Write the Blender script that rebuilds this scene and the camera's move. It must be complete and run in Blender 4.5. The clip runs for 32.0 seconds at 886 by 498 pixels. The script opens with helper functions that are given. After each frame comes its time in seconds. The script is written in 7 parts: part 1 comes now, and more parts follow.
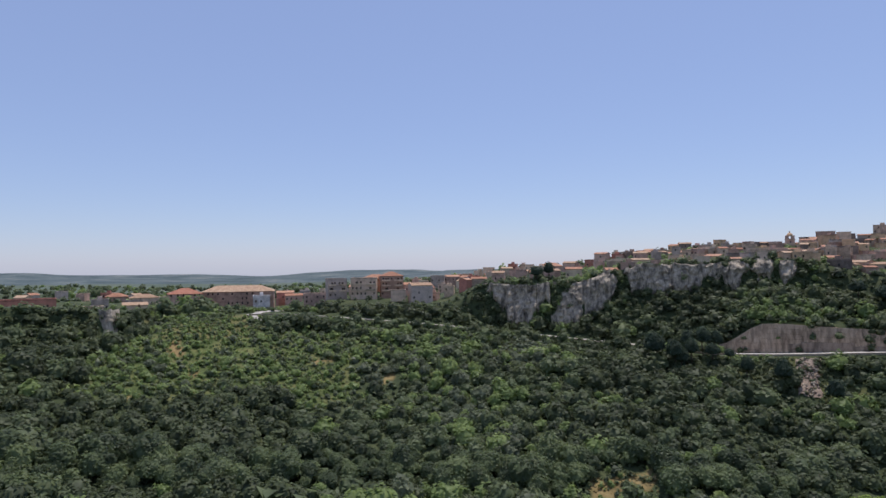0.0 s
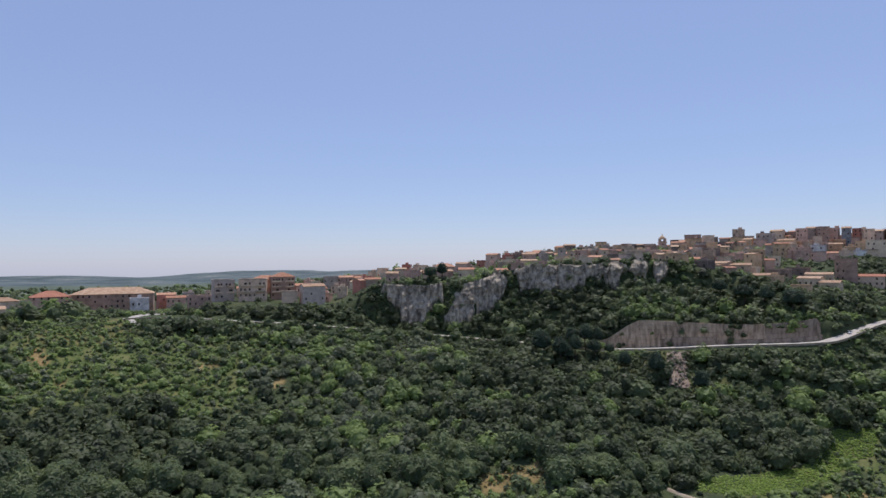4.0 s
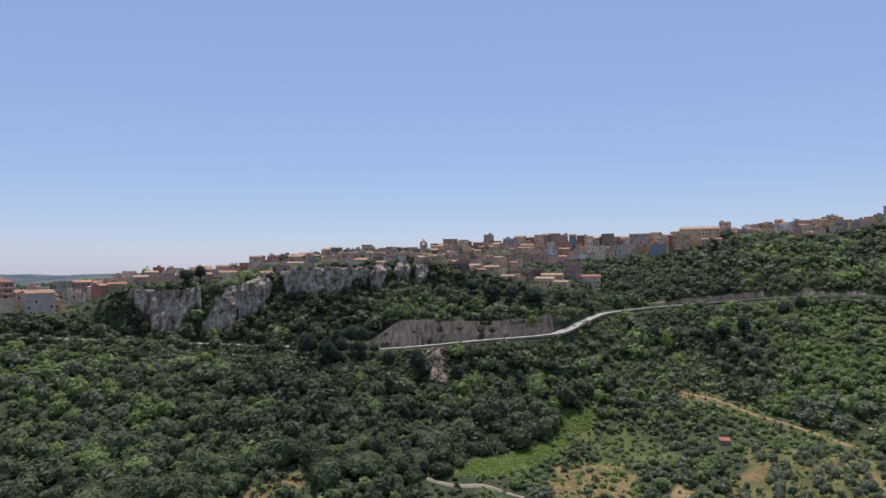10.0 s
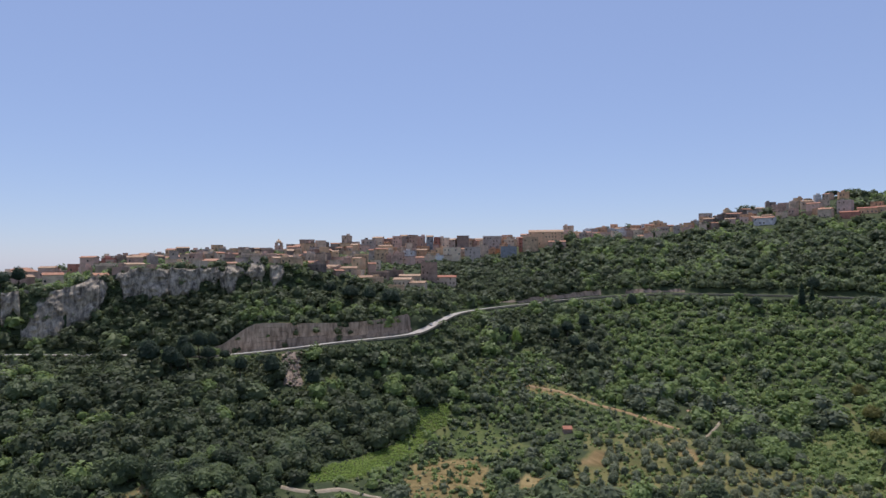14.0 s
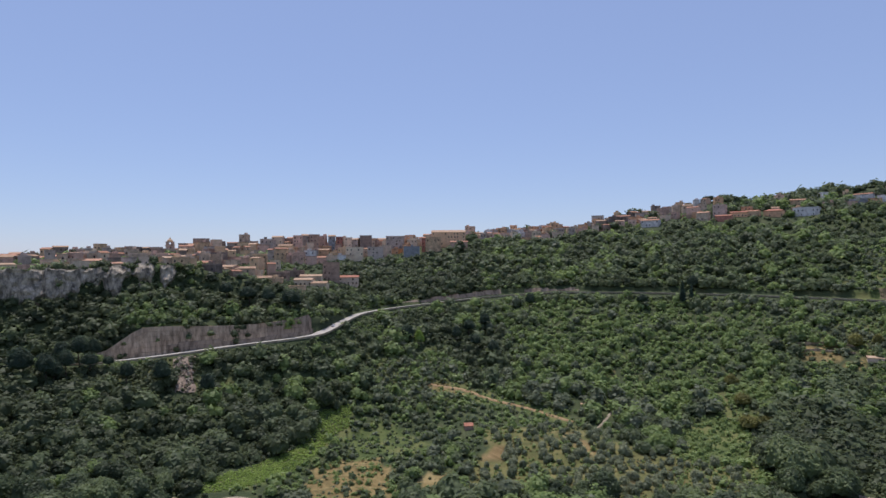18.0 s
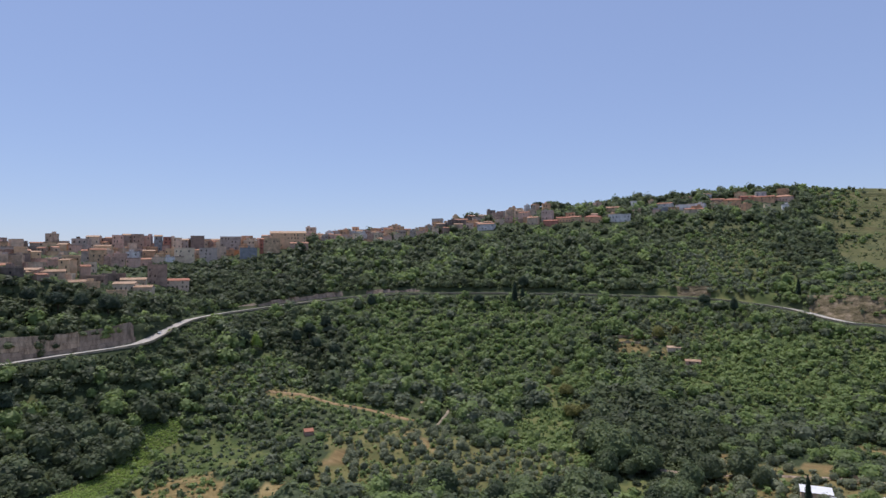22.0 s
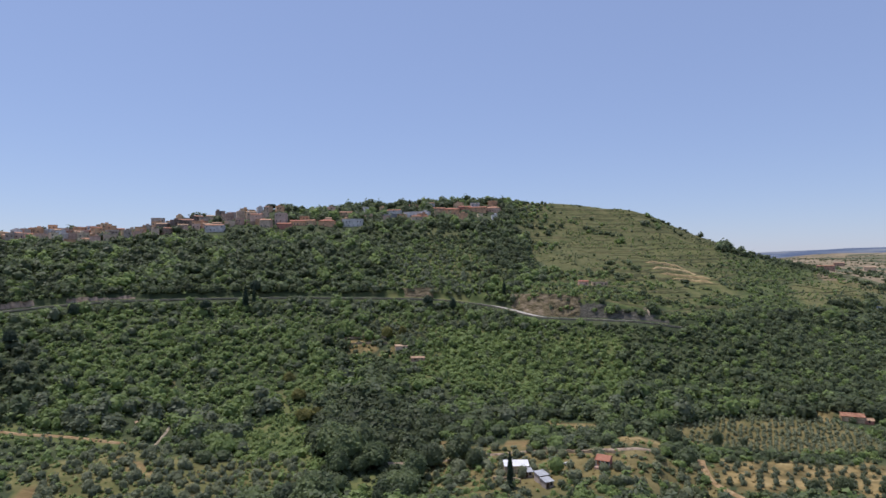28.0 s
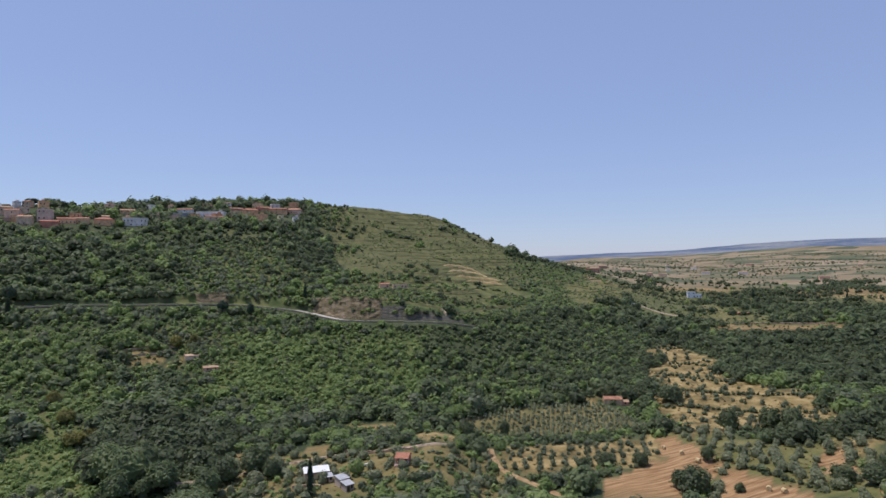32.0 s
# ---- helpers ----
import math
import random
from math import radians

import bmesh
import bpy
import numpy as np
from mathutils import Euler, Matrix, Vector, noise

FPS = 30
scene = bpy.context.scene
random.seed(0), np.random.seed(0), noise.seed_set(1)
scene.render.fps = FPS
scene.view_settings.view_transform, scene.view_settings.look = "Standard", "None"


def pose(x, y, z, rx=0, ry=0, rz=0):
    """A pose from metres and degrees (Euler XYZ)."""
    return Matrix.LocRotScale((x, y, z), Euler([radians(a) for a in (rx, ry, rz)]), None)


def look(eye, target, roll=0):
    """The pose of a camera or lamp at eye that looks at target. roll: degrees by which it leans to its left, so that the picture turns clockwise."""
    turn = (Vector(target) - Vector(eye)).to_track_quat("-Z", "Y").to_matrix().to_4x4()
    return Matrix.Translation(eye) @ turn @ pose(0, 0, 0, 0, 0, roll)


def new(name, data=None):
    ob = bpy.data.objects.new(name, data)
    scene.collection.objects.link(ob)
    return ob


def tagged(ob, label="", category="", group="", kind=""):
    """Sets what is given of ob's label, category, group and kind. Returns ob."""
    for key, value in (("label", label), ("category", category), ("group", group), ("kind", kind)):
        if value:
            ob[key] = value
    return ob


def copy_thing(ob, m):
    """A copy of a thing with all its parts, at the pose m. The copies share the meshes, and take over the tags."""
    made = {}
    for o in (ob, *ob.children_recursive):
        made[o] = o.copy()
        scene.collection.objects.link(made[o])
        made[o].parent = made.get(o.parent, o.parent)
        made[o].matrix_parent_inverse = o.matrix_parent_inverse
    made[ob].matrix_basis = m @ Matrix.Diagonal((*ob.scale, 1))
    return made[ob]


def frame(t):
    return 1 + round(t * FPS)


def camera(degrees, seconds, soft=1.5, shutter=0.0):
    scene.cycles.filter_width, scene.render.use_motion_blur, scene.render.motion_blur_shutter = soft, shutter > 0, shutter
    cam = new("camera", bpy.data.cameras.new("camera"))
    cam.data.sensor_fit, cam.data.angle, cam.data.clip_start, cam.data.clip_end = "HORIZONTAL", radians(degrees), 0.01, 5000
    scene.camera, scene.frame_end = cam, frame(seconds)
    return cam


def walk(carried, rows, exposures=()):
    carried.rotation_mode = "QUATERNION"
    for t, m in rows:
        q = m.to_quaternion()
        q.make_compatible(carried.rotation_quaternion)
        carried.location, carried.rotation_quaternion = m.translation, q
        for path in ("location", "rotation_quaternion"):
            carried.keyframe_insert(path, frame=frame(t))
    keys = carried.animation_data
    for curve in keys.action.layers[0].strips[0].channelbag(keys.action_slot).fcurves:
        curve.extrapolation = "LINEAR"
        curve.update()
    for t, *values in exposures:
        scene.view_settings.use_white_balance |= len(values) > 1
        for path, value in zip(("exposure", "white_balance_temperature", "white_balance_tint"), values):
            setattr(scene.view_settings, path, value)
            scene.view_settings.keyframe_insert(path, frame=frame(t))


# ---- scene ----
# the camera hovers over the valley and pans to the right
cam = camera(70.7, 32.0)
EYE = 95.0
ROWS = [
    (0, 0.00, 1.22, 0.58),
    (0.5, -1.00, 1.20, 0.59),
    (1, -2.03, 1.19, 0.59),
    (1.5, -3.11, 1.17, 0.59),
    (2, -4.27, 1.16, 0.58),
    (2.5, -5.47, 1.16, 0.56),
    (3, -6.73, 1.16, 0.54),
    (3.5, -8.12, 1.17, 0.52),
    (5.5, -15.23, 1.20, 0.47),
    (6, -17.20, 1.20, 0.46),
    (6.5, -19.18, 1.21, 0.46),
    (7, -21.15, 1.22, 0.47),
    (7.5, -23.11, 1.23, 0.49),
    (8, -24.98, 1.24, 0.51),
    (8.5, -26.68, 1.24, 0.52),
    (9, -28.22, 1.24, 0.53),
    (9.5, -29.57, 1.23, 0.52),
    (10, -30.84, 1.22, 0.51),
    (10.5, -32.15, 1.21, 0.49),
    (11, -33.60, 1.20, 0.49),
    (11.5, -35.25, 1.20, 0.49),
    (12, -37.10, 1.20, 0.49),
    (12.5, -38.99, 1.20, 0.50),
    (13, -40.82, 1.21, 0.50),
    (13.5, -42.44, 1.21, 0.51),
    (14, -43.79, 1.20, 0.52),
    (14.5, -45.07, 1.19, 0.53),
    (16.5, -49.25, 1.14, 0.57),
    (17, -50.21, 1.13, 0.57),
    (17.5, -51.32, 1.12, 0.56),
    (18, -52.67, 1.11, 0.55),
    (18.5, -54.27, 1.11, 0.54),
    (19, -56.05, 1.11, 0.54),
    (19.5, -57.93, 1.11, 0.54),
    (20, -59.84, 1.12, 0.55),
    (20.5, -61.78, 1.12, 0.56),
    (21, -63.66, 1.13, 0.57),
    (21.5, -65.42, 1.13, 0.59),
    (22, -67.09, 1.13, 0.61),
    (22.5, -68.77, 1.13, 0.61),
    (23, -70.53, 1.13, 0.60),
    (23.5, -72.46, 1.14, 0.58),
    (24, -74.52, 1.15, 0.55),
    (24.5, -76.64, 1.16, 0.52),
    (25, -78.79, 1.16, 0.51),
    (25.5, -80.94, 1.16, 0.51),
    (27.5, -89.11, 1.20, 0.55),
    (28, -91.15, 1.21, 0.56),
    (28.5, -93.25, 1.23, 0.55),
    (29, -95.45, 1.24, 0.54),
    (29.5, -97.67, 1.24, 0.52),
    (30, -99.91, 1.25, 0.52),
    (30.5, -102.18, 1.26, 0.52),
    (31, -104.49, 1.27, 0.52),
    (31.5, -106.83, 1.30, 0.53),
    (32, -109.15, 1.32, 0.55),
]

walk(cam, [(t, pose(0, 0, EYE, 90 + pitch, roll, yaw)) for t, yaw, pitch, roll in ROWS], exposures=[(0.0, 0.03, 6200, 16), (32.0, 0.03, 6200, 16)])

# ---- daylight ----
SUN_BEARING, SUN_HEIGHT = 33.0, 71.0
world = bpy.data.worlds.new("sky")
scene.world = world
world.use_nodes = True
sky = world.node_tree.nodes.new("ShaderNodeTexSky")
sky.sky_type = "NISHITA"
sky.sun_disc = False
sky.sun_elevation = radians(SUN_HEIGHT)
sky.sun_rotation = radians(SUN_BEARING)
sky.altitude = 300
sky.air_density, sky.dust_density, sky.ozone_density = 1.0, 0.3, 2.7
back = world.node_tree.nodes["Background"]
back.inputs["Strength"].default_value = 0.1
haze = world.node_tree.nodes.new("ShaderNodeMix")
haze.data_type = "RGBA"
haze.inputs["Factor"].default_value = 0.46
haze.inputs["B"].default_value = (3.85, 4.85, 7.7, 1.0)          # summer haze over the blue
world.node_tree.links.new(sky.outputs[0], haze.inputs["A"])
world.node_tree.links.new(haze.outputs["Result"], back.inputs["Color"])
sun_data = bpy.data.lights.new("sun", "SUN")
sun_data.energy, sun_data.angle, sun_data.color = 3.45, radians(0.6), (1.0, 0.95, 0.86)
sun = new("sun", sun_data)
sb, sh = radians(SUN_BEARING), radians(SUN_HEIGHT)
to_sun = Vector((math.sin(sb) * math.cos(sh), math.cos(sb) * math.cos(sh), math.sin(sh)))
sun.matrix_world = look(to_sun * 900, (0, 0, 0))


# ---- materials ----
def rgb(c):
    return (c[0], c[1], c[2], 1.0)


def material(name, stops, scale=1.0, rough=0.85, grain=12.0, bump=0.3, island=0.0, objrand=0.0, stretch=1.0, detail=5.0, metal=0.0, spec=0.3, coat=None):
    """Colours mixed by noise at two sizes in metres of the world, with a shift for each piece."""
    m = bpy.data.materials.new(name)
    m.use_nodes = True
    nt = m.node_tree
    n, link = nt.nodes, nt.links.new
    b = n["Principled BSDF"]
    b.inputs["Roughness"].default_value = rough
    b.inputs["Metallic"].default_value = metal
    b.inputs["Specular IOR Level"].default_value = spec
    geo = n.new("ShaderNodeNewGeometry")
    big, small = n.new("ShaderNodeTexNoise"), n.new("ShaderNodeTexNoise")
    big.inputs["Scale"].default_value, small.inputs["Scale"].default_value = scale, scale * grain
    big.inputs["Detail"].default_value, small.inputs["Detail"].default_value = detail, 3.0
    place = geo.outputs["Position"]
    if stretch != 1.0:
        squash = n.new("ShaderNodeVectorMath")
        squash.operation = "MULTIPLY"
        squash.inputs[1].default_value = (1, 1, stretch)
        link(place, squash.inputs[0])
        place = squash.outputs[0]
    link(place, big.inputs["Vector"])
    link(place, small.inputs["Vector"])
    mix = n.new("ShaderNodeMath")
    mix.operation = "MULTIPLY_ADD"
    mix.inputs[1].default_value = 0.45
    link(small.outputs[0], mix.inputs[0])
    rest = n.new("ShaderNodeMath")
    rest.operation = "MULTIPLY_ADD"
    rest.inputs[1].default_value, rest.inputs[2].default_value = 0.95, -0.2
    link(big.outputs[0], rest.inputs[0])
    link(rest.outputs[0], mix.inputs[2])
    last = mix
    for amount, node, out in ((island, geo, "Random Per Island"), (objrand, None, "Random")):
        if amount:
            if node is None:
                node = n.new("ShaderNodeObjectInfo")
            add = n.new("ShaderNodeMath")
            add.operation = "MULTIPLY_ADD"
            add.inputs[1].default_value = amount
            link(node.outputs[out], add.inputs[0])
            low = n.new("ShaderNodeMath")
            low.operation = "SUBTRACT"
            low.inputs[1].default_value = amount / 2
            link(last.outputs[0], low.inputs[0])
            link(low.outputs[0], add.inputs[2])
            last = add
    ramp = n.new("ShaderNodeValToRGB")
    e = ramp.color_ramp.elements
    while len(e) < len(stops):
        e.new(0.5)
    for k, c in enumerate(stops):
        e[k].position = 0.22 + 0.56 * k / max(1, len(stops) - 1)
        e[k].color = rgb(c)
    link(last.outputs[0], ramp.inputs[0])
    link(ramp.outputs[0], b.inputs["Base Color"])
    if bump:
        bp = n.new("ShaderNodeBump")
        bp.inputs["Strength"].default_value = bump
        bp.inputs["Distance"].default_value = 0.6 / (scale * grain)
        link(small.outputs[0], bp.inputs["Height"])
        link(bp.outputs[0], b.inputs["Normal"])
    return m


def leaves(*a, **k):
    """Foliage: light also passes through the leaves."""
    m = material(*a, **k)
    n, link = m.node_tree.nodes, m.node_tree.links.new
    b = n["Principled BSDF"]
    thin = n.new("ShaderNodeBsdfTranslucent")
    link(b.inputs["Base Color"].links[0].from_socket, thin.inputs["Color"])
    mix = n.new("ShaderNodeMixShader")
    mix.inputs[0].default_value = 0.52
    link(b.outputs[0], mix.inputs[1])
    link(thin.outputs[0], mix.inputs[2])
    link(mix.outputs[0], n["Material Output"].inputs["Surface"])
    return m


LEAF_OAK = leaves("oak_leaves", [(0.07, 0.09, 0.048), (0.123, 0.152, 0.073), (0.192, 0.225, 0.105)], 0.11, 0.55, 5, 0, island=0.2)
LEAF_DEEP = leaves("ilex_leaves", [(0.054, 0.07, 0.038), (0.096, 0.12, 0.058), (0.155, 0.185, 0.085)], 0.11, 0.55, 5, 0, island=0.2)
LEAF_MID = leaves("carob_leaves", [(0.092, 0.12, 0.062), (0.159, 0.20, 0.095), (0.245, 0.29, 0.138)], 0.11, 0.55, 5, 0, island=0.2)
LEAF_BRIGHT = leaves("fresh_leaves", [(0.148, 0.205, 0.070), (0.244, 0.322, 0.108), (0.35, 0.42, 0.160)], 0.11, 0.55, 5, 0, island=0.2)
LEAF_OLIVE = leaves("olive_leaves", [(0.125, 0.15, 0.085), (0.18, 0.21, 0.122), (0.26, 0.285, 0.175)], 0.12, 0.5, 5, 0, island=0.2)
LEAF_GREY = leaves("silvery_olive_leaves", [(0.19, 0.21, 0.12), (0.265, 0.288, 0.165), (0.36, 0.38, 0.225)], 0.12, 0.5, 5, 0, island=0.2)
LEAF_PINE = leaves("pine_needles", [(0.034, 0.055, 0.037), (0.06, 0.09, 0.056), (0.095, 0.132, 0.082)], 0.14, 0.7, 5, 0, island=0.15)
LEAF_TREE = leaves("tree_leaves", [(0.07, 0.095, 0.05), (0.135, 0.175, 0.082), (0.225, 0.275, 0.122)], 0.11, 0.55, 5, 0, island=0.18, objrand=0.5)
LEAF_CROP = leaves("crop_leaves", [(0.22, 0.31, 0.065), (0.31, 0.42, 0.09), (0.40, 0.48, 0.135)], 0.15, 0.6, 5, 0, island=0.15)
LEAF_DRY = leaves("dry_grass", [(0.17, 0.13, 0.05), (0.26, 0.20, 0.085), (0.34, 0.27, 0.13)], 0.15, 0.85, 5, 0, island=0.1)
BARK = material("bark", [(0.05, 0.035, 0.025), (0.10, 0.075, 0.05), (0.16, 0.12, 0.09)], 2.0, 0.9, 6, 0.4)
ROCK = material("limestone", [(0.08, 0.065, 0.048), (0.28, 0.235, 0.178), (0.49, 0.405, 0.295), (0.64, 0.54, 0.41)], 0.3, 0.9, 5, 0.9, detail=10, stretch=0.55)


def streaks(m, scale, squash, low):
    """Dark weather stains that run down a face, over the colour that it has."""
    n, link = m.node_tree.nodes, m.node_tree.links.new
    geo, run, t, r, mix = (n.new("ShaderNode" + k) for k in ("NewGeometry", "VectorMath", "TexNoise", "ValToRGB", "Mix"))
    run.operation = "MULTIPLY"
    run.inputs[1].default_value = (1, 1, squash)
    link(geo.outputs["Position"], run.inputs[0])
    t.inputs["Scale"].default_value, t.inputs["Detail"].default_value = scale, 6
    link(run.outputs[0], t.inputs["Vector"])
    r.color_ramp.elements[0].position, r.color_ramp.elements[1].position = 0.36, 0.50
    r.color_ramp.elements[0].color, r.color_ramp.elements[1].color = (low, low, low, 1), (1, 1, 1, 1)
    link(t.outputs[0], r.inputs[0])
    mix.data_type, mix.blend_type = "RGBA", "MULTIPLY"
    mix.inputs["Factor"].default_value = 1.0
    b = n["Principled BSDF"]
    link(b.inputs["Base Color"].links[0].from_socket, mix.inputs["A"])
    link(r.outputs[0], mix.inputs["B"])
    link(mix.outputs["Result"], b.inputs["Base Color"])


streaks(ROCK, 0.42, 0.2, 0.5)
EARTH = material("bare_earth", [(0.19, 0.115, 0.052), (0.33, 0.22, 0.11), (0.44, 0.31, 0.17)], 0.35, 0.95, 9, 0.6)
ASPHALT = material("worn_asphalt", [(0.331, 0.296, 0.257), (0.433, 0.393, 0.342), (0.536, 0.49, 0.433)], 0.25, 0.9, 14, 0.2)
CONCRETE = material("stained_concrete", [(0.17, 0.125, 0.085), (0.32, 0.235, 0.165), (0.43, 0.33, 0.24)], 0.5, 0.9, 6, 0.3, objrand=0.07, stretch=0.15)
STONEWORK = material("coursed_stone", [(0.22, 0.15, 0.095), (0.47, 0.335, 0.22), (0.64, 0.48, 0.33)], 0.7, 0.9, 5, 0.6, objrand=0.08, stretch=0.2)
streaks(CONCRETE, 0.5, 0.14, 0.72)
streaks(STONEWORK, 0.6, 0.14, 0.66)
TRACK = material("pale_track", [(0.251, 0.199, 0.131), (0.365, 0.296, 0.205), (0.479, 0.399, 0.291)], 0.4, 0.95, 9, 0.3)
TILE = material("terracotta_tiles", [(0.23, 0.105, 0.06), (0.38, 0.185, 0.11), (0.50, 0.29, 0.185)], 0.5, 0.85, 9, 0.5, objrand=0.35)
ROOF_RED = material("red_roof", [(0.27, 0.10, 0.058), (0.36, 0.15, 0.09), (0.42, 0.20, 0.125)], 0.5, 0.8, 9, 0.4)
ROOF_TAN = material("faded_tiles", [(0.27, 0.165, 0.10), (0.39, 0.25, 0.155), (0.52, 0.37, 0.245)], 0.5, 0.85, 9, 0.4, objrand=0.3)
ROOF_FLAT = material("flat_roof_screed", [(0.20, 0.18, 0.16), (0.32, 0.29, 0.26), (0.46, 0.42, 0.38)], 0.4, 0.9, 9, 0.3, objrand=0.4)
PANE = material("dark_glass", [(0.015, 0.018, 0.022), (0.03, 0.034, 0.04)], 0.8, 0.15, 5, 0, spec=0.6)
SHUTTER = material("brown_shutter", [(0.06, 0.035, 0.02), (0.10, 0.06, 0.035)], 1.5, 0.6, 8, 0.1)
METAL = material("zinc_sheet", [(0.30, 0.30, 0.30), (0.40, 0.40, 0.40), (0.50, 0.50, 0.50)], 0.8, 0.6, 9, 0.1)
WHITE = material("white_paint", [(0.62, 0.61, 0.59), (0.72, 0.71, 0.69), (0.8, 0.79, 0.77)], 0.6, 0.7, 8, 0.1)
PALE_BANK = material("dry_bank", [(0.30, 0.205, 0.09), (0.50, 0.36, 0.175), (0.64, 0.48, 0.26)], 0.4, 0.9, 7, 0.5, objrand=0.25)
SCAR = material("pale_scree", [(0.16, 0.115, 0.085), (0.28, 0.21, 0.155), (0.41, 0.32, 0.24)], 0.4, 0.95, 8, 0.6)
STRAW = material("straw_bale", [(0.40, 0.29, 0.14), (0.52, 0.39, 0.20), (0.62, 0.49, 0.28)], 1.2, 0.95, 9, 0.6)
RUBBER = material("tyre_rubber", [(0.015, 0.015, 0.015), (0.03, 0.03, 0.03)], 3, 0.9, 5, 0)


def plaster(name, c):
    grey = sum(c) / 3
    c = tuple(min(0.8, (v * 0.85 + grey * 0.15) * 1.13) for v in c)
    return material(name, [tuple(v * 0.5 for v in c), tuple(v * 0.9 for v in c), tuple(min(0.85, v * 1.15) for v in c)], 0.35, 0.9, 7, 0.25, objrand=0.36)


WALLS = {
    "pinkish": plaster("pinkish_plaster", (0.637, 0.386, 0.269)),
    "beige": plaster("beige_plaster", (0.649, 0.454, 0.297)),
    "ochre": plaster("ochre_plaster", (0.684, 0.431, 0.224)),
    "grey": plaster("grey_render", (0.496, 0.381, 0.297)),
    "brown": plaster("brown_render", (0.425, 0.269, 0.185)),
    "cream": plaster("cream_plaster", (0.720, 0.526, 0.336)),
    "bright": plaster("bright_white_plaster", (0.82, 0.81, 0.79)),
    "white": plaster("white_plaster", (0.720, 0.638, 0.582)),
    "red": plaster("red_plaster", (0.50, 0.19, 0.12)),
    "orange": plaster("orange_plaster", (0.70, 0.37, 0.18)),
    "blue": plaster("blue_plaster", (0.28, 0.28, 0.28)),
    "dark": plaster("dark_stone", (0.260, 0.185, 0.140)),
}

# ---- the lie of the land ----
# terrain sections round the valley: bearing, then (distance, height) from the stream bed to the far country
SECTIONS = []
SECTIONS.append((-36.4, (235, 25.8), (285, 35.7), (330, 52.5), (358, 61.9), (362, 62.1), (364, 62.4), (366, 62.8), (372, 63.3), (378, 73.2), (420, 72.6), (600, 69.6), (1200, 56.4), (2600, 41.6), (4700, 46.3)))
SECTIONS.append((-27.8, (235, 18.6), (285, 29.4), (328, 45.5), (356, 54.8), (360, 54.9), (362, 55.3), (364, 55.7), (370, 56.8), (376, 70.5), (420, 69), (600, 64.5), (1200, 50.4), (2600, 31.5), (4700, 21.5)))
SECTIONS.append((-22.3, (235, 14.9), (285, 26.1), (335, 44.5), (376, 60.8), (384, 62), (388, 62.7), (392, 63.3), (400, 64.7), (420, 66.3), (440, 66.8), (650, 59.2), (1200, 47), (2600, 25.7), (4700, 16.9)))
SECTIONS.append((-16.4, (235, 11.6), (285, 23.2), (335, 42.2), (405, 63), (413, 64.2), (416, 64.3), (418, 64.5), (424, 64.8), (432, 65.4), (450, 65.7), (650, 58.8), (1200, 45.9), (2600, 22.4), (4700, 20.8)))
SECTIONS.append((-7.5, (235, 8.5), (285, 20.3), (335, 39.9), (395, 59.3), (403, 59.7), (405, 60.2), (408, 61.4), (412, 63.3), (418, 65.4), (440, 70.6), (600, 67), (1200, 53), (2600, 29.7), (4700, 35.9)))
SECTIONS.append((-0.3, (235, 7.4), (285, 19.3), (335, 39), (385, 55.6), (393, 55.8), (396, 56.3), (400, 58.7), (405, 63), (412, 66.9), (450, 71.7), (620, 71.8), (1200, 59.8), (2600, 39.9), (4700, 42.1)))
SECTIONS.append((4.4, (235, 7.5), (285, 19.3), (332, 37.9), (378, 53.1), (386, 53.2), (388, 53.7), (390, 54.2), (393, 56), (402, 80), (440, 81.4), (620, 82.5), (1200, 68.7), (2600, 49.6), (4700, 42.6)))
SECTIONS.append((11.0, (235, 8.5), (285, 20.1), (328, 36.2), (370, 49.9), (378, 49.9), (380, 50.4), (382, 51.8), (388, 55.9), (396, 79.7), (440, 84.2), (640, 87.2), (1200, 79.4), (2600, 63.5), (4700, 42.1)))
SECTIONS.append((16.8, (235, 10.4), (285, 21.6), (325, 35.1), (362, 47.8), (370, 47.8), (372, 48.1), (375, 49.4), (397, 74.8), (402, 90.5), (440, 91.6), (600, 98.2), (1000, 90), (2600, 80), (4700, 60)))
SECTIONS.append((23.4, (235, 13.5), (280, 23.2), (318, 34.4), (354, 45.7), (362, 45.8), (363.5, 45.9), (365, 49), (398, 75.1), (403, 92.2), (450, 94.1), (620, 105.1), (1000, 100), (2600, 80), (4700, 60)))
SECTIONS.append((27.4, (240, 9.5), (290, 18.1), (322, 32), (351, 46.9), (359, 47), (361, 47.1), (363.5, 61.7), (400, 79.8), (404, 94.5), (450, 96), (640, 106.6), (1000, 100), (2600, 80), (4700, 60)))
SECTIONS.append((34.4, (245, 6.6), (295, 14.7), (328, 29.1), (356, 49.8), (364, 50.1), (366, 50.2), (368.5, 60.1), (400, 71.8), (412, 84), (450, 88.3), (650, 112.2), (1000, 110), (2600, 80), (4700, 60)))
SECTIONS.append((40.8, (250, 4.4), (302, 12), (338, 26.3), (364, 52.4), (372, 53.2), (374, 53.3), (377, 61.8), (395, 66.2), (412, 72.8), (436, 76.2), (660, 114.3), (1000, 110), (2600, 80), (4700, 60)))
SECTIONS.append((45.2, (252, 4.2), (310, 9.8), (350, 23.8), (420, 59.7), (429, 60.8), (431, 61.5), (434, 62.4), (448, 66.2), (470, 70.3), (530, 84.3), (680, 114.3), (1000, 115), (2600, 80), (4700, 60)))
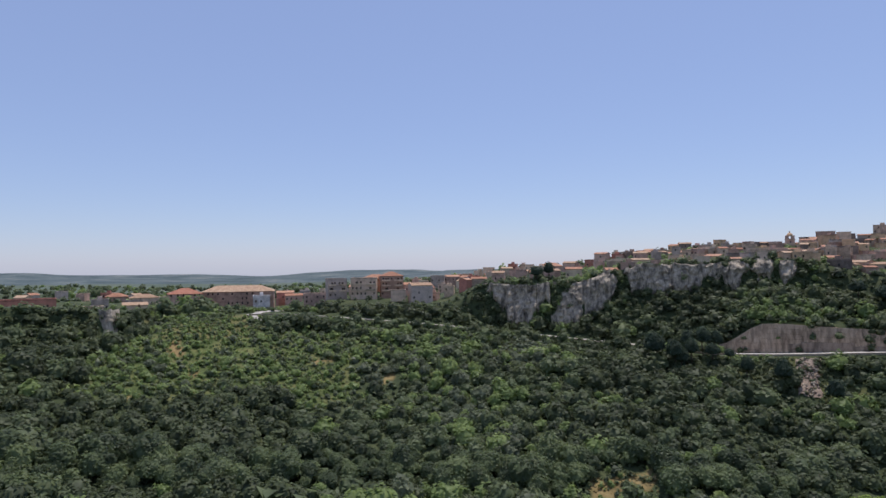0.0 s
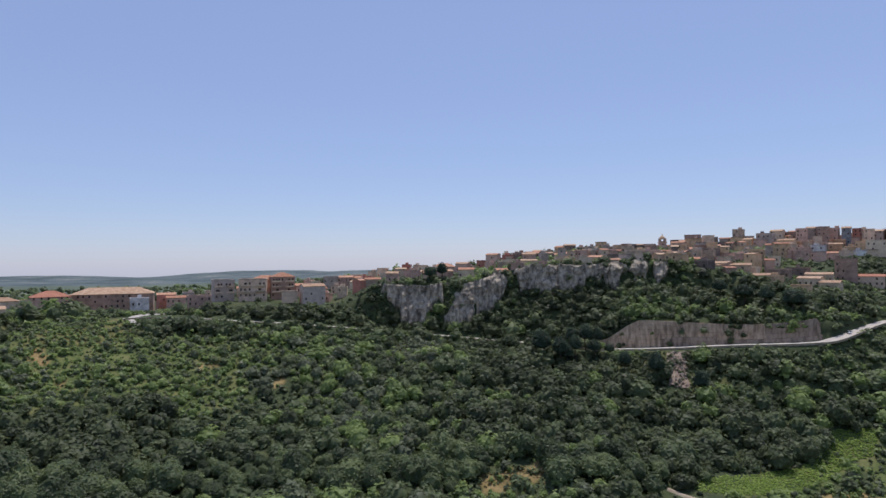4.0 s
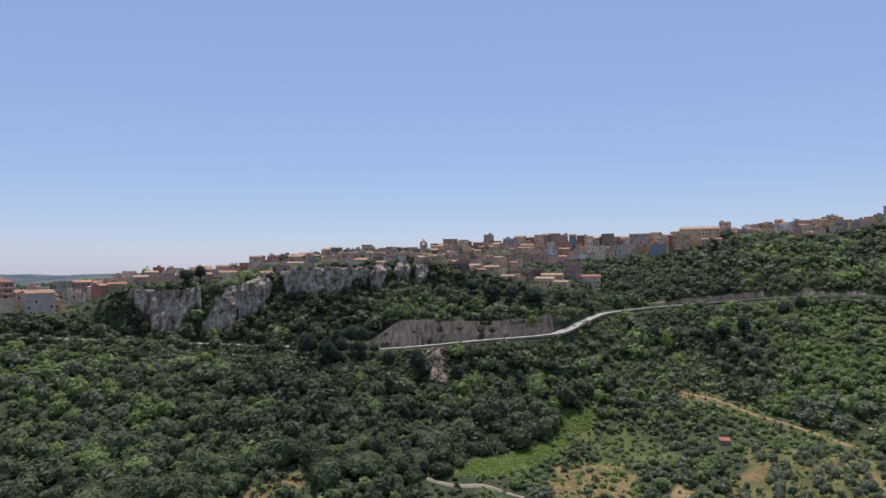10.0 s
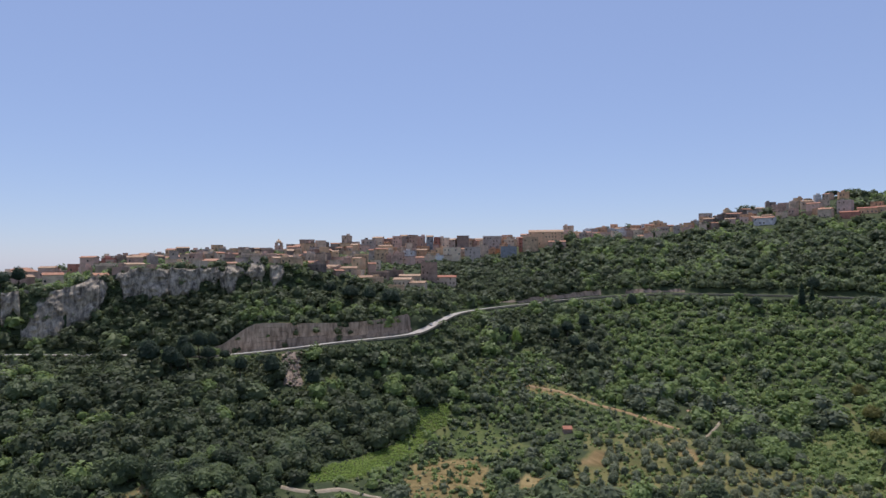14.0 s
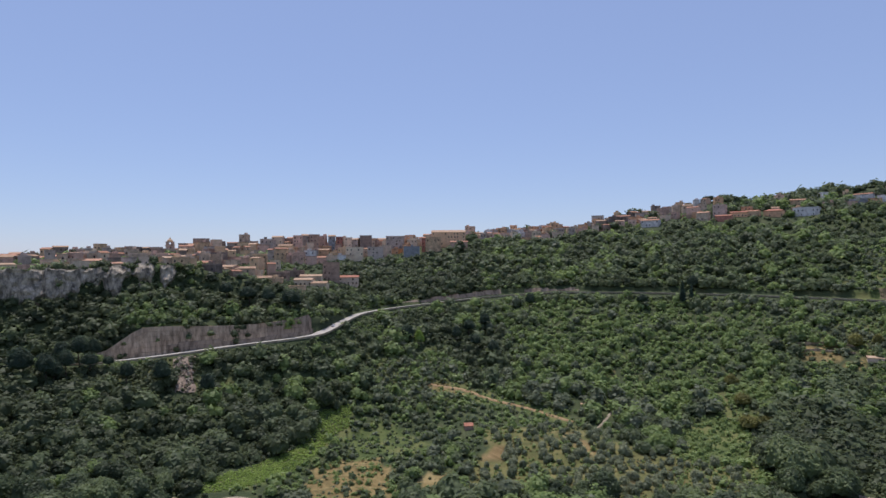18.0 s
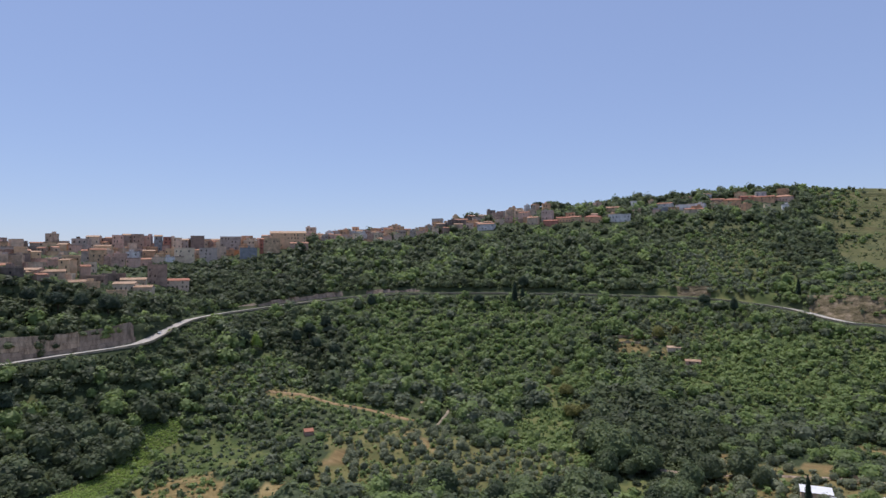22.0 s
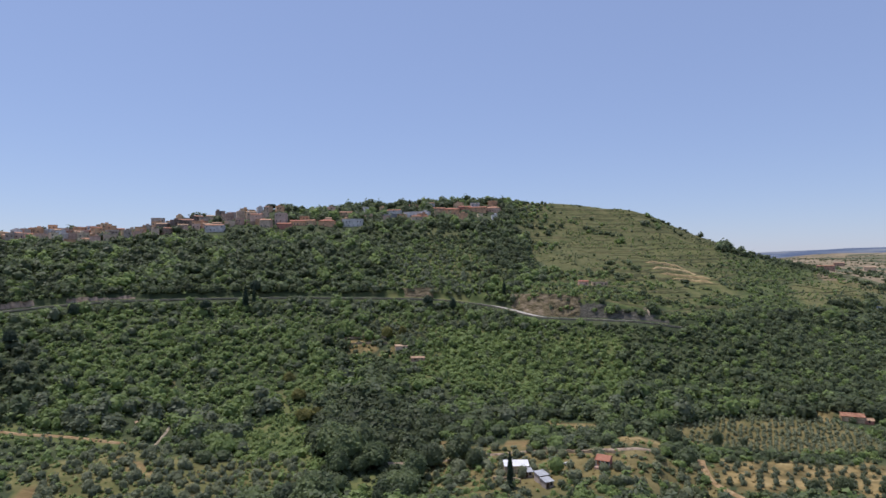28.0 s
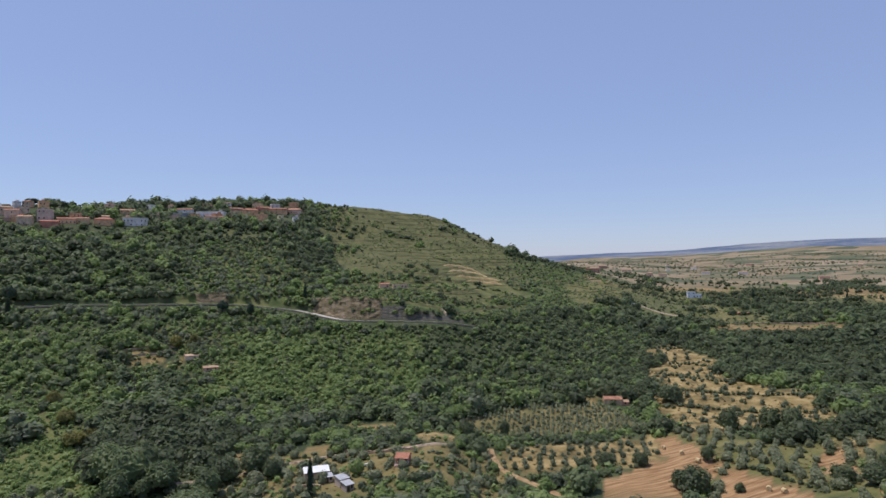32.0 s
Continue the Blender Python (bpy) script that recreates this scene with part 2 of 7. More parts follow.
SECTIONS.append((51.8, (254, 4.6), (318, 8.6), (362, 22.2), (458, 63.5), (466, 64.6), (468, 64.9), (470, 68.1), (482, 71.2), (492, 75.1), (570, 98.7), (700, 121.4), (1000, 115), (2600, 80), (4700, 60)))
SECTIONS.append((58.1, (256, 6.1), (325, 10.2), (372, 21.8), (490, 66.8), (498, 68.1), (500, 68.4), (502, 72.2), (512, 76.6), (532, 84.6), (610, 110.4), (730, 126.1), (1100, 120), (2600, 80), (4700, 60)))
SECTIONS.append((64.4, (258, 5.3), (333, 9.7), (385, 23.1), (500, 68.7), (508, 70.1), (510, 70.4), (512, 73.4), (522, 78.5), (540, 86.4), (635, 116.1), (760, 133.6), (1100, 120), (2600, 80), (4700, 60)))
SECTIONS.append((74.4, (258, 2.2), (338, 6.8), (395, 22), (505, 67.8), (513, 69.2), (515, 69.5), (517, 72.2), (530, 77.9), (550, 87.1), (670, 131.4), (780, 158.5), (1100, 135), (2600, 80), (4700, 60)))
SECTIONS.append((82.7, (258, 1.8), (340, 7.3), (402, 23.7), (505, 66.2), (513, 67.6), (515, 67.9), (517, 71.1), (532, 77.1), (552, 86.4), (685, 135), (800, 164.9), (1100, 140), (2600, 80), (4700, 60)))
SECTIONS.append((89.8, (258, 3), (340, 8.3), (404, 24), (500, 64.6), (508, 65.9), (510, 66.3), (514, 73.8), (528, 76.9), (550, 86), (690, 138.8), (810, 170.9), (1100, 140), (2600, 80), (4700, 60)))
SECTIONS.append((95.6, (258, 5), (338, 9.2), (402, 24), (490, 59.6), (498, 60.7), (500, 61.5), (505, 68.1), (530, 74.6), (556, 84.6), (695, 134.4), (820, 173.4), (1100, 145), (2600, 80), (4700, 60)))
SECTIONS.append((100.7, (258, 7.5), (338, 10.1), (400, 24.6), (466, 52.6), (474, 53.5), (476, 54.1), (486, 69.5), (506, 74.4), (545, 76.5), (690, 117.8), (835, 171), (1100, 145), (2600, 80), (4700, 60)))
SECTIONS.append((107.8, (258, 12.2), (335, 12.7), (400, 25), (462, 51.2), (470, 52), (472, 52.5), (476, 58.9), (530, 74), (560, 77.3), (715, 113.6), (850, 159.5), (1100, 140), (2600, 80), (4700, 60)))
SECTIONS.append((113.5, (258, 2.2), (338, 4.3), (412, 19.4), (474, 45.4), (482, 46.3), (484, 46.9), (487, 50.1), (575, 66.8), (610, 73.9), (715, 89.6), (850, 124.6), (1100, 110), (2600, 80), (4700, 80)))
SECTIONS.append((118.4, (258, 2.9), (350, 4.8), (425, 19.3), (500, 42.8), (508, 43.7), (510, 44.5), (514, 45.9), (610, 59.5), (660, 66), (780, 77.4), (880, 95.5), (1200, 90), (2600, 80), (4700, 135.6)))
SECTIONS.append((123.1, (258, 4.2), (362, 6.1), (460, 20.1), (550, 36.6), (560, 37.5), (562, 38.3), (568, 40.2), (670, 53.2), (720, 56.4), (850, 64.3), (1000, 75.5), (1600, 75), (3000, 94.4), (4700, 151.8)))
SECTIONS.append((129.7, (258, 7), (378, 8.2), (515, 17.8), (620, 28.2), (632, 28.5), (640, 28.7), (660, 30.6), (760, 40), (820, 42.6), (960, 52.3), (1250, 57.4), (1800, 62.2), (3000, 91.1), (4700, 176.3)))
SECTIONS.append((138.2, (258, 12.4), (382, 12.5), (520, 21.5), (630, 30.7), (645, 31.2), (655, 32.3), (675, 34.6), (780, 41.2), (840, 43.7), (980, 50.6), (1250, 56.1), (1800, 64.5), (3000, 101), (4700, 223.3)))
SECTIONS.append((145.1, (258, 18.1), (385, 17.5), (520, 26.2), (620, 33.3), (645, 34.2), (660, 35.1), (680, 37.8), (780, 43), (840, 45.2), (980, 51.2), (1250, 57.3), (1800, 67), (3000, 105.4), (4700, 231.5)))

first, last_section = SECTIONS[0], SECTIONS[-1]
SECTIONS = [(last_section[0] - 360, *last_section[1:]), (-100, *first[1:])] + SECTIONS + [(200, *last_section[1:]), (260, *first[1:]), (first[0] + 360, *first[1:])]
BEAR = np.array([s[0] for s in SECTIONS], float)
NODE_D = np.array([[0.0, 130.0] + [p[0] for p in s[1:]] + [4950.0] for s in SECTIONS])
NODE_Z = np.array([[0.0, min(3.0, s[1][1] * 0.5)] + [p[1] for p in s[1:]] + [s[-1][1] - 60] for s in SECTIONS])


def gentle(xs, ys):
    """Monotone slopes for a curve through ys at xs."""
    h = np.diff(xs)[:, None]
    d = np.diff(ys, axis=0) / h
    m = np.zeros_like(ys)
    same = d[:-1] * d[1:] > 0
    m[1:-1] = np.where(same, 2 * d[:-1] * d[1:] / np.where(same, d[:-1] + d[1:], 1), 0)
    return m


SLOPE_D, SLOPE_Z = gentle(BEAR, NODE_D), gentle(BEAR, NODE_Z)


def section(b):
    """Distances and heights of the section's nodes at bearings b."""
    b = np.atleast_1d(np.asarray(b, float))
    i = np.clip(np.searchsorted(BEAR, b) - 1, 0, len(BEAR) - 2)
    h = (BEAR[i + 1] - BEAR[i])[:, None]
    s = ((b - BEAR[i]) / (BEAR[i + 1] - BEAR[i]))[:, None]
    c0, c1, c2, c3 = 2 * s**3 - 3 * s**2 + 1, s**3 - 2 * s**2 + s, -2 * s**3 + 3 * s**2, s**3 - s**2
    return tuple(c0 * v[i] + c1 * h * m[i] + c2 * v[i + 1] + c3 * h * m[i + 1] for v, m in ((NODE_D, SLOPE_D), (NODE_Z, SLOPE_Z)))


def hashed(i, j):
    v = np.sin(i * 127.1 + j * 311.7) * 43758.5453
    return v - np.floor(v)


def lattice(x, y):
    """Smooth noise from 0 to 1."""
    i, j = np.floor(x), np.floor(y)
    u, v = x - i, y - j
    u, v = u * u * (3 - 2 * u), v * v * (3 - 2 * v)
    return (hashed(i, j) * (1 - u) + hashed(i + 1, j) * u) * (1 - v) + (hashed(i, j + 1) * (1 - u) + hashed(i + 1, j + 1) * u) * v


def rough_ground(x, y, d, k):
    """Small hills; k runs along the section's nodes, and the road's bench stays even."""
    calm = np.clip((np.abs(k - 6.3) - 2.0) / 1.5, 0, 1)
    far = np.clip((d - 1000) / 2500, 0, 1)
    n1 = (lattice(x / 45, y / 45) - 0.5) * 5 + (lattice(x / 16 + 9, y / 16) - 0.5) * 2.0
    n2 = (lattice(x / 420, y / 420) - 0.5) * 60 + (lattice(x / 170 + 5, y / 170) - 0.5) * 22
    return calm * (n1 * np.clip(d / 200, 0, 1) * (1 - far) + n2 * far * np.where(x > 0, 0.3, 0.5))


def ground(b, d):
    """Height of the ground at a bearing (degrees clockwise from north) and distance."""
    b, d = np.broadcast_arrays(np.atleast_1d(np.asarray(b, float)), np.asarray(d, float))
    b, d = b.ravel(), d.ravel()
    nd, nz = section(b)
    k = np.clip((nd <= d[:, None]).sum(1) - 1, 0, nd.shape[1] - 2)
    r = np.arange(len(b))
    f = np.clip((d - nd[r, k]) / (nd[r, k + 1] - nd[r, k]), 0, 1)
    z = nz[r, k] + f * (nz[r, k + 1] - nz[r, k])
    x, y = d * np.sin(np.radians(b)), d * np.cos(np.radians(b))
    return z + rough_ground(x, y, d, k + f)


def spot(b, d, up=0.0):
    return Vector((d * math.sin(radians(b)), d * math.cos(radians(b)), float(ground(b, d)[0]) + up))


def mesh_object(name, verts, faces, mat, parent=None, smooth=False):
    me = bpy.data.meshes.new(name)
    me.from_pydata(verts, [], faces)
    me.materials.append(mat)
    if smooth:
        me.polygons.foreach_set("use_smooth", [True] * len(me.polygons))
    ob = new(name, me)
    if parent:
        ob.parent = parent
    return ob


def grid_mesh(name, pts, mat, smooth=True):
    """A sheet from an array of points rows x columns x 3."""
    r, c, _ = pts.shape
    i = np.arange(r * c).reshape(r, c)
    quads = np.stack([i[:-1, :-1], i[:-1, 1:], i[1:, 1:], i[1:, :-1]], -1).reshape(-1, 4)
    me = bpy.data.meshes.new(name)
    me.vertices.add(r * c)
    me.vertices.foreach_set("co", pts.reshape(-1).astype(np.float32))
    me.loops.add(quads.size)
    me.loops.foreach_set("vertex_index", quads.reshape(-1).astype(np.int32))
    me.polygons.add(len(quads))
    me.polygons.foreach_set("loop_start", np.arange(0, quads.size, 4, dtype=np.int32))
    me.polygons.foreach_set("use_smooth", np.full(len(quads), smooth))
    me.update(calc_edges=True)
    me.materials.append(mat)
    return new(name, me)


# open patches between the trees: kind, then corners as bearing and distance
PATCHES = []
PATCHES.append(("dry", ((-9.5, 344), (-10.1, 341), (-11.4, 340), (-12.1, 343), (-11.4, 346), (-10.1, 346))))
PATCHES.append(("dry", ((-3.8, 326), (-4.4, 322), (-5.5, 323), (-6.1, 326), (-5.5, 330), (-4.4, 330))))
PATCHES.append(("bare", ((-20.6, 332), (-20.9, 329), (-21.5, 329), (-21.9, 332), (-21.5, 335), (-20.9, 335))))
PATCHES.append(("dry", ((-31.0, 281), (-31.4, 279), (-32.1, 278), (-32.4, 280), (-32.1, 282), (-31.4, 283))))
PATCHES.append(("meadow", ((-16.4, 354), (-17.1, 348), (-18.5, 347), (-19.2, 353), (-18.5, 360), (-17.1, 361))))
PATCHES.append(("meadow", ((-20.1, 347), (-21.2, 341), (-23.4, 341), (-24.5, 345), (-23.4, 350), (-21.2, 351))))
PATCHES.append(("slope", ((-25.2, 393), (-18.2, 411), (-16.6, 387), (-18.3, 365), (-23.7, 358), (-25.8, 380))))
PATCHES.append(("bare", ((-21.8, 393), (-22.4, 386), (-23.6, 387), (-24.2, 394), (-23.6, 399), (-22.4, 399))))
PATCHES.append(("bare", ((-22.9, 350), (-23.2, 344), (-23.7, 344), (-24.0, 349), (-23.7, 355), (-23.2, 356))))
PATCHES.append(("dry", ((-25.7, 306), (-25.9, 303), (-26.1, 302), (-26.2, 306), (-26.1, 310), (-25.9, 310))))
PATCHES.append(("scrub", ((21.1, 351), (29.0, 350), (29.3, 338), (26.1, 325), (22.2, 328))))
PATCHES.append(("bare", ((31.1, 342), (30.7, 333), (29.9, 332), (29.6, 340), (30.0, 350), (30.7, 351))))
PATCHES.append(("terrace", ((13.0, 247), (18.0, 253), (19.8, 247), (18.9, 238), (13.2, 239))))
PATCHES.append(("scrub", ((3.8, 369), (16.3, 359), (15.8, 345), (3.8, 355))))
PATCHES.append(("lush", ((41.0, 322), (44.1, 336), (44.4, 320), (42.3, 307), (41.5, 292), (39.9, 280), (38.4, 266), (34.3, 253), (31.3, 250), (31.3, 256), (35.8, 278), (38.9, 292), (40.2, 306))))
PATCHES.append(("terrace", ((39.7, 277), (46.6, 288), (47.9, 268), (47.6, 249), (40.4, 246))))
PATCHES.append(("bare", ((58.1, 289), (57.6, 281), (56.5, 279), (56.0, 286), (56.6, 295), (57.6, 296))))
PATCHES.append(("dry", ((50.7, 365), (52.2, 372), (54.7, 368), (57.2, 361), (57.1, 348), (54.2, 355), (51.7, 360))))
PATCHES.append(("dry", ((53.8, 264), (52.7, 258), (50.5, 257), (49.4, 260), (50.5, 265), (52.7, 268))))
PATCHES.append(("meadow", ((43.0, 313), (48.2, 322), (51.6, 300), (48.1, 281), (43.0, 291))))
PATCHES.append(("scrub", ((34.8, 333), (33.6, 325), (31.0, 323), (29.8, 329), (31.1, 336), (33.6, 337))))
PATCHES.append(("meadow", ((54.2, 408), (53.0, 399), (50.5, 393), (49.2, 396), (50.5, 404), (53.0, 410))))
PATCHES.append(("scrub", ((45.7, 375), (54.2, 401), (57.1, 371), (54.6, 335), (49.2, 342), (45.6, 352))))
PATCHES.append(("grove", ((56.5, 306), (65.2, 337), (70.4, 299), (70.4, 263), (54.0, 241))))
PATCHES.append(("meadow", ((79.0, 341), (77.7, 320), (75.1, 321), (73.8, 342), (75.1, 358), (77.7, 357))))
PATCHES.append(("meadow", ((81.5, 285), (80.5, 277), (78.4, 280), (77.4, 288), (78.4, 294), (80.5, 293))))
PATCHES.append(("dry", ((87.8, 431), (86.9, 428), (85.0, 427), (84.1, 430), (85.0, 433), (86.9, 434))))
PATCHES.append(("terrace", ((85.7, 440), (84.7, 430), (82.6, 429), (81.6, 439), (82.6, 449), (84.7, 450))))
PATCHES.append(("scrub", ((84.7, 475), (94.7, 468), (97.4, 418), (93.6, 390), (87.7, 410))))
PATCHES.append(("bare", ((99.1, 301), (98.2, 294), (96.4, 296), (95.4, 301), (96.4, 307), (98.2, 308))))
PATCHES.append(("dry", ((68.4, 394), (68.2, 387), (67.8, 387), (67.6, 394), (67.8, 400), (68.2, 400))))
PATCHES.append(("scrub", ((81.0, 378), (80.0, 354), (77.9, 355), (76.9, 380), (78.0, 404), (80.0, 405))))
PATCHES.append(("grove", ((61.0, 309), (78.9, 293), (81.0, 247), (60.5, 246))))
PATCHES.append(("dry", ((71.5, 265), (70.6, 258), (68.8, 260), (68.0, 265), (68.9, 269), (70.6, 270))))
PATCHES.append(("dry", ((64.9, 303), (64.6, 294), (64.0, 295), (63.7, 306), (64.0, 320), (64.6, 320))))
PATCHES.append(("meadow", ((85.6, 265), (84.5, 258), (82.5, 257), (81.5, 262), (82.5, 271), (84.6, 272))))
PATCHES.append(("yard", ((89.1, 304), (95.6, 300), (106.7, 277), (114.9, 300), (114.9, 244), (89.0, 255))))
PATCHES.append(("bare", ((92.9, 301), (92.2, 297), (91.0, 300), (90.4, 308), (91.0, 313), (92.2, 309))))
PATCHES.append(("stubble", ((125.3, 311), (129.5, 310), (129.7, 268), (124.8, 266))))
PATCHES.append(("dry", ((106.0, 329), (104.4, 326), (101.4, 326), (99.9, 339), (101.4, 342), (104.4, 338))))
PATCHES.append(("dry", ((110.6, 311), (109.4, 289), (107.1, 282), (106.0, 301), (107.1, 312), (109.4, 316))))
PATCHES.append(("meadow", ((79.4, 305), (77.7, 293), (74.4, 305), (72.9, 327), (74.4, 340), (77.7, 328))))
PATCHES.append(("meadow", ((80.5, 354), (79.4, 346), (77.1, 352), (76.0, 364), (77.1, 372), (79.4, 367))))
PATCHES.append(("orchard", ((109.6, 339), (115.0, 371), (122.0, 392), (124.4, 381), (127.9, 352), (120.0, 341), (112.9, 328))))
PATCHES.append(("dryfield", ((114.4, 304), (120.0, 317), (127.7, 341), (129.0, 309), (126.2, 281), (122.4, 284), (116.4, 266), (114.4, 278))))
PATCHES.append(("grove", ((128.6, 344), (133.9, 338), (136.0, 318), (141.1, 330), (144.2, 316), (144.8, 241), (131.6, 241), (132.2, 296))))
PATCHES.append(("stubble", ((127.2, 333), (129.3, 339), (132.2, 298), (132.2, 272), (128.9, 238), (120.9, 238), (122.9, 266), (126.2, 275), (128.6, 293))))
PATCHES.append(("stubble", ((133.0, 286), (135.1, 283), (141.0, 252), (140.6, 241), (132.5, 242))))
PATCHES.append(("grove", ((129.5, 343), (133.5, 323), (138.0, 312), (142.4, 271), (144.1, 252), (141.0, 254), (135.1, 286), (132.6, 295))))
PATCHES.append(("stubble", ((139.5, 314), (141.8, 301), (144.1, 268), (144.1, 255), (141.7, 273), (139.5, 303))))
PATCHES.append(("dryfield", ((126.9, 544), (128.7, 574), (133.2, 519), (133.6, 470), (138.1, 438), (140.0, 409), (140.2, 402), (141.5, 380), (141.4, 363), (135.2, 347), (131.3, 335), (127.2, 384), (127.0, 467))))
PATCHES.append(("dry", ((139.5, 314), (143.9, 335), (144.2, 323), (141.8, 301))))
PATCHES.append(("dry", ((123.9, 398), (123.2, 389), (121.8, 388), (121.0, 394), (121.8, 401), (123.2, 403))))
PATCHES.append(("hillgrass", ((96.9, 883), (102.3, 899), (107.6, 910), (110.9, 910), (116.6, 924), (114.0, 678), (109.0, 623), (105.1, 585), (100.3, 578), (99.2, 640))))
PATCHES.append(("scrub", ((102.2, 581), (115.7, 723), (117.4, 711), (116.1, 585), (109.9, 494), (102.1, 479), (98.6, 488), (100.2, 539))))
PATCHES.append(("scrub", ((89.9, 673), (94.6, 653), (97.1, 562), (96.1, 522), (88.9, 556))))
PATCHES.append(("slope", ((109.4, 632), (112.4, 677), (114.2, 653), (111.7, 612), (110.0, 607))))
PATCHES.append(("terrace", ((98.4, 485), (101.1, 485), (102.1, 480), (101.6, 477))))
PATCHES.append(("slope", ((130.4, 848), (134.1, 788), (138.2, 673), (134.1, 660), (131.5, 705))))
PATCHES.append(("slope", ((120.2, 734), (123.1, 891), (125.5, 775), (121.6, 606))))
PATCHES.append(("scrub", ((123.1, 891), (132.0, 1120), (131.5, 723), (126.0, 704))))
PATCHES.append(("bare", ((131.8, 672), (136.6, 668), (141.9, 684), (141.9, 656), (136.6, 640), (131.8, 636))))
PATCHES.append(("dry", ((129.6, 960), (130.0, 1124), (133.9, 1020), (134, 965))))
PATCHES.append(("dry", ((141.2, 915), (141.3, 965), (145.2, 1005), (145.2, 870))))
PATCHES.append(("scrub", ((107.5, 766), (106.6, 739), (104.7, 730), (103.8, 743), (104.8, 770), (106.6, 784))))
PATCHES.append(("scrub", ((103.0, 671), (102.3, 630), (101.1, 629), (100.5, 660), (101.1, 696), (102.3, 699))))
PATCHES.append(("scrub", ((113.6, 784), (112.2, 733), (109.5, 681), (108.1, 686), (109.5, 730), (112.2, 785))))
PATCHES.append(("meadow", ((50.9, 367), (53.5, 370), (59.1, 357), (64, 344), (65, 336), (63, 331), (58.1, 340), (53.5, 357), (50.9, 359))))
PATCHES.append(("dry", ((51, 366), (53.4, 368), (55.1, 359), (53.4, 358), (51, 362))))
PATCHES.append(("bare", ((56.1, 293), (58.2, 294), (57.7, 281), (56.6, 273), (55.9, 281))))
PATCHES.append(("bare", ((64.6, 325), (65.5, 320), (65.7, 294), (64.9, 294))))


def in_polygon(b, d, corners):
    """Whether places lie within the corners of a patch."""
    hit = np.zeros(b.shape, bool)
    n = len(corners)
    for k in range(n):
        (b0, d0), (b1, d1) = corners[k], corners[(k + 1) % n]
        if d0 == d1:
            continue
        hit ^= ((d0 > d) != (d1 > d)) & (b < (b1 - b0) * (d - d0) / (d1 - d0) + b0)
    return hit


# stretches of wood that differ in kind: dark oak, fresh green, silvery, low scrub
ZONES = []
ZONES.append(("light", ((-25.8, 382), (-18.2, 392), (-11.5, 376), (-4.9, 360), (-4.4, 329), (-7.5, 305), (-18.3, 308), (-25.8, 306), (-30.6, 314), (-29.4, 349))))
ZONES.append(("dark", ((-35.2, 376), (-25.8, 386), (-26.2, 361), (-31, 329), (-35.2, 321))))
ZONES.append(("grey", ((4.9, 360), (10, 361), (10.4, 329), (5.4, 328))))
ZONES.append(("grey", ((13.9, 313), (17.2, 315), (16.7, 296), (13.8, 295))))
ZONES.append(("grey", ((-7.5, 335), (-3.4, 329), (-5, 315), (-8.5, 319))))
ZONES.append(("tall", ((16.4, 362), (23.4, 350), (22.3, 301), (16.4, 307))))
ZONES.append(("dark", ((22.8, 298), (36.7, 320), (39.7, 303), (39.7, 280), (26.4, 257))))
ZONES.append(("mid", ((36.7, 352), (43.8, 381), (46.2, 354), (41.7, 331), (36.7, 324))))
ZONES.append(("greyscrub", ((46.7, 384), (53.1, 402), (55.7, 369), (51.3, 344), (45.7, 348))))
ZONES.append(("dark", ((53.1, 415), (60.6, 426), (59.8, 383), (54.8, 372))))
ZONES.append(("fresh", ((59.3, 480), (79.6, 478), (79.5, 436), (69.5, 402), (59.2, 406))))
ZONES.append(("dark", ((49.2, 431), (58.2, 435), (59.2, 393), (54.2, 388), (48.3, 402))))
ZONES.append(("light", ((74.6, 364), (79.4, 353), (79.8, 288), (81.7, 267), (74.5, 263), (71.5, 316))))
ZONES.append(("tall", ((79.9, 353), (87.6, 376), (90.9, 342), (90.4, 264), (81.7, 257), (79.8, 288))))
ZONES.append(("light", ((88.6, 429), (98.6, 447), (98.5, 388), (90.6, 379), (87.6, 389))))
ZONES.append(("fine", ((106.4, 454), (120.4, 551), (127.2, 603), (126.3, 423), (121.5, 388), (108.8, 359))))
ZONES.append(("light", ((91.1, 453), (106.4, 447), (108.3, 366), (100.3, 361), (91, 381))))
ZONES.append(("hill", ((70.9, 631), (95.3, 708), (98.9, 662), (91.1, 587), (84, 512), (65.6, 512), (65.6, 606))))
ZONES.append(("greyscrub", ((86, 597), (91.1, 587), (96.3, 502), (91.1, 495), (86, 516))))
ZONES.append(("fresh", ((61.2, 471), (80.8, 473), (81.1, 389), (70.6, 357), (66.9, 369), (59.1, 392))))
# hollow under the cliff: its shade is put into darker leaf colours
ZONES.append(("dark", ((13.5, 393), (23.4, 390), (26.5, 364), (23.4, 365), (17.4, 376), (13.5, 380))))
ZONES.append(("light", ((25.9, 378), (36.8, 380), (38.3, 372), (26.5, 366))))
ZONES.append(("mixed", ((42.7, 337), (50.9, 356), (61.1, 323), (65.9, 291), (65.9, 245), (48.8, 246), (47.8, 285), (42.7, 295))))
ZONES.append(("scrubby", ((110.7, 803), (115.2, 804), (120, 891), (124.6, 1011), (125.3, 701), (120.4, 584), (115.1, 505), (111.3, 480), (109.9, 567), (108.5, 686))))
ZONES.append(("dark", ((-13, 404), (-13, 448), (4, 448), (4, 398))))
ZONES.append(("dark", ((133.8, 520), (140, 446), (147.5, 440), (147.5, 640), (136, 640))))
ZONES.append(("dark", ((133, 350), (141, 366), (147.5, 440), (147.5, 300), (142.5, 298), (136, 330))))
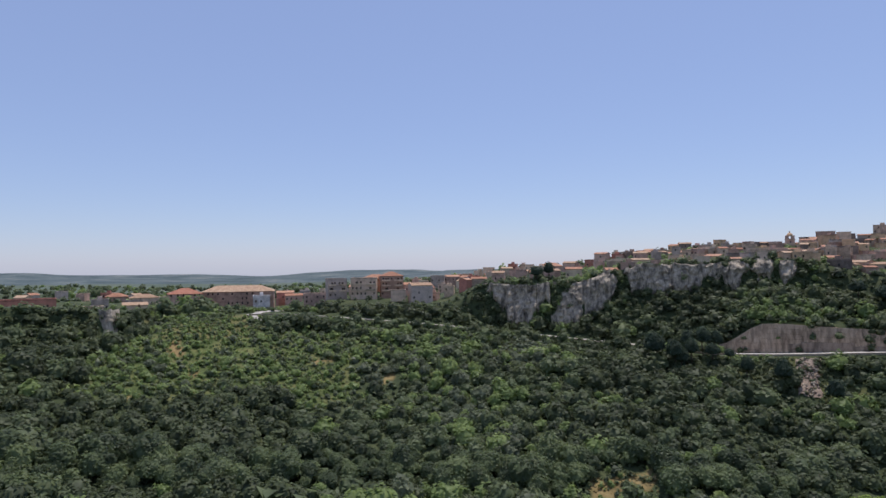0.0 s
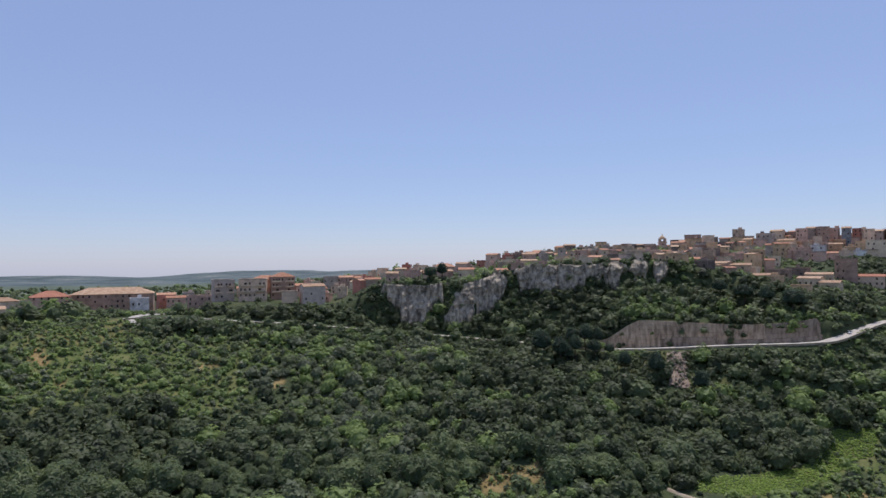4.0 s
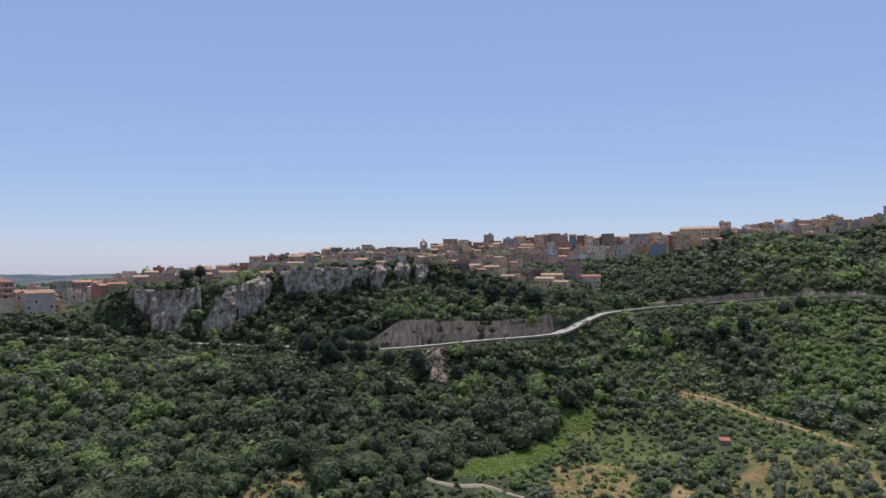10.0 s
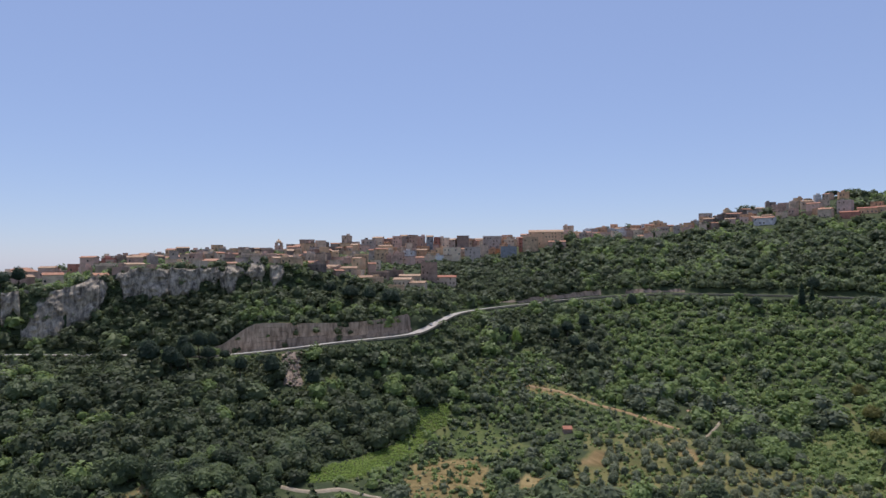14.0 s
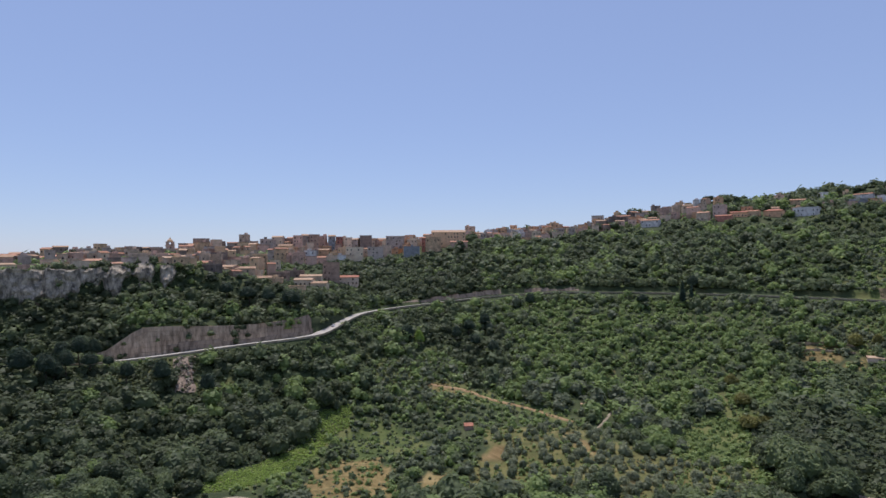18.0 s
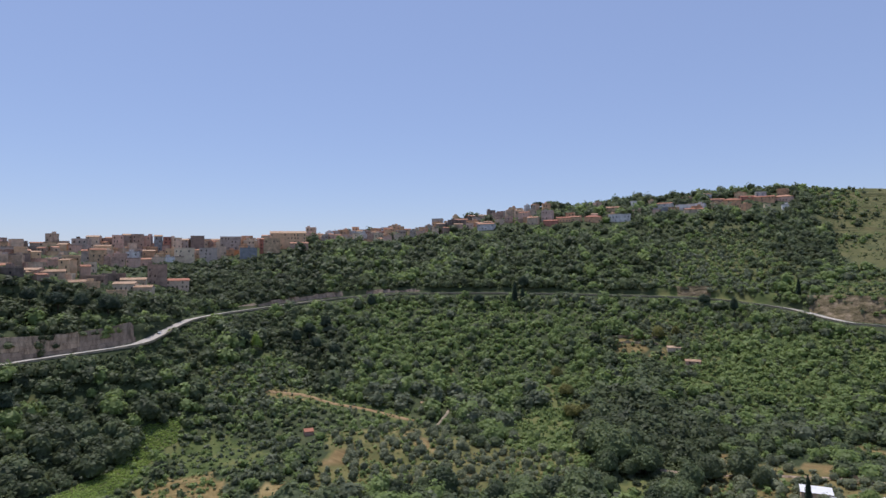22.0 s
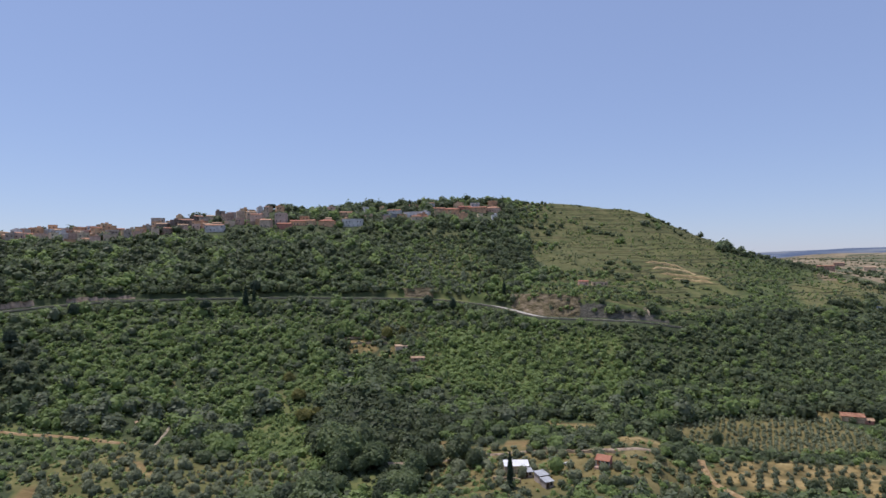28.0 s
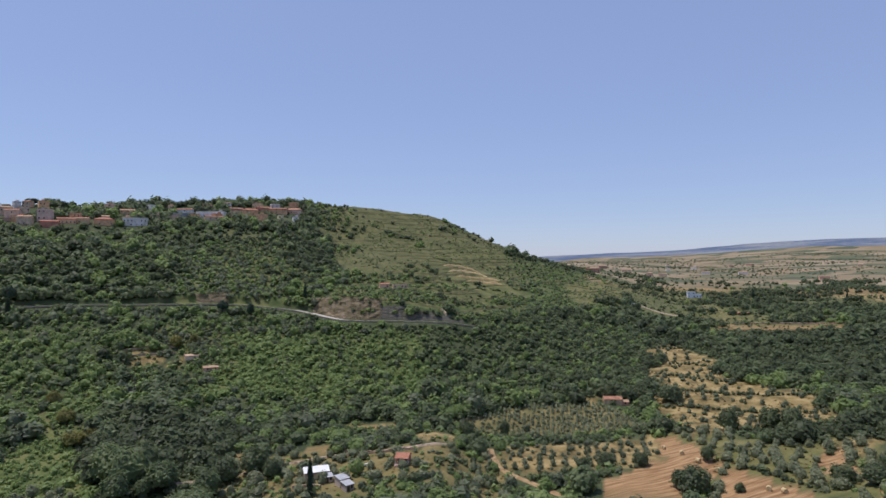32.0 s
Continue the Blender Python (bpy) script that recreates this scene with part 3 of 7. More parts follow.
ZONES.append(("dark", ((35.3, 409), (37.3, 456), (41.9, 436), (43.7, 413), (41.1, 378), (35.3, 370))))
ZONES.append(("dark", ((38.4, 514), (44.7, 638), (56.1, 616), (56.1, 478), (48.2, 464), (44.3, 468))))
ZONES.append(("scrubby", ((99.7, 530), (104.8, 569), (115.1, 628), (119.7, 657), (119.1, 551), (109.9, 486), (104.8, 476), (100.2, 485))))

ZONE_KINDS = {"light": (0.63, 0.56), "dark": (0.14, 0.95), "grey": (0.92, 0.75), "tall": (0.12, 1.18), "mid": (0.42, 1.1), "greyscrub": (0.78, 0.5), "fresh": (0.60, 0.75), "hill": (0.40, 0.95), "fine": (0.42, 0.66), "mixed": (0.62, 0.62), "scrubby": (0.5, 0.44)}


def zone_of(b, d):
    """The tone and the tree size of the stretch of wood at each place; nan where none is named."""
    x, y = d * np.sin(np.radians(b)), d * np.cos(np.radians(b))
    bb = b + np.degrees((lattice(x / 14 + 8, y / 14) - 0.5) * 16 / d)
    dd = d + (lattice(x / 14 + 3, y / 14 + 9) - 0.5) * 18
    t, size = np.full(b.shape, np.nan), np.ones(b.shape)
    for kind, corners in ZONES:
        here = in_polygon(bb, dd, corners)
        t, size = np.where(here, ZONE_KINDS[kind][0], t), np.where(here, ZONE_KINDS[kind][1], size)
    return t, size


SPUR = ((98.0, 486), (100.5, 566), (108, 604), (113.5, 690), (119.5, 790), (123, 770), (121, 618), (115.5, 524), (109.9, 478), (104.8, 474))
COVER = {"dry": (0.9, 0, 0), "terrace": (0.75, 0.2, 0.6), "dryfield": (1, 0, 0), "orchard": (0.5, 0.0, 0.3), "yard": (0.4, 0.18, 0.6), "grove": (0.3, 0, 0.8), "bare": (0.5, 0.45, 0.2),
         "stubble": (0, 1, 0), "meadow": (0, 0, 0.9), "lush": (0, 0, 0.75), "hillgrass": (0.2, 0, 0.40), "scrub": (0.16, 0, 0.45), "slope": (0.3, 0, 0.6)}


def cover(b, d):
    """How dry, how bare and how meadow-like the ground is, from 0 to 1 each."""
    x, y = d * np.sin(np.radians(b)), d * np.cos(np.radians(b))
    wob = lattice(x / 7, y / 7) - 0.5 + (lattice(x / 22, y / 22) - 0.5) * 1.6
    wob2 = lattice(x / 8 + 31, y / 8) - 0.5 + (lattice(x / 25 + 17, y / 25) - 0.5) * 1.6
    bb, dd = b + wob * 900 / np.maximum(d, 200) * 0.5, d + wob2 * 6
    out = np.zeros(b.shape + (4,))
    out[..., 3] = 1
    for kind, corners in PATCHES:
        hit = in_polygon(bb, dd, corners)
        for k in range(3):
            out[..., k] = np.where(hit, COVER[kind][k], out[..., k])
    _, low = zone_of(b, d)
    out[..., 2] = np.maximum(out[..., 2], np.where(low < 0.6, 0.75, 0))
    plain = np.clip((d - 820) / 260, 0, 1) * (b > 122) * (b < 200)
    out[..., 2] = np.maximum(out[..., 2], np.where((b > 119) & (b < 200) & (d > 560), 0.6 * lattice(x / 40 + 5, y / 40), 0))
    u, v = x * 0.8 + y * 0.6 + wob * 14, y * 0.8 - x * 0.6 + wob2 * 14
    plot = hashed(np.floor(u / 85), np.floor(v / 55))
    fields = (lattice(x / 120 + 3, y / 90) * 0.55 + lattice(x / 45, y / 45) * 0.45) > 0.40
    out[..., 0] = np.maximum(out[..., 0], plain * np.where(fields, 0.3 + plot * 0.55, plot * 0.6))
    out[..., 1] = np.maximum(out[..., 1], plain * np.where(hashed(np.floor(u / 85) + 7, np.floor(v / 55)) > 0.62, 0.6, 0.04))
    return out


def ground_material():
    m = material("ground_cover", [(0.028, 0.040, 0.018), (0.052, 0.068, 0.026), (0.10, 0.105, 0.045)], 0.08, 0.95, 12, 0.5)
    nt = m.node_tree
    n, link = nt.nodes, nt.links.new
    b = n["Principled BSDF"]
    colour = b.inputs["Base Color"].links[0].from_socket
    att = n.new("ShaderNodeVertexColor")
    att.layer_name = "cover"
    parts = n.new("ShaderNodeSeparateColor")
    link(att.outputs["Color"], parts.inputs[0])
    geo = n.new("ShaderNodeNewGeometry")

    def blotches(scale, stops):
        t = n.new("ShaderNodeTexNoise")
        t.inputs["Scale"].default_value, t.inputs["Detail"].default_value = scale, 10
        furrow = n.new("ShaderNodeMapping")          # ploughed and mown ground runs in streaks
        furrow.inputs["Rotation"].default_value = (0, 0, 0.9)
        furrow.inputs["Scale"].default_value = (2.2, 0.25, 1) if scale == 0.3 else (1, 1, 1)
        link(geo.outputs["Position"], furrow.inputs["Vector"])
        link(furrow.outputs[0], t.inputs["Vector"])
        r = n.new("ShaderNodeValToRGB")
        while len(r.color_ramp.elements) < len(stops):
            r.color_ramp.elements.new(0.5)
        for k, c in enumerate(stops):
            r.color_ramp.elements[k].position = 0.36 + 0.28 * k / (len(stops) - 1)
            r.color_ramp.elements[k].color = rgb(c)
        link(t.outputs[0], r.inputs[0])
        return r.outputs[0]

    for key, stops, scale in (("Blue", [(0.055, 0.08, 0.02), (0.10, 0.125, 0.034), (0.16, 0.16, 0.055)], 0.10),
                              ("Red", [(0.13, 0.10, 0.038), (0.25, 0.18, 0.07), (0.35, 0.26, 0.115)], 0.12),
                              ("Green", [(0.21, 0.115, 0.05), (0.30, 0.175, 0.078), (0.39, 0.245, 0.12)], 0.3)):
        mix = n.new("ShaderNodeMix")
        mix.data_type = "RGBA"
        link(parts.outputs[key], mix.inputs["Factor"])
        link(colour, mix.inputs["A"])
        link(blotches(scale, stops), mix.inputs["B"])
        colour = mix.outputs["Result"]
    link(colour, b.inputs["Base Color"])
    return m


GROUND = ground_material()
FAR_LAND = material("far_country", [(0.06, 0.085, 0.055), (0.09, 0.115, 0.075), (0.14, 0.15, 0.10)], 0.006, 0.95, 9, 0)


def field_material():
    """A patchwork of far fields: each plot its own mix of straw, fallow and green."""
    m = material("far_fields", [(0.07, 0.085, 0.045), (0.15, 0.13, 0.075), (0.24, 0.18, 0.11)], 0.012, 0.95, 8, 0)
    n, link = m.node_tree.nodes, m.node_tree.links.new
    geo = n.new("ShaderNodeNewGeometry")
    cells = n.new("ShaderNodeTexVoronoi")
    cells.inputs["Scale"].default_value = 0.012
    turn = n.new("ShaderNodeMapping")
    turn.inputs["Rotation"].default_value = (0, 0, 0.6)
    turn.inputs["Scale"].default_value = (1, 0.6, 0)
    link(geo.outputs["Position"], turn.inputs["Vector"])
    link(turn.outputs[0], cells.inputs["Vector"])
    pick = n.new("ShaderNodeSeparateColor")
    link(cells.outputs["Color"], pick.inputs[0])
    ramp = n.new("ShaderNodeValToRGB")
    e = ramp.color_ramp.elements
    for k, c in enumerate(((0.05, 0.075, 0.035), (0.11, 0.12, 0.055), (0.24, 0.175, 0.095), (0.17, 0.11, 0.075), (0.32, 0.245, 0.15))):
        if k > 1:
            e.new(0.5)
        e[k].position = 0.1 + 0.2 * k
        e[k].color = rgb(c)
    link(pick.outputs[0], ramp.inputs[0])
    b = n["Principled BSDF"]
    mix = n.new("ShaderNodeMix")
    mix.data_type = "RGBA"
    mix.inputs["Factor"].default_value = 0.75
    link(b.inputs["Base Color"].links[0].from_socket, mix.inputs["A"])
    link(ramp.outputs[0], mix.inputs["B"])
    link(mix.outputs["Result"], b.inputs["Base Color"])
    return m


FAR_FIELDS = field_material()
# far hills: the bluish veil of distance haze is mixed into their base colour
HAZY_HILLS = material("hazy_hills", [(0.03, 0.045, 0.045), (0.06, 0.085, 0.085), (0.11, 0.135, 0.13), (0.22, 0.22, 0.19)], 0.005, 0.95, 9, 0)
# stronger haze blue painted in; the darkest tones also paint woods and shadow bands
HAZE_BLUE_HILLS = material("haze_blue_hills", [(0.05, 0.075, 0.135), (0.085, 0.115, 0.175), (0.19, 0.205, 0.22), (0.27, 0.265, 0.25)], 0.0028, 0.95, 9, 0)
bearings = np.concatenate([np.arange(-170, -45, 5.0), np.arange(-45, 150, 0.36), np.arange(150, 190.1, 5.0)])
bearings[-1] = 190.0
steps = [2, 4, 16, 16, 18, 2, 1, 2, 10, 3, 10, 30, 14, 18, 20, 1]
nd, nz = section(bearings)
cols, ks = [], []
for k, n_step in enumerate(steps):
    for f in np.arange(n_step) / n_step:
        cols.append((nd[:, k] * (1 - f) + nd[:, k + 1] * f, nz[:, k] * (1 - f) + nz[:, k + 1] * f))
        ks.append(k + f)
cols.append((nd[:, -1], nz[:, -1]))
ks.append(len(steps))
dist = np.stack([c[0] for c in cols], 1)
height = np.stack([c[1] for c in cols], 1)
bb = np.broadcast_to(bearings[:, None], dist.shape)
gx, gy = dist * np.sin(np.radians(bb)), dist * np.cos(np.radians(bb))
height = height + rough_ground(gx, gy, dist, np.broadcast_to(np.array(ks), dist.shape))
land = grid_mesh("ground", np.stack([gx, gy, height], -1), GROUND)
for m in (FAR_LAND, FAR_FIELDS, HAZY_HILLS, HAZE_BLUE_HILLS):
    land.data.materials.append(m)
mid_k, mid_b = np.broadcast_to(np.array(ks)[None, :-1], (len(bearings) - 1, len(ks) - 1)), np.broadcast_to(bearings[:-1, None], (len(bearings) - 1, len(ks) - 1))
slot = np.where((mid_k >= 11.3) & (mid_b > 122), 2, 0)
# the farthest rings get the hill colours that carry the painted haze
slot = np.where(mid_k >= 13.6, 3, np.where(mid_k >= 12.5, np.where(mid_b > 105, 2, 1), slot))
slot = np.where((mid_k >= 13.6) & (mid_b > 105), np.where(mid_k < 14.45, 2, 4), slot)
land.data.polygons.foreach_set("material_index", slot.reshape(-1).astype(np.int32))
attr = land.data.color_attributes.new("cover", "FLOAT_COLOR", "POINT")
attr.data.foreach_set("color", cover(bb, dist).reshape(-1).astype(np.float32))
tagged(land, "green valley and hillside with dry fields", "ground", kind="structure")

# ---- the road along the hillside ----
ROAD_FROM, ROAD_TO = -17.5, 112.0


def ribbon(name, b0, b1, step, inner, outer, up, mat, thick=0.0):
    """A strip beside the road's centre line, between two offsets in metres (away from the valley: plus)."""
    b = np.arange(b0, b1 + 1e-6, step)
    nd, nz = section(b)
    mid, z = (nd[:, 5] + nd[:, 6]) / 2, (nz[:, 5] + nz[:, 6]) / 2
    cx, cy = mid * np.sin(np.radians(b)), mid * np.cos(np.radians(b))
    tx, ty = np.gradient(cx), np.gradient(cy)
    ln = np.hypot(tx, ty)
    px, py = -ty / ln, tx / ln
    rings = [(inner, 0), (outer, 0)] if not thick else [(inner, -0.6), (inner, thick), (outer, thick), (outer, -0.6)]
    pts = np.stack([np.stack([cx + px * o, cy + py * o, z + up + h], -1) for o, h in rings], 1)
    return grid_mesh(name, pts, mat, smooth=False)


road = tagged(ribbon("road", ROAD_FROM, ROAD_TO, 0.15, -3.6, 3.6, 0.22, ASPHALT), "sunlit grey asphalt road along the hillside", "road", kind="structure")
kerb = tagged(ribbon("parapet", ROAD_FROM, ROAD_TO, 0.15, -4.2, -3.8, 0.2, TRACK, 0.5), "low pale concrete parapet along the road", "parapet", kind="structure")


# ---- rock faces and the retaining wall ----
# bare rock along the cliff line: bearing, then the lowest and highest bare share of the face
BARE_ROCK = ((3.6, 1.0, 0.4), (4.5, 0.9, 0.9), (4.8, 0.58, 1.0), (5.6, 0.52, 0.96), (5.8, 0.2, 0.9), (6.5, 0.14, 0.96), (8.0, 0.14, 0.97), (8.4, 0.5, 0.9), (8.8, 0.58, 0.9), (9.6, 0.62, 0.9), (9.8, 0.06, 0.2), (10.2, 0.04, 0.32), (11.3, 0.03, 0.62), (12.0, 0.0, 0.94), (13.0, 0.0, 0.96), (14.0, 0.06, 0.91),
             (15.2, 0.28, 0.72), (15.8, 0.9, 0.4), (16.4, 0.85, 0.86), (16.7, 0.18, 0.92), (17.9, 0.15, 0.98), (19.1, 0.1, 0.96), (19.7, 0.05, 0.94), (20.3, 0.28, 0.93), (21.4, 0.1, 0.92), (22.0, 0.22, 0.93), (22.5, 0.52, 0.9), (24.1, 0.6, 0.88), (24.4, 0.0, 0.78), (25.2, 0.0, 0.72), (25.6, 0.5, 0.6), (26.2, 0.95, 0.4),
             (26.7, 0.45, 0.8), (27.6, 0.4, 0.86), (28.1, 0.95, 0.5), (28.6, 0.12, 1.0), (29.2, 0.5, 1.0), (29.7, 1.0, 0.4), (30.8, 1.0, 0.4))
ROCK_B = np.array([r[0] for r in BARE_ROCK])


def bare_share(b):
    return np.interp(b, ROCK_B, [r[1] for r in BARE_ROCK]), np.interp(b, ROCK_B, [r[2] for r in BARE_ROCK])


def rock_face(name, b0, b1, seed, label, bulge=3.0, everywhere=False):
    """A weathered cliff with ledges, clefts and overhangs; where plants cover it, it lies under the soil."""
    b = np.arange(b0, b1, 0.09)
    nd, nz = section(b)
    rows = 40
    s = np.linspace(0, 1, rows)[None, :]
    d = nd[:, 9][:, None] * (1 - s) + nd[:, 10][:, None] * s
    z = (nz[:, 9] - 3.0)[:, None] * (1 - s) + (nz[:, 10] + 1.2)[:, None] * s
    along = (b * 6.6)[:, None]
    cleft = np.abs(lattice(along / 5 + seed, z / 30) - 0.5) * 2
    cleft = np.minimum(1, cleft * 2.2) * 0.55 + np.minimum(1, np.abs(lattice(along / 13 + seed, z / 50 + 3) - 0.5) * 5) * 0.7
    ledge = lattice(along / 8 + seed, z / 4.5) * 0.75 + lattice(along / 2.2, z / 2.2 + seed) * 0.55 + lattice(along / 0.9, z / 1.1 + seed) * 0.35
    out = (cleft * 1.0 - 1.0 + ledge * 0.9) * bulge
    if not everywhere:
        lo, hi = bare_share(b)
        rag = (lattice(along / 4 + 2, s * 4) - 0.5) * 0.35 + (lattice(along / 1.4, s * 9 + 5) - 0.5) * 0.16
        inside_rock = np.minimum(s + rag - lo[:, None], hi[:, None] + 0.12 - s + rag * 0.3)
        out = out + np.clip(inside_rock * 16, -5, 1.2)
    else:
        out = out + np.minimum(1.2, np.minimum(b - b0, b1 - b)[:, None] * 6 - 2)
    d = d - out
    z = z + s**3 * ((lattice(along / 9 + seed, along * 0) - 0.5) * 3.5 + (lattice(along / 1.7, along * 0 + 4) - 0.5) * 1.4)
    pts = np.stack([d * np.sin(np.radians(b))[:, None], d * np.cos(np.radians(b))[:, None], z], -1)
    return tagged(grid_mesh(name, pts, ROCK, smooth=False), label, "cliff", kind="structure")


rock_face("cliff_west", 3.6, 8.5, 2, "pale grey limestone cliff with dark clefts", 3.0)
rock_face("cliff_middle", 8.5, 15.0, 7, "slanting pale limestone cliff beside the road", 3.0)
rock_face("cliff_east", 15.0, 30.8, 11, "long weathered limestone cliff under the town", 2.6)
rock_face("cliff_small", -28.9, -27.3, 4, "small grey limestone cliff between trees", 1.2, True)

def road_bank(name, b0, b1, mat, seed, bulge, label, lift=0.6):
    """A cut face or low wall on the hill side of the road."""
    b = np.arange(b0, b1, 0.12)
    nd, nz = section(b)
    rows = 14
    s = np.linspace(0, 1, rows)[None, :]
    fade = np.minimum(1, np.minimum(b - b0, b1 - b) / 0.6)[:, None]
    d = (nd[:, 7] - 0.4)[:, None] * (1 - s) + (nd[:, 8] + 0.5)[:, None] * s
    z = (nz[:, 7] - 1.0)[:, None] * (1 - s) + (nz[:, 8] + lift)[:, None] * s
    along = (b * 8.4)[:, None]
    out = (lattice(along / 5 + seed, z / 2.2) * 0.6 + lattice(along / 1.6, z / 0.9 + seed) * 0.4) * bulge * fade - (1 - fade) * 1.5 + 0.3
    d = d - out
    pts = np.stack([d * np.sin(np.radians(b))[:, None], d * np.cos(np.radians(b))[:, None], z], -1)
    return tagged(grid_mesh(name, pts, mat, smooth=False), label, "bank", kind="structure")


LAYERED = material("layered_rock", [(0.075, 0.065, 0.03), (0.14, 0.11, 0.055), (0.23, 0.175, 0.105), (0.34, 0.26, 0.18)], 0.2, 0.9, 7, 0.7, detail=8, stretch=2.5)
road_bank("road_wall", 46.5, 58.5, CONCRETE, 3, 0.25, "low grey concrete wall above the road", 0.1)
road_bank("road_wall_upper", 59.5, 65.5, CONCRETE, 5, 0.25, "long low grey concrete wall above the road", 0.0)
road_bank("earth_bank", 87.2, 90.6, LAYERED, 6, 1.5, "bare brown earth bank above the road")
GREY_STRATA = material("grey_strata", [(0.055, 0.05, 0.038), (0.085, 0.078, 0.058), (0.125, 0.115, 0.09), (0.20, 0.175, 0.14)], 0.3, 0.9, 7, 0.7, detail=8, stretch=2.5)
road_bank("rock_cutting", 97.0, 103.9, LAYERED, 8, 1.8, "layered brown rock cutting beside the road")
road_bank("grey_rock_cutting", 102.6, 111.5, GREY_STRATA, 18, 1.2, "dark grey layered rock cutting beside the road", -0.6)

wall_root = tagged(new("retaining_wall"), "tall stained concrete retaining wall beside the road", "retaining wall", kind="structure")


def box(x0, x1, y0, y1, z0, z1):
    v = [(x, y, z) for z in (z0, z1) for x, y in ((x0, y0), (x1, y0), (x1, y1), (x0, y1))]
    f = [(3, 2, 1, 0), (4, 5, 6, 7), (0, 1, 5, 4), (1, 2, 6, 5), (2, 3, 7, 6), (3, 0, 4, 7)]
    return v, f


def merged(*parts):
    verts, faces = [], []
    for v, f in parts:
        n = len(verts)
        verts += list(v)
        faces += [tuple(i + n for i in p) for p in f]
    return verts, faces


def wall_panels():
    """Leaning panels, each about five metres wide, in courses; the top follows the slope."""
    b = 22.5
    rng = random.Random(5)
    while b < 41.3:
        step = 0.9
        nd, nz = section([b, b + step])
        p = []
        for i, bi in enumerate((b, b + step)):
            r = radians(bi)
            lowd, topd = nd[i, 7] - 0.7, nd[i, 8] - 0.5
            low, top = nz[i, 7] - 0.6, max(nz[i, 8] + 0.3, nz[i, 7] + 0.6)
            top += float(np.interp(bi, [36.5, 39.0, 40.8], [0.0, 0.6, 2.6]))
            if bi > 41.3:
                top = low + 1.5
            p.append((r, lowd, topd, low, top))
        course = max(1, round((p[0][4] - p[0][3]) / 2.6))
        for c in range(course):
            f0, f1 = c / course, (c + 1) / course
            proud = 0.12 * rng.random() + (0.35 if f1 < 0.45 and b > 28 else 0)
            v = []
            for thick in (0, 0.6):
                for (r, ld, td, lo, to), g in ((p[0], 0.0), (p[1], 0.0)):
                    for f in (f0, f1 - 0.006):
                        d = ld + (td - ld) * f - proud + thick
                        v.append((d * math.sin(r), d * math.cos(r), lo + (to - lo) * f))
            gap = 0.0012
            for q in (0, 1, 4, 5):
                a, o = Vector(v[q]), Vector(v[q + 2])
                v[q], v[q + 2] = tuple(a.lerp(o, gap)), tuple(o.lerp(a, gap))
            faces = [(0, 2, 3, 1), (4, 5, 7, 6), (0, 1, 5, 4), (2, 6, 7, 3), (1, 3, 7, 5), (0, 4, 6, 2)]
            mesh_object("panel", v, faces, CONCRETE if (f1 < 0.45 and b > 28) else STONEWORK if b < 36.8 else CONCRETE, wall_root)
        b += step


wall_panels()


# ---- trees ----
def rand_unit(rng, n):
    v = rng.normal(size=(n, 3))
    return v / np.linalg.norm(v, axis=1)[:, None]


ICO_V = np.array([(0, 0, 1)] + [(0.894 * math.cos(a * 1.2566), 0.894 * math.sin(a * 1.2566), 0.447) for a in range(5)]
                 + [(0.894 * math.cos((a + 0.5) * 1.2566), 0.894 * math.sin((a + 0.5) * 1.2566), -0.447) for a in range(5)] + [(0, 0, -1)])
ICO_F = np.array([(0, 1 + a, 1 + (a + 1) % 5) for a in range(5)] + [(1 + a, 6 + a, 1 + (a + 1) % 5) for a in range(5)]
                 + [(1 + (a + 1) % 5, 6 + a, 6 + (a + 1) % 5) for a in range(5)] + [(11, 6 + (a + 1) % 5, 6 + a) for a in range(5)])


OCTA_V = np.array([(1, 0, 0), (0, 1, 0), (-1, 0, 0), (0, -1, 0), (0, 0, 1), (0, 0, -1)], float)
OCTA_F = np.array([(k, (k + 1) % 4, 4) for k in range(4)] + [((k + 1) % 4, k, 5) for k in range(4)])


def ball(level):
    """A sphere of triangles, from an icosahedron split level times."""
    v, f = ICO_V / np.linalg.norm(ICO_V, axis=1)[:, None], ICO_F
    for _ in range(level):
        a, b, c = v[f[:, 0]], v[f[:, 1]], v[f[:, 2]]
        mids = np.concatenate([a + b, b + c, c + a])
        mids /= np.linalg.norm(mids, axis=1)[:, None]
        n, m = len(v), len(f)
        i = np.arange(m)
        ab, bc, ca = n + i, n + m + i, n + 2 * m + i
        v = np.concatenate([v, mids])
        f = np.concatenate([np.stack(t, 1) for t in ((f[:, 0], ab, ca), (f[:, 1], bc, ab), (f[:, 2], ca, bc), (ab, bc, ca))])
    return v, f


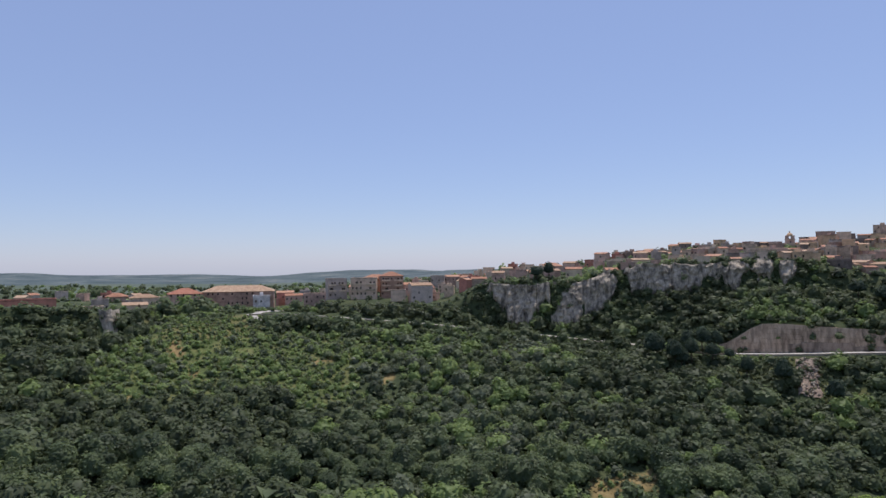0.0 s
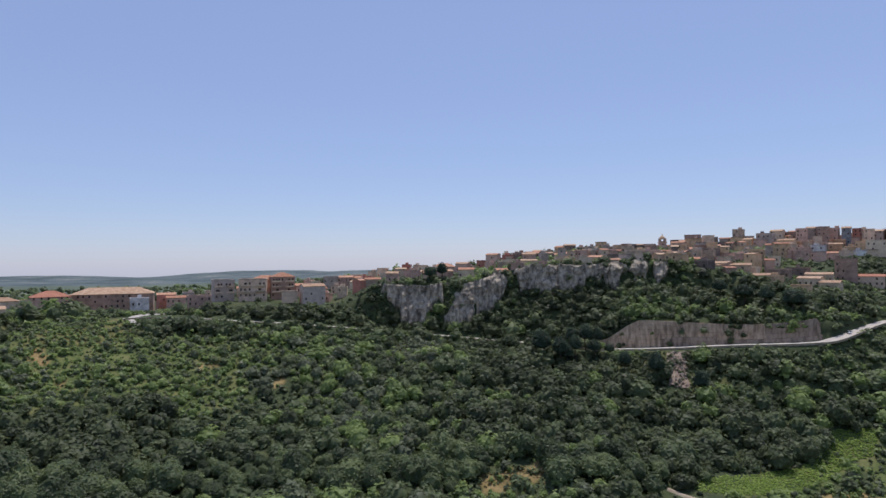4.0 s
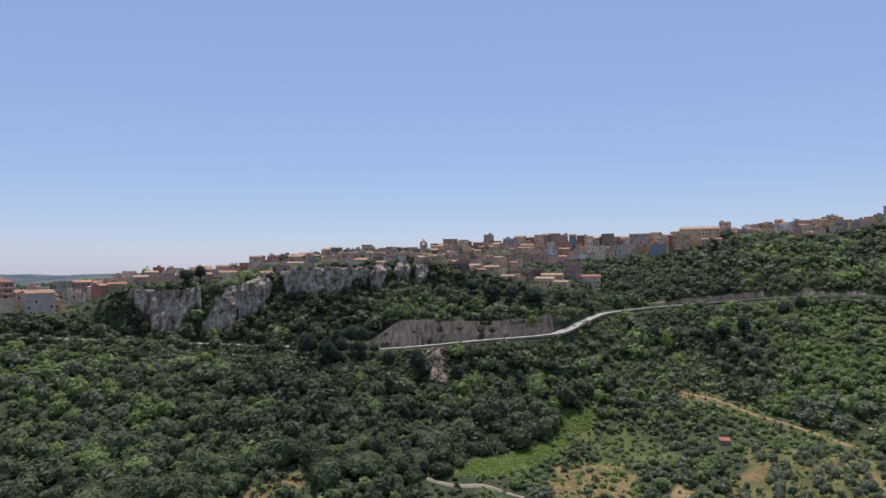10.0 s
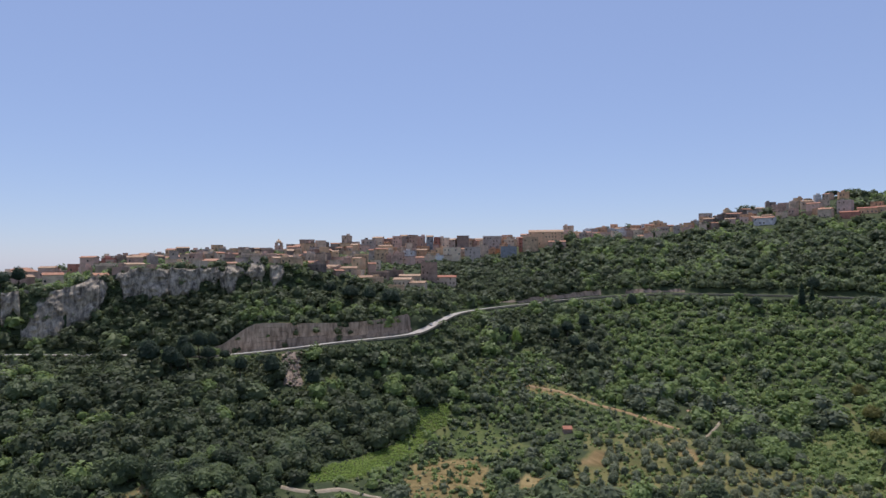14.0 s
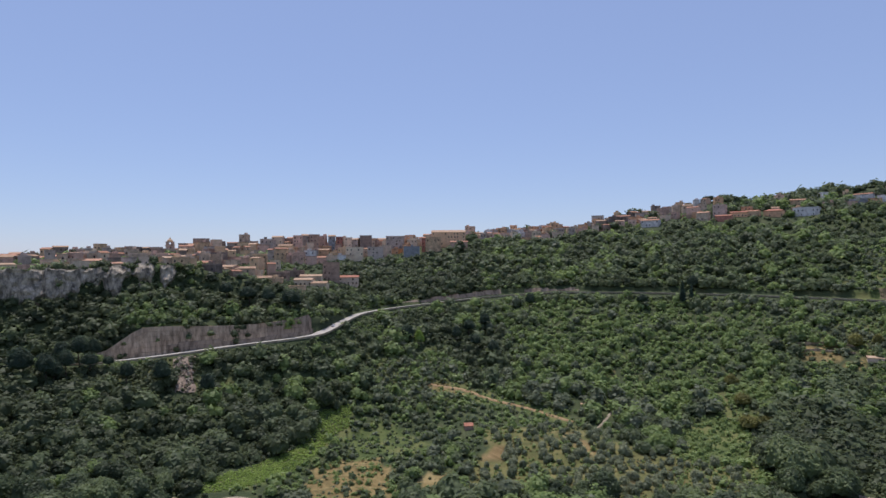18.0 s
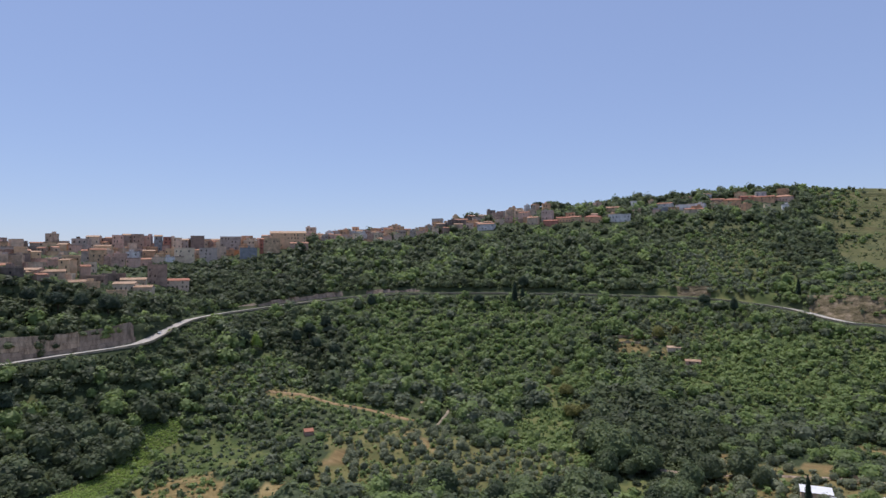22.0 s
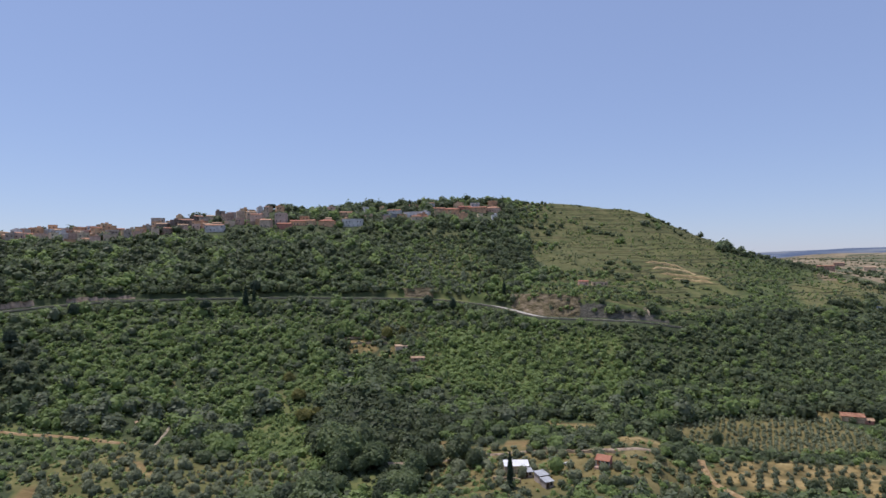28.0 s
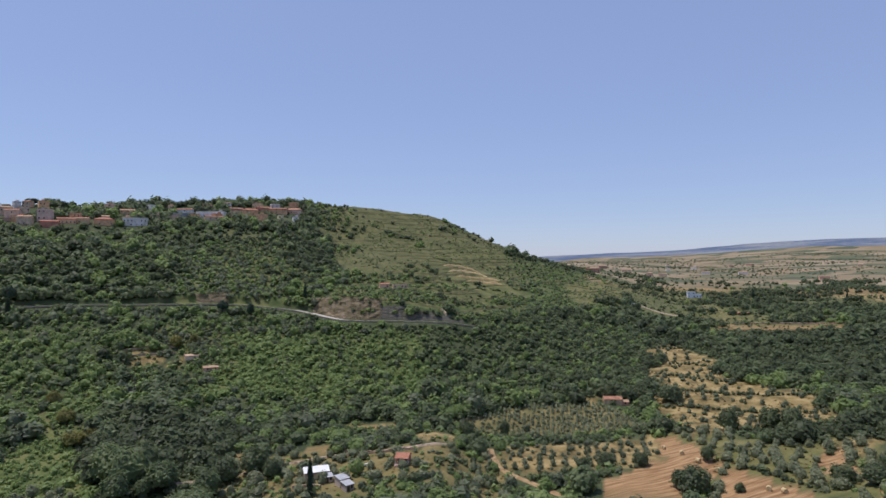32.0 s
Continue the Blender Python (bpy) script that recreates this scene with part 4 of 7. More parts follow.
def crown(seed, bumps, tufts, size, level=1, low=0.3, flat=1.0, lift=0.0):
    """A leafy dome one metre wide and high: boughs swell out of a dark core, and tufts of leaves stand out all over them."""
    rng = np.random.default_rng(seed)
    way = rand_unit(rng, bumps)
    way[:, 2] = np.abs(way[:, 2]) * 0.9 - 0.1
    way /= np.linalg.norm(way, axis=1)[:, None]
    amount, wide = 0.07 + 0.12 * rng.random(bumps), 0.05 + 0.12 * rng.random(bumps)
    squash = 0.86 + 0.28 * rng.random(2)

    def swell(u):
        near = np.exp((u @ way.T - 1) / wide)
        return (0.345 + (near * amount).max(1) + 0.25 * (near * amount).mean(1))[:, None]

    def shaped(u, r):
        p = u * r * np.array([squash[0], squash[1], 1])
        z = np.where(p[:, 2] > 0, p[:, 2] * 1.42 * flat, p[:, 2] * 0.62)
        return np.stack([p[:, 0], p[:, 1], z + low + lift], -1)

    cv, cf = ball(level) if level >= 0 else (OCTA_V, OCTA_F)
    core = shaped(cv, swell(cv) * (0.80 + 0.08 * rng.random((len(cv), 1))))
    u = rand_unit(rng, tufts)
    u[:, 2] = np.where(u[:, 2] < -0.3, -u[:, 2], u[:, 2])
    p = shaped(u, swell(u) * (0.84 + 0.22 * rng.random((tufts, 1)) ** 1.5))
    nrm = u * np.array([1, 1, 0.8]) + np.array([0, 0, 0.5]) + rng.normal(size=(tufts, 3)) * 0.42
    nrm /= np.linalg.norm(nrm, axis=1)[:, None]
    t = np.cross(nrm, rand_unit(rng, tufts))
    t /= np.linalg.norm(t, axis=1)[:, None] + 1e-6
    w = np.cross(nrm, t)
    s = size * (0.55 + 0.9 * rng.random((tufts, 1)))
    q = np.stack([p - t * s - w * s * 0.4, p + t * s * 0.9 - w * s * 0.6, p + w * s + nrm * s * 0.2], 1)
    return np.concatenate([core, q.reshape(-1, 3)]), np.concatenate([cf, np.arange(3 * tufts).reshape(-1, 3) + len(core)])


def tri_mesh(name, v, f, mat):
    me = bpy.data.meshes.new(name)
    me.vertices.add(len(v))
    me.vertices.foreach_set("co", v.reshape(-1).astype(np.float32))
    me.loops.add(f.size)
    me.loops.foreach_set("vertex_index", f.reshape(-1).astype(np.int32))
    me.polygons.add(len(f))
    me.polygons.foreach_set("loop_start", np.arange(0, f.size, 3, dtype=np.int32))
    me.polygons.foreach_set("use_smooth", np.full(len(f), True))
    me.update(calc_edges=True)
    me.materials.append(mat)
    return me


FULL = [crown(10 + k, 11, 130, 0.07) for k in range(10)]
MIDDLE = [crown(30 + k, 8, 64, 0.09, 0) for k in range(10)]
SPARSE = [crown(50 + k, 6, 36, 0.115, 0) for k in range(8)]
BUSH = [crown(90 + k, 3, 14, 0.18, -1, 0.22) for k in range(8)]
DETAILED = [crown(70 + k, 16, 520, 0.042, 2, 0.34) for k in range(8)]


def wood(name, b, d, wide, high, templates, mat, label, seed):
    """Many trees in one sheet of foliage, standing on the ground."""
    rng = np.random.default_rng(seed)
    z = ground(b, d)
    x, y = d * np.sin(np.radians(b)), d * np.cos(np.radians(b))
    pick, turn = rng.integers(0, len(templates), len(b)), rng.random(len(b)) * 6.283
    vs, fs, n = [], [], 0
    for k, (v, f) in enumerate(templates):
        i = np.where(pick == k)[0]
        if not len(i):
            continue
        c, s = np.cos(turn[i])[:, None], np.sin(turn[i])[:, None]
        vx = (v[None, :, 0] * c - v[None, :, 1] * s) * wide[i][:, None] + x[i][:, None]
        vy = (v[None, :, 0] * s + v[None, :, 1] * c) * wide[i][:, None] + y[i][:, None]
        vz = (v[None, :, 2] - 0.12) * high[i][:, None] + z[i][:, None]
        vs.append(np.stack([vx, vy, vz], -1).reshape(-1, 3))
        fs.append((f[None] + (np.arange(len(i)) * len(v))[:, None, None] + n).reshape(-1, 3))
        n += len(i) * len(v)
    ob = new(name, tri_mesh(name, np.concatenate(vs), np.concatenate(fs), mat))
    return tagged(ob, label, "trees", kind="stuff")




# ---- houses ----
def part(name, geo, mat, parent, label=""):
    ob = mesh_object(name, geo[0], geo[1], mat, parent)
    if label:
        ob["label"] = label
    return ob


def opening_mesh(w, h, name, mat):
    v, f = box(-w / 2, w / 2, -0.06, 0.12, 0, h)
    me = bpy.data.meshes.new(name)
    me.from_pydata(v, [], f)
    me.materials.append(mat)
    return me


WINDOW = opening_mesh(0.95, 1.4, "window", PANE)
SHUT = opening_mesh(1.0, 1.5, "window", SHUTTER)
DOOR = opening_mesh(1.3, 2.2, "door", SHUTTER)


def linked(name, me, parent, x, y, z, turn=0.0):
    ob = new(name, me)
    ob.parent = parent
    ob.matrix_local = pose(x, y, z, 0, 0, turn)
    return ob


def gable(w, dep, h, rise, over=0.35, thick=0.18):
    x, y = w / 2 + over, dep / 2 + over
    v = [(-x, -y, h), (x, -y, h), (x, 0, h + rise), (-x, 0, h + rise), (-x, y, h), (x, y, h)]
    v += [(a, b, c - thick) for a, b, c in v]
    f = [(0, 1, 2, 3), (3, 2, 5, 4), (7, 6, 9, 8), (8, 9, 10, 11), (0, 6, 7, 1), (4, 5, 11, 10), (1, 7, 8, 2), (2, 8, 11, 5), (0, 3, 9, 6), (3, 4, 10, 9)]
    return v, f


def gable_ends(w, dep, h, rise):
    v = []
    for x in (-w / 2, w / 2):
        for dx in (0.0, -math.copysign(0.25, x)):
            v += [(x + dx, -dep / 2, h), (x + dx, dep / 2, h), (x + dx, 0, h + rise * 0.93)]
    f = [(0, 2, 1), (3, 4, 5), (6, 7, 8), (9, 11, 10), (0, 3, 5, 2), (1, 2, 5, 4), (6, 8, 11, 9), (7, 10, 11, 8)]
    return v, f


def hip(w, dep, h, rise, over=0.5, thick=0.2):
    x, y = w / 2 + over, dep / 2 + over
    r = max(0.2, w / 2 - dep / 2)
    v = [(-x, -y, h), (x, -y, h), (x, y, h), (-x, y, h), (-r, 0, h + rise), (r, 0, h + rise)] + [(-x, -y, h - thick), (x, -y, h - thick), (x, y, h - thick), (-x, y, h - thick)]
    f = [(0, 1, 5, 4), (1, 2, 5), (2, 3, 4, 5), (3, 0, 4), (9, 8, 7, 6), (0, 6, 7, 1), (1, 7, 8, 2), (2, 8, 9, 3), (3, 9, 6, 0)]
    return v, f


HOUSE_PLACES = []          # bearing, distance and half width, kept free of trees


def house(b, d, w, dep, h, roof="gable", wall="beige", roof_mat=None, turn=0.0, label="", windows=True, up=0.0, rng=None, name="house", cat="house", group="", floors=None, base=None, balcony=False):
    """A house on the ground with its front towards the valley."""
    rng = rng or random.Random(int(b * 100) + int(d))
    p = spot(b, d) if base is None else Vector((d * math.sin(radians(b)), d * math.cos(radians(b)), base))
    HOUSE_PLACES.append((b, d, max(5.0, w / 2 + 1)))
    root = new(name)
    root.matrix_world = pose(p.x, p.y, p.z + up, 0, 0, -b + turn)
    foot = -5.0
    geo = box(-w / 2, w / 2, -dep / 2, dep / 2, foot, h)
    rise = dep * 0.15
    mat = WALLS[wall]
    if roof == "gable":
        geo = merged(geo, gable_ends(w, dep, h, rise))
    part("wall", geo, mat, root)
    if roof == "gable":
        part("roof", gable(w, dep, h, rise), roof_mat or TILE, root)
    elif roof == "hip":
        part("roof", hip(w, dep, h, dep * 0.22), roof_mat or TILE, root)
    else:
        t = 0.25
        rim = [box(-w / 2 - 0.1, w / 2 + 0.1, -dep / 2 - 0.1, -dep / 2 + t, h, h + 0.9), box(-w / 2 - 0.1, w / 2 + 0.1, dep / 2 - t, dep / 2 + 0.1, h, h + 0.9),
               box(-w / 2 - 0.1, -w / 2 + t, -dep / 2 + t, dep / 2 - t, h, h + 0.9), box(w / 2 - t, w / 2 + 0.1, -dep / 2 + t, dep / 2 - t, h, h + 0.9)]
        part("parapet", merged(*rim), mat, root)
        part("roof", box(-w / 2 + t, w / 2 - t, -dep / 2 + t, dep / 2 - t, h + 0.004, h + 0.2), ROOF_FLAT, root)
        if rng.random() < 0.45:
            ww = 2.2 + rng.random()
            x = (rng.random() - 0.5) * (w - ww)
            part("stair_head", box(x - ww / 2, x + ww / 2, 0, 2.6, h + 0.2, h + 2.6), mat, root)
    if windows:
        n = floors or max(1, int(h / 3.1))
        cols = max(1, int(w / 3.0))
        for k in range(n):
            if balcony and k > 0:
                z = k * h / n
                for x0, x1 in ((-w * 0.46, -w * 0.08), (w * 0.08, w * 0.46)):
                    part("balcony", merged(box(x0, x1, -dep / 2 - 1.4, -dep / 2 - 0.01, z - 0.15, z + 0.03), box(x0, x1, -dep / 2 - 1.4, -dep / 2 - 1.3, z + 0.03, z + 0.95)), WALLS["cream"], root)
                    linked("door", DOOR, root, (x0 + x1) / 2, -dep / 2 - 0.02, z + 0.04)
            for c in range(cols):
                if rng.random() < 0.52:
                    continue
                x = (c + 0.5) * w / cols - w / 2 + (rng.random() - 0.5) * 0.9
                z = k * h / n + 1.0
                linked("window", WINDOW if rng.random() < 0.6 else SHUT, root, x, -dep / 2 - 0.02, z)
    return tagged(root, label or "house", cat, group)


NAMES = {"pinkish": "pinkish plastered", "beige": "beige plastered", "ochre": "ochre plastered", "grey": "grey rendered", "brown": "brown rendered", "cream": "cream plastered",
         "bright": "bright white", "white": "white plastered", "red": "red plastered", "orange": "orange plastered", "blue": "pale blue", "dark": "dark stone"}


def quarter(b0, b1, from_node, to_node, rows, seed, palette, high=(6, 10), gap=1.0, where="in the hilltop town", skip=0.1, lift=0.0, first=0):
    """Rows of houses between two nodes of the sections."""
    rng = random.Random(seed)
    for r in range(first, rows):
        b = b0 + rng.random() * 0.6
        while b < b1:
            nd, _ = section([b])
            f = (r + 0.5) / rows
            d = nd[0, from_node] * (1 - f) + nd[0, to_node] * f + rng.uniform(-6, 6)
            w, dep, h = rng.uniform(5, 11), rng.uniform(6, 9.5), rng.uniform(*high) * rng.choice([0.8, 1.0, 1.0, 1.35])
            if rng.random() > skip:
                wall = rng.choice(palette)
                roof = rng.choice(["gable", "flat", "flat"])
                kind = "tiled gable roof" if roof == "gable" else "flat parapet roof"
                house(b, d, w, dep, h, roof, wall, rng.choice([TILE, ROOF_TAN, TILE, ROOF_TAN]), rng.uniform(-42, 42),
                      "%s house with %s %s" % (NAMES[wall], kind, where), rng=rng, group="houses " + where, up=lift, name="house" if roof == "gable" else "town_house", cat="house" if roof == "gable" else "town house")
            b += math.degrees((w + gap + rng.random() * gap) / d)


def scatter(b0, b1, d0, d1, cell, seed):
    """Jittered places over a stretch of the plan."""
    rng = np.random.default_rng(seed)
    out = []
    d = d0
    while d < d1:
        n = max(1, int(radians(b1 - b0) * d / cell))
        b = b0 + (np.arange(n) + rng.random(n)) * (b1 - b0) / n
        out.append(np.stack([b, d + (rng.random(n) - 0.5) * cell * 1.1], 1))
        d += cell * 0.92
    return np.concatenate(out)


def free_of_road(b, d, gap=5.5):
    nd, _ = section(b)
    on = (d > nd[:, 5] - np.where((b > -5) & (b < 20), gap * 0.4, gap)) & (d < nd[:, 6] + 3.5) & (b > ROAD_FROM - 1) & (b < ROAD_TO)
    wall = (d > nd[:, 6] - 1) & (d < nd[:, 8] + 3.5) & (b > 21.5) & (b < 41.5)
    lo, hi = bare_share(b)
    share = (d - nd[:, 9]) / (nd[:, 10] - nd[:, 9])
    cliff = (share > lo - 0.2) & (share < hi + 0.1) & (b > 3.6) & (b < 30.8) | (d > nd[:, 9] - 7) & (d < nd[:, 10] + 2) & (b > -28.8) & (b < -27.7)
    return ~(on | wall | cliff)


SHARE = {"dry": 0.06, "terrace": 0.10, "dryfield": 0.0, "orchard": 0.0, "yard": 0.26, "grove": 0.06, "bare": 0.02, "stubble": 0.0, "meadow": 0.14, "lush": 0.02, "hillgrass": 0.26, "scrub": 1.0, "slope": 0.45}


def thin_out(b, d, rng):
    """Which trees stand, and how large they are, by the open patches of the plan."""
    stand = np.ones(len(b), bool)
    size = np.ones(len(b))
    x, y = d * np.sin(np.radians(b)), d * np.cos(np.radians(b))
    far = np.clip((d - 330) / 120, 0, 1)
    stray = (lattice(x / 18, y / 18) - 0.5) * (6 + 14 * far) + (lattice(x / 50 + 6, y / 50) - 0.5) * (4 + 50 * far)
    clump = lattice(x / 26 + 1, y / 26) * 0.6 + lattice(x / 9, y / 9 + 2) * 0.4
    b, d = b + np.degrees(stray / d) * 0.6, d + (lattice(x / 18 + 40, y / 18) - 0.5) * (3 + 12 * far)
    for kind, corners in PATCHES:
        here = in_polygon(b, d, corners)
        lot = rng.random(len(b))
        if kind == "hillgrass":
            stand &= ~here | (clump > 0.62 + 0.25 * lot - 0.34 * np.clip((102.5 - b) / 5, 0, 1))
        else:
            stand &= ~here | (lot < SHARE[kind])
        size = np.where(here, 0.62 if kind in ("scrub", "hillgrass") else 0.45, size)
        if kind not in ("scrub", "grove", "hillgrass"):
            below = in_polygon(b, d + 6, corners) | in_polygon(b, d + 12, corners)
            lower = in_polygon(b, d + 18, corners) | in_polygon(b, d + 25, corners)
            size = np.where(below & ~here, np.minimum(size, 0.36), np.where(lower & ~here, np.minimum(size, 0.6), size))
    for hb, hd, r in HOUSE_PLACES:
        dx = d * np.radians(b - hb)
        deep = min(r, 8)
        stand &= (np.abs(dx) > r) | (d > hd + deep) | (d < hd - deep - 4)
        size = np.where((np.abs(dx) < r) & (d < hd) & (d > hd - deep - 22), np.minimum(size, 0.55 if hd < 560 else 0.36), size)
    return stand, size


SHRUBS = {"scrub": 0.95, "slope": 0.75, "meadow": 0.22, "grove": 0.16, "yard": 0.55, "terrace": 0.42, "dry": 0.12, "hillgrass": 0.3, "lush": 0.03}


def shrubs(b, d, rng):
    """Low bushes that fill the open patches and the verge of the road."""
    lot = rng.random(len(b))
    nd, _ = section(b)
    stand = (d > nd[:, 5] - 13) & (d < nd[:, 5] - 4) & (b > ROAD_FROM) & (b < ROAD_TO) & (lot < 0.75) | (lot < 0.12)
    for kind, corners in PATCHES:
        here = in_polygon(b, d, corners)
        stand = np.where(here, lot < SHRUBS.get(kind, 0), stand)
    for hb, hd, r in HOUSE_PLACES:
        stand &= (np.abs(d * np.radians(b - hb)) > r) | (np.abs(d - hd) > r)
    return stand


def tone(b, d):
    x, y = d * np.sin(np.radians(b)), d * np.cos(np.radians(b))
    return lattice(x / 30 + 3, y / 30) * 0.5 + lattice(x / 6.5, y / 6.5 + 4) * 0.5


def plant_woods():
    count = 0
    for n, (b0, b1, d0, d1, cell, lod) in enumerate(((-42, 148, 224, 345, 5.7, 0), (-42, 148, 345, 525, 5.5, 1), (36, 120, 525, 860, 6.3, 2), (116, 150, 525, 1250, 8.5, 2), (-45, 36, 404, 620, 10, 2), (112, 150, 1250, 3400, 17, 3), (-45, 20, 620, 1500, 24, 2), (3, 31, 366, 412, 3.8, 1), (-42, 148, 222, 520, 3.1, 3), (14, 78, 398, 770, 5.6, 3), (-180, 180, 40, 224, 12, 3), (20.5, 47, 345, 425, 5.2, 1), (21.5, 44, 345, 425, 2.4, 2), (96, 122, 500, 900, 3.4, 3), (-36, 128, 225, 450, 2.0, 3), (-42, 47, 355, 440, 1.5, 3), (-36, 146, 236, 640, 2.6, 3), (117, 147, 600, 960, 5.2, 3), (-38, 146, 228, 640, 4.3, 3))):
        rng = np.random.default_rng(40 + n)
        b, d = scatter(b0, b1, d0, d1, cell, 20 + n).T
        x, y = d * np.sin(np.radians(b)), d * np.cos(np.radians(b))
        thick = lattice(x / 38, y / 38) * 0.6 + lattice(x / 15 + 7, y / 15) * 0.4
        nd, nz = section(b)
        stand, size = thin_out(b, d, rng)
        keep = free_of_road(b, d) & stand & (thick > 0.1)
        if n == 1:
            keep &= (d < nd[:, 10] - 1) | (b > 40)
            keep &= (d < nd[:, 11] + 40) | (b < 38.5) | (b > 62)
        if n == 2:
            town = (d > np.where(b > 38.5, nd[:, 11] + 0.38 * (nd[:, 12] - nd[:, 11]), nd[:, 11] - 6)) & (b < 62) | (d > nd[:, 11] + 25) & (b >= 62) & (b < 96)
            keep &= (~town | (thick > np.where(b > 76, 0.36, 0.66))) & (d < nd[:, 12] + 6)
        if n == 4:
            keep &= (d < nd[:, 10] + np.where(b > 14.5, 2, 20)) & (b > 3) & (thick > 0.3) | (d < nd[:, 10] + 10) & ((b < -25) | (b > -13) & (b < 3)) | (thick > 0.82)
            size = np.where((b > 14) & (d > nd[:, 10]), size * 0.5, size * 0.75)
        if n in (3, 5):
            line = np.abs(lattice(x / 75 + 2, y / 55) - 0.5)
            stands = lattice(x / 130, y / 100 + 3) * 0.6 + lattice(x / 40, y / 40) * 0.4
            keep &= (line < np.where(d < 1250, 0.05, 0.03)) | (stands > np.where(d < 700, 0.24, np.where(d < 1000, 0.5, 0.6))) | (rng.random(len(b)) < 0.02)
        if n == 7:
            keep &= (thick > 0.2)
            size = np.where(d < nd[:, 9] - 4, 0.55, 0.62)
            keep |= (rng.random(len(b)) < 0.10)
        if n == 8:
            keep = free_of_road(b, d, 4.5) & shrubs(b, d, rng)
            size = np.full(len(b), 0.34) + 0.14 * rng.random(len(b))
        if n == 9:
            keep = thick > 0.1
            for hb, hd, r in HOUSE_PLACES:
                keep &= (np.abs(d * np.radians(b - hb)) > r) | (np.abs(d - hd) > 7)
            keep &= (d > nd[:, 10] + 0.5) & ((d < nd[:, 12]) | (b > 70)) & (thick > np.where((b > 24) & (b < 50), 0.22, 0.46))
            size = 0.35 + 0.25 * rng.random(len(b))
        if n == 11:
            keep = (d > nd[:, 8] + 2.5) & (d < np.where(b < 31, nd[:, 9] + 1, nd[:, 10] - 3)) & stand
            size = np.full(len(b), 0.8)
        if n == 13:
            clump = lattice(x / 30 + 5, y / 22) * 0.55 + lattice(x / 9, y / 9) * 0.45
            keep = np.zeros(len(b), bool)
            for kind, corners in PATCHES:
                if kind == "hillgrass":
                    keep |= in_polygon(b, d, corners)
            keep &= clump > np.where(rng.random(len(b)) < 0.3, 0.38, 0.52)
            size = 0.10 + 0.38 * clump * rng.random(len(b))
        if n == 15:
            share = (d - nd[:, 9]) / (nd[:, 10] - nd[:, 9])
            lo, hi = bare_share(b)
            lot = rng.random(len(b))
            keep = (b > 30.6) & (share > -0.6) & (d < np.minimum(nd[:, 10] + 14, nd[:, 11])) & (d > nd[:, 8] + 4) & (lot < 0.16)
            keep |= (b > 3.6) & (b < 30.8) & (share > -0.1) & (share < 1.1) & ((share < lo - 0.06) | (share > hi + 0.06) | (lot < np.where(b > 23.5, 0.4, 0.06)))
            keep |= (b < -13.5) & (share > -0.8) & (share < 1.5) & (lot < 0.5) & ~((b > -29.2) & (b < -27.0) & (share > -0.3) & (lot > 0.3))
            keep |= (b >= -13.5) & (b < 3.8) & (d > nd[:, 6] + 4) & (d < nd[:, 10] + 6) & (lot < 0.22)
            for hb, hd, r in HOUSE_PLACES:
                keep &= (np.abs(d * np.radians(b - hb)) > r) | (np.abs(d - hd) > 6)
            size = np.where((b > 3.6) & (b < 30.6), 0.26, 0.4) + 0.22 * rng.random(len(b))
        if n == 17:
            keep = (rng.random(len(b)) < 0.25 + 0.4 * thick) & (b > 119)
            size = 0.2 + 0.28 * rng.random(len(b))
            for hb, hd, r in HOUSE_PLACES:
                keep &= (np.abs(d * np.radians(b - hb)) > r) | (np.abs(d - hd) > 9)
        if n == 16:
            keep = np.zeros(len(b), bool)
            for kind, corners in PATCHES:
                keep = np.where(in_polygon(b, d, corners), kind in ("dry", "dryfield", "terrace", "yard", "grove", "slope"), keep)
            keep &= free_of_road(b, d, 4.5) & (rng.random(len(b)) < 0.2 + 0.6 * thick)
            size = 0.1 + 0.1 * rng.random(len(b))
        if n == 18:
            keep = np.ones(len(b), bool)
            for kind, corners in PATCHES:
                keep &= ~in_polygon(b, d, corners) | (kind == "scrub")
            for hb, hd, r in HOUSE_PLACES:
                keep &= (np.abs(d * np.radians(b - hb)) > r) | (d > hd + r) | (d < hd - r - 6)
            keep &= free_of_road(b, d, 4.5) & (d < np.where(b < 36, nd[:, 5] - 4, np.where(b < 118, nd[:, 11], 640)))
            size = 0.42 + 0.22 * rng.random(len(b))
        if n == 14:
            keep = np.zeros(len(b), bool)
            for kind, corners in PATCHES:
                here = in_polygon(b, d, corners)
                keep = np.where(here, rng.random(len(b)) < {"meadow": 0.4, "slope": 0.34, "scrub": 0.9, "terrace": 0.22, "grove": 0.3}.get(kind, 0), keep)
            keep |= (zone_of(b, d)[1] < 0.6) & (rng.random(len(b)) < 0.5)
            keep |= ((d > nd[:, 5] - 16) & (d < nd[:, 5]) | (d > nd[:, 6] + 3.6) & (d < nd[:, 8] + 9) & (b > 41.5)) & (b > ROAD_FROM) & (b < 113)
            keep &= (rng.random(len(b)) < 0.85) & free_of_road(b, d, 1.5)
            size = np.where(d > nd[:, 5] - 16, 0.28, 0.17) + 0.17 * rng.random(len(b))
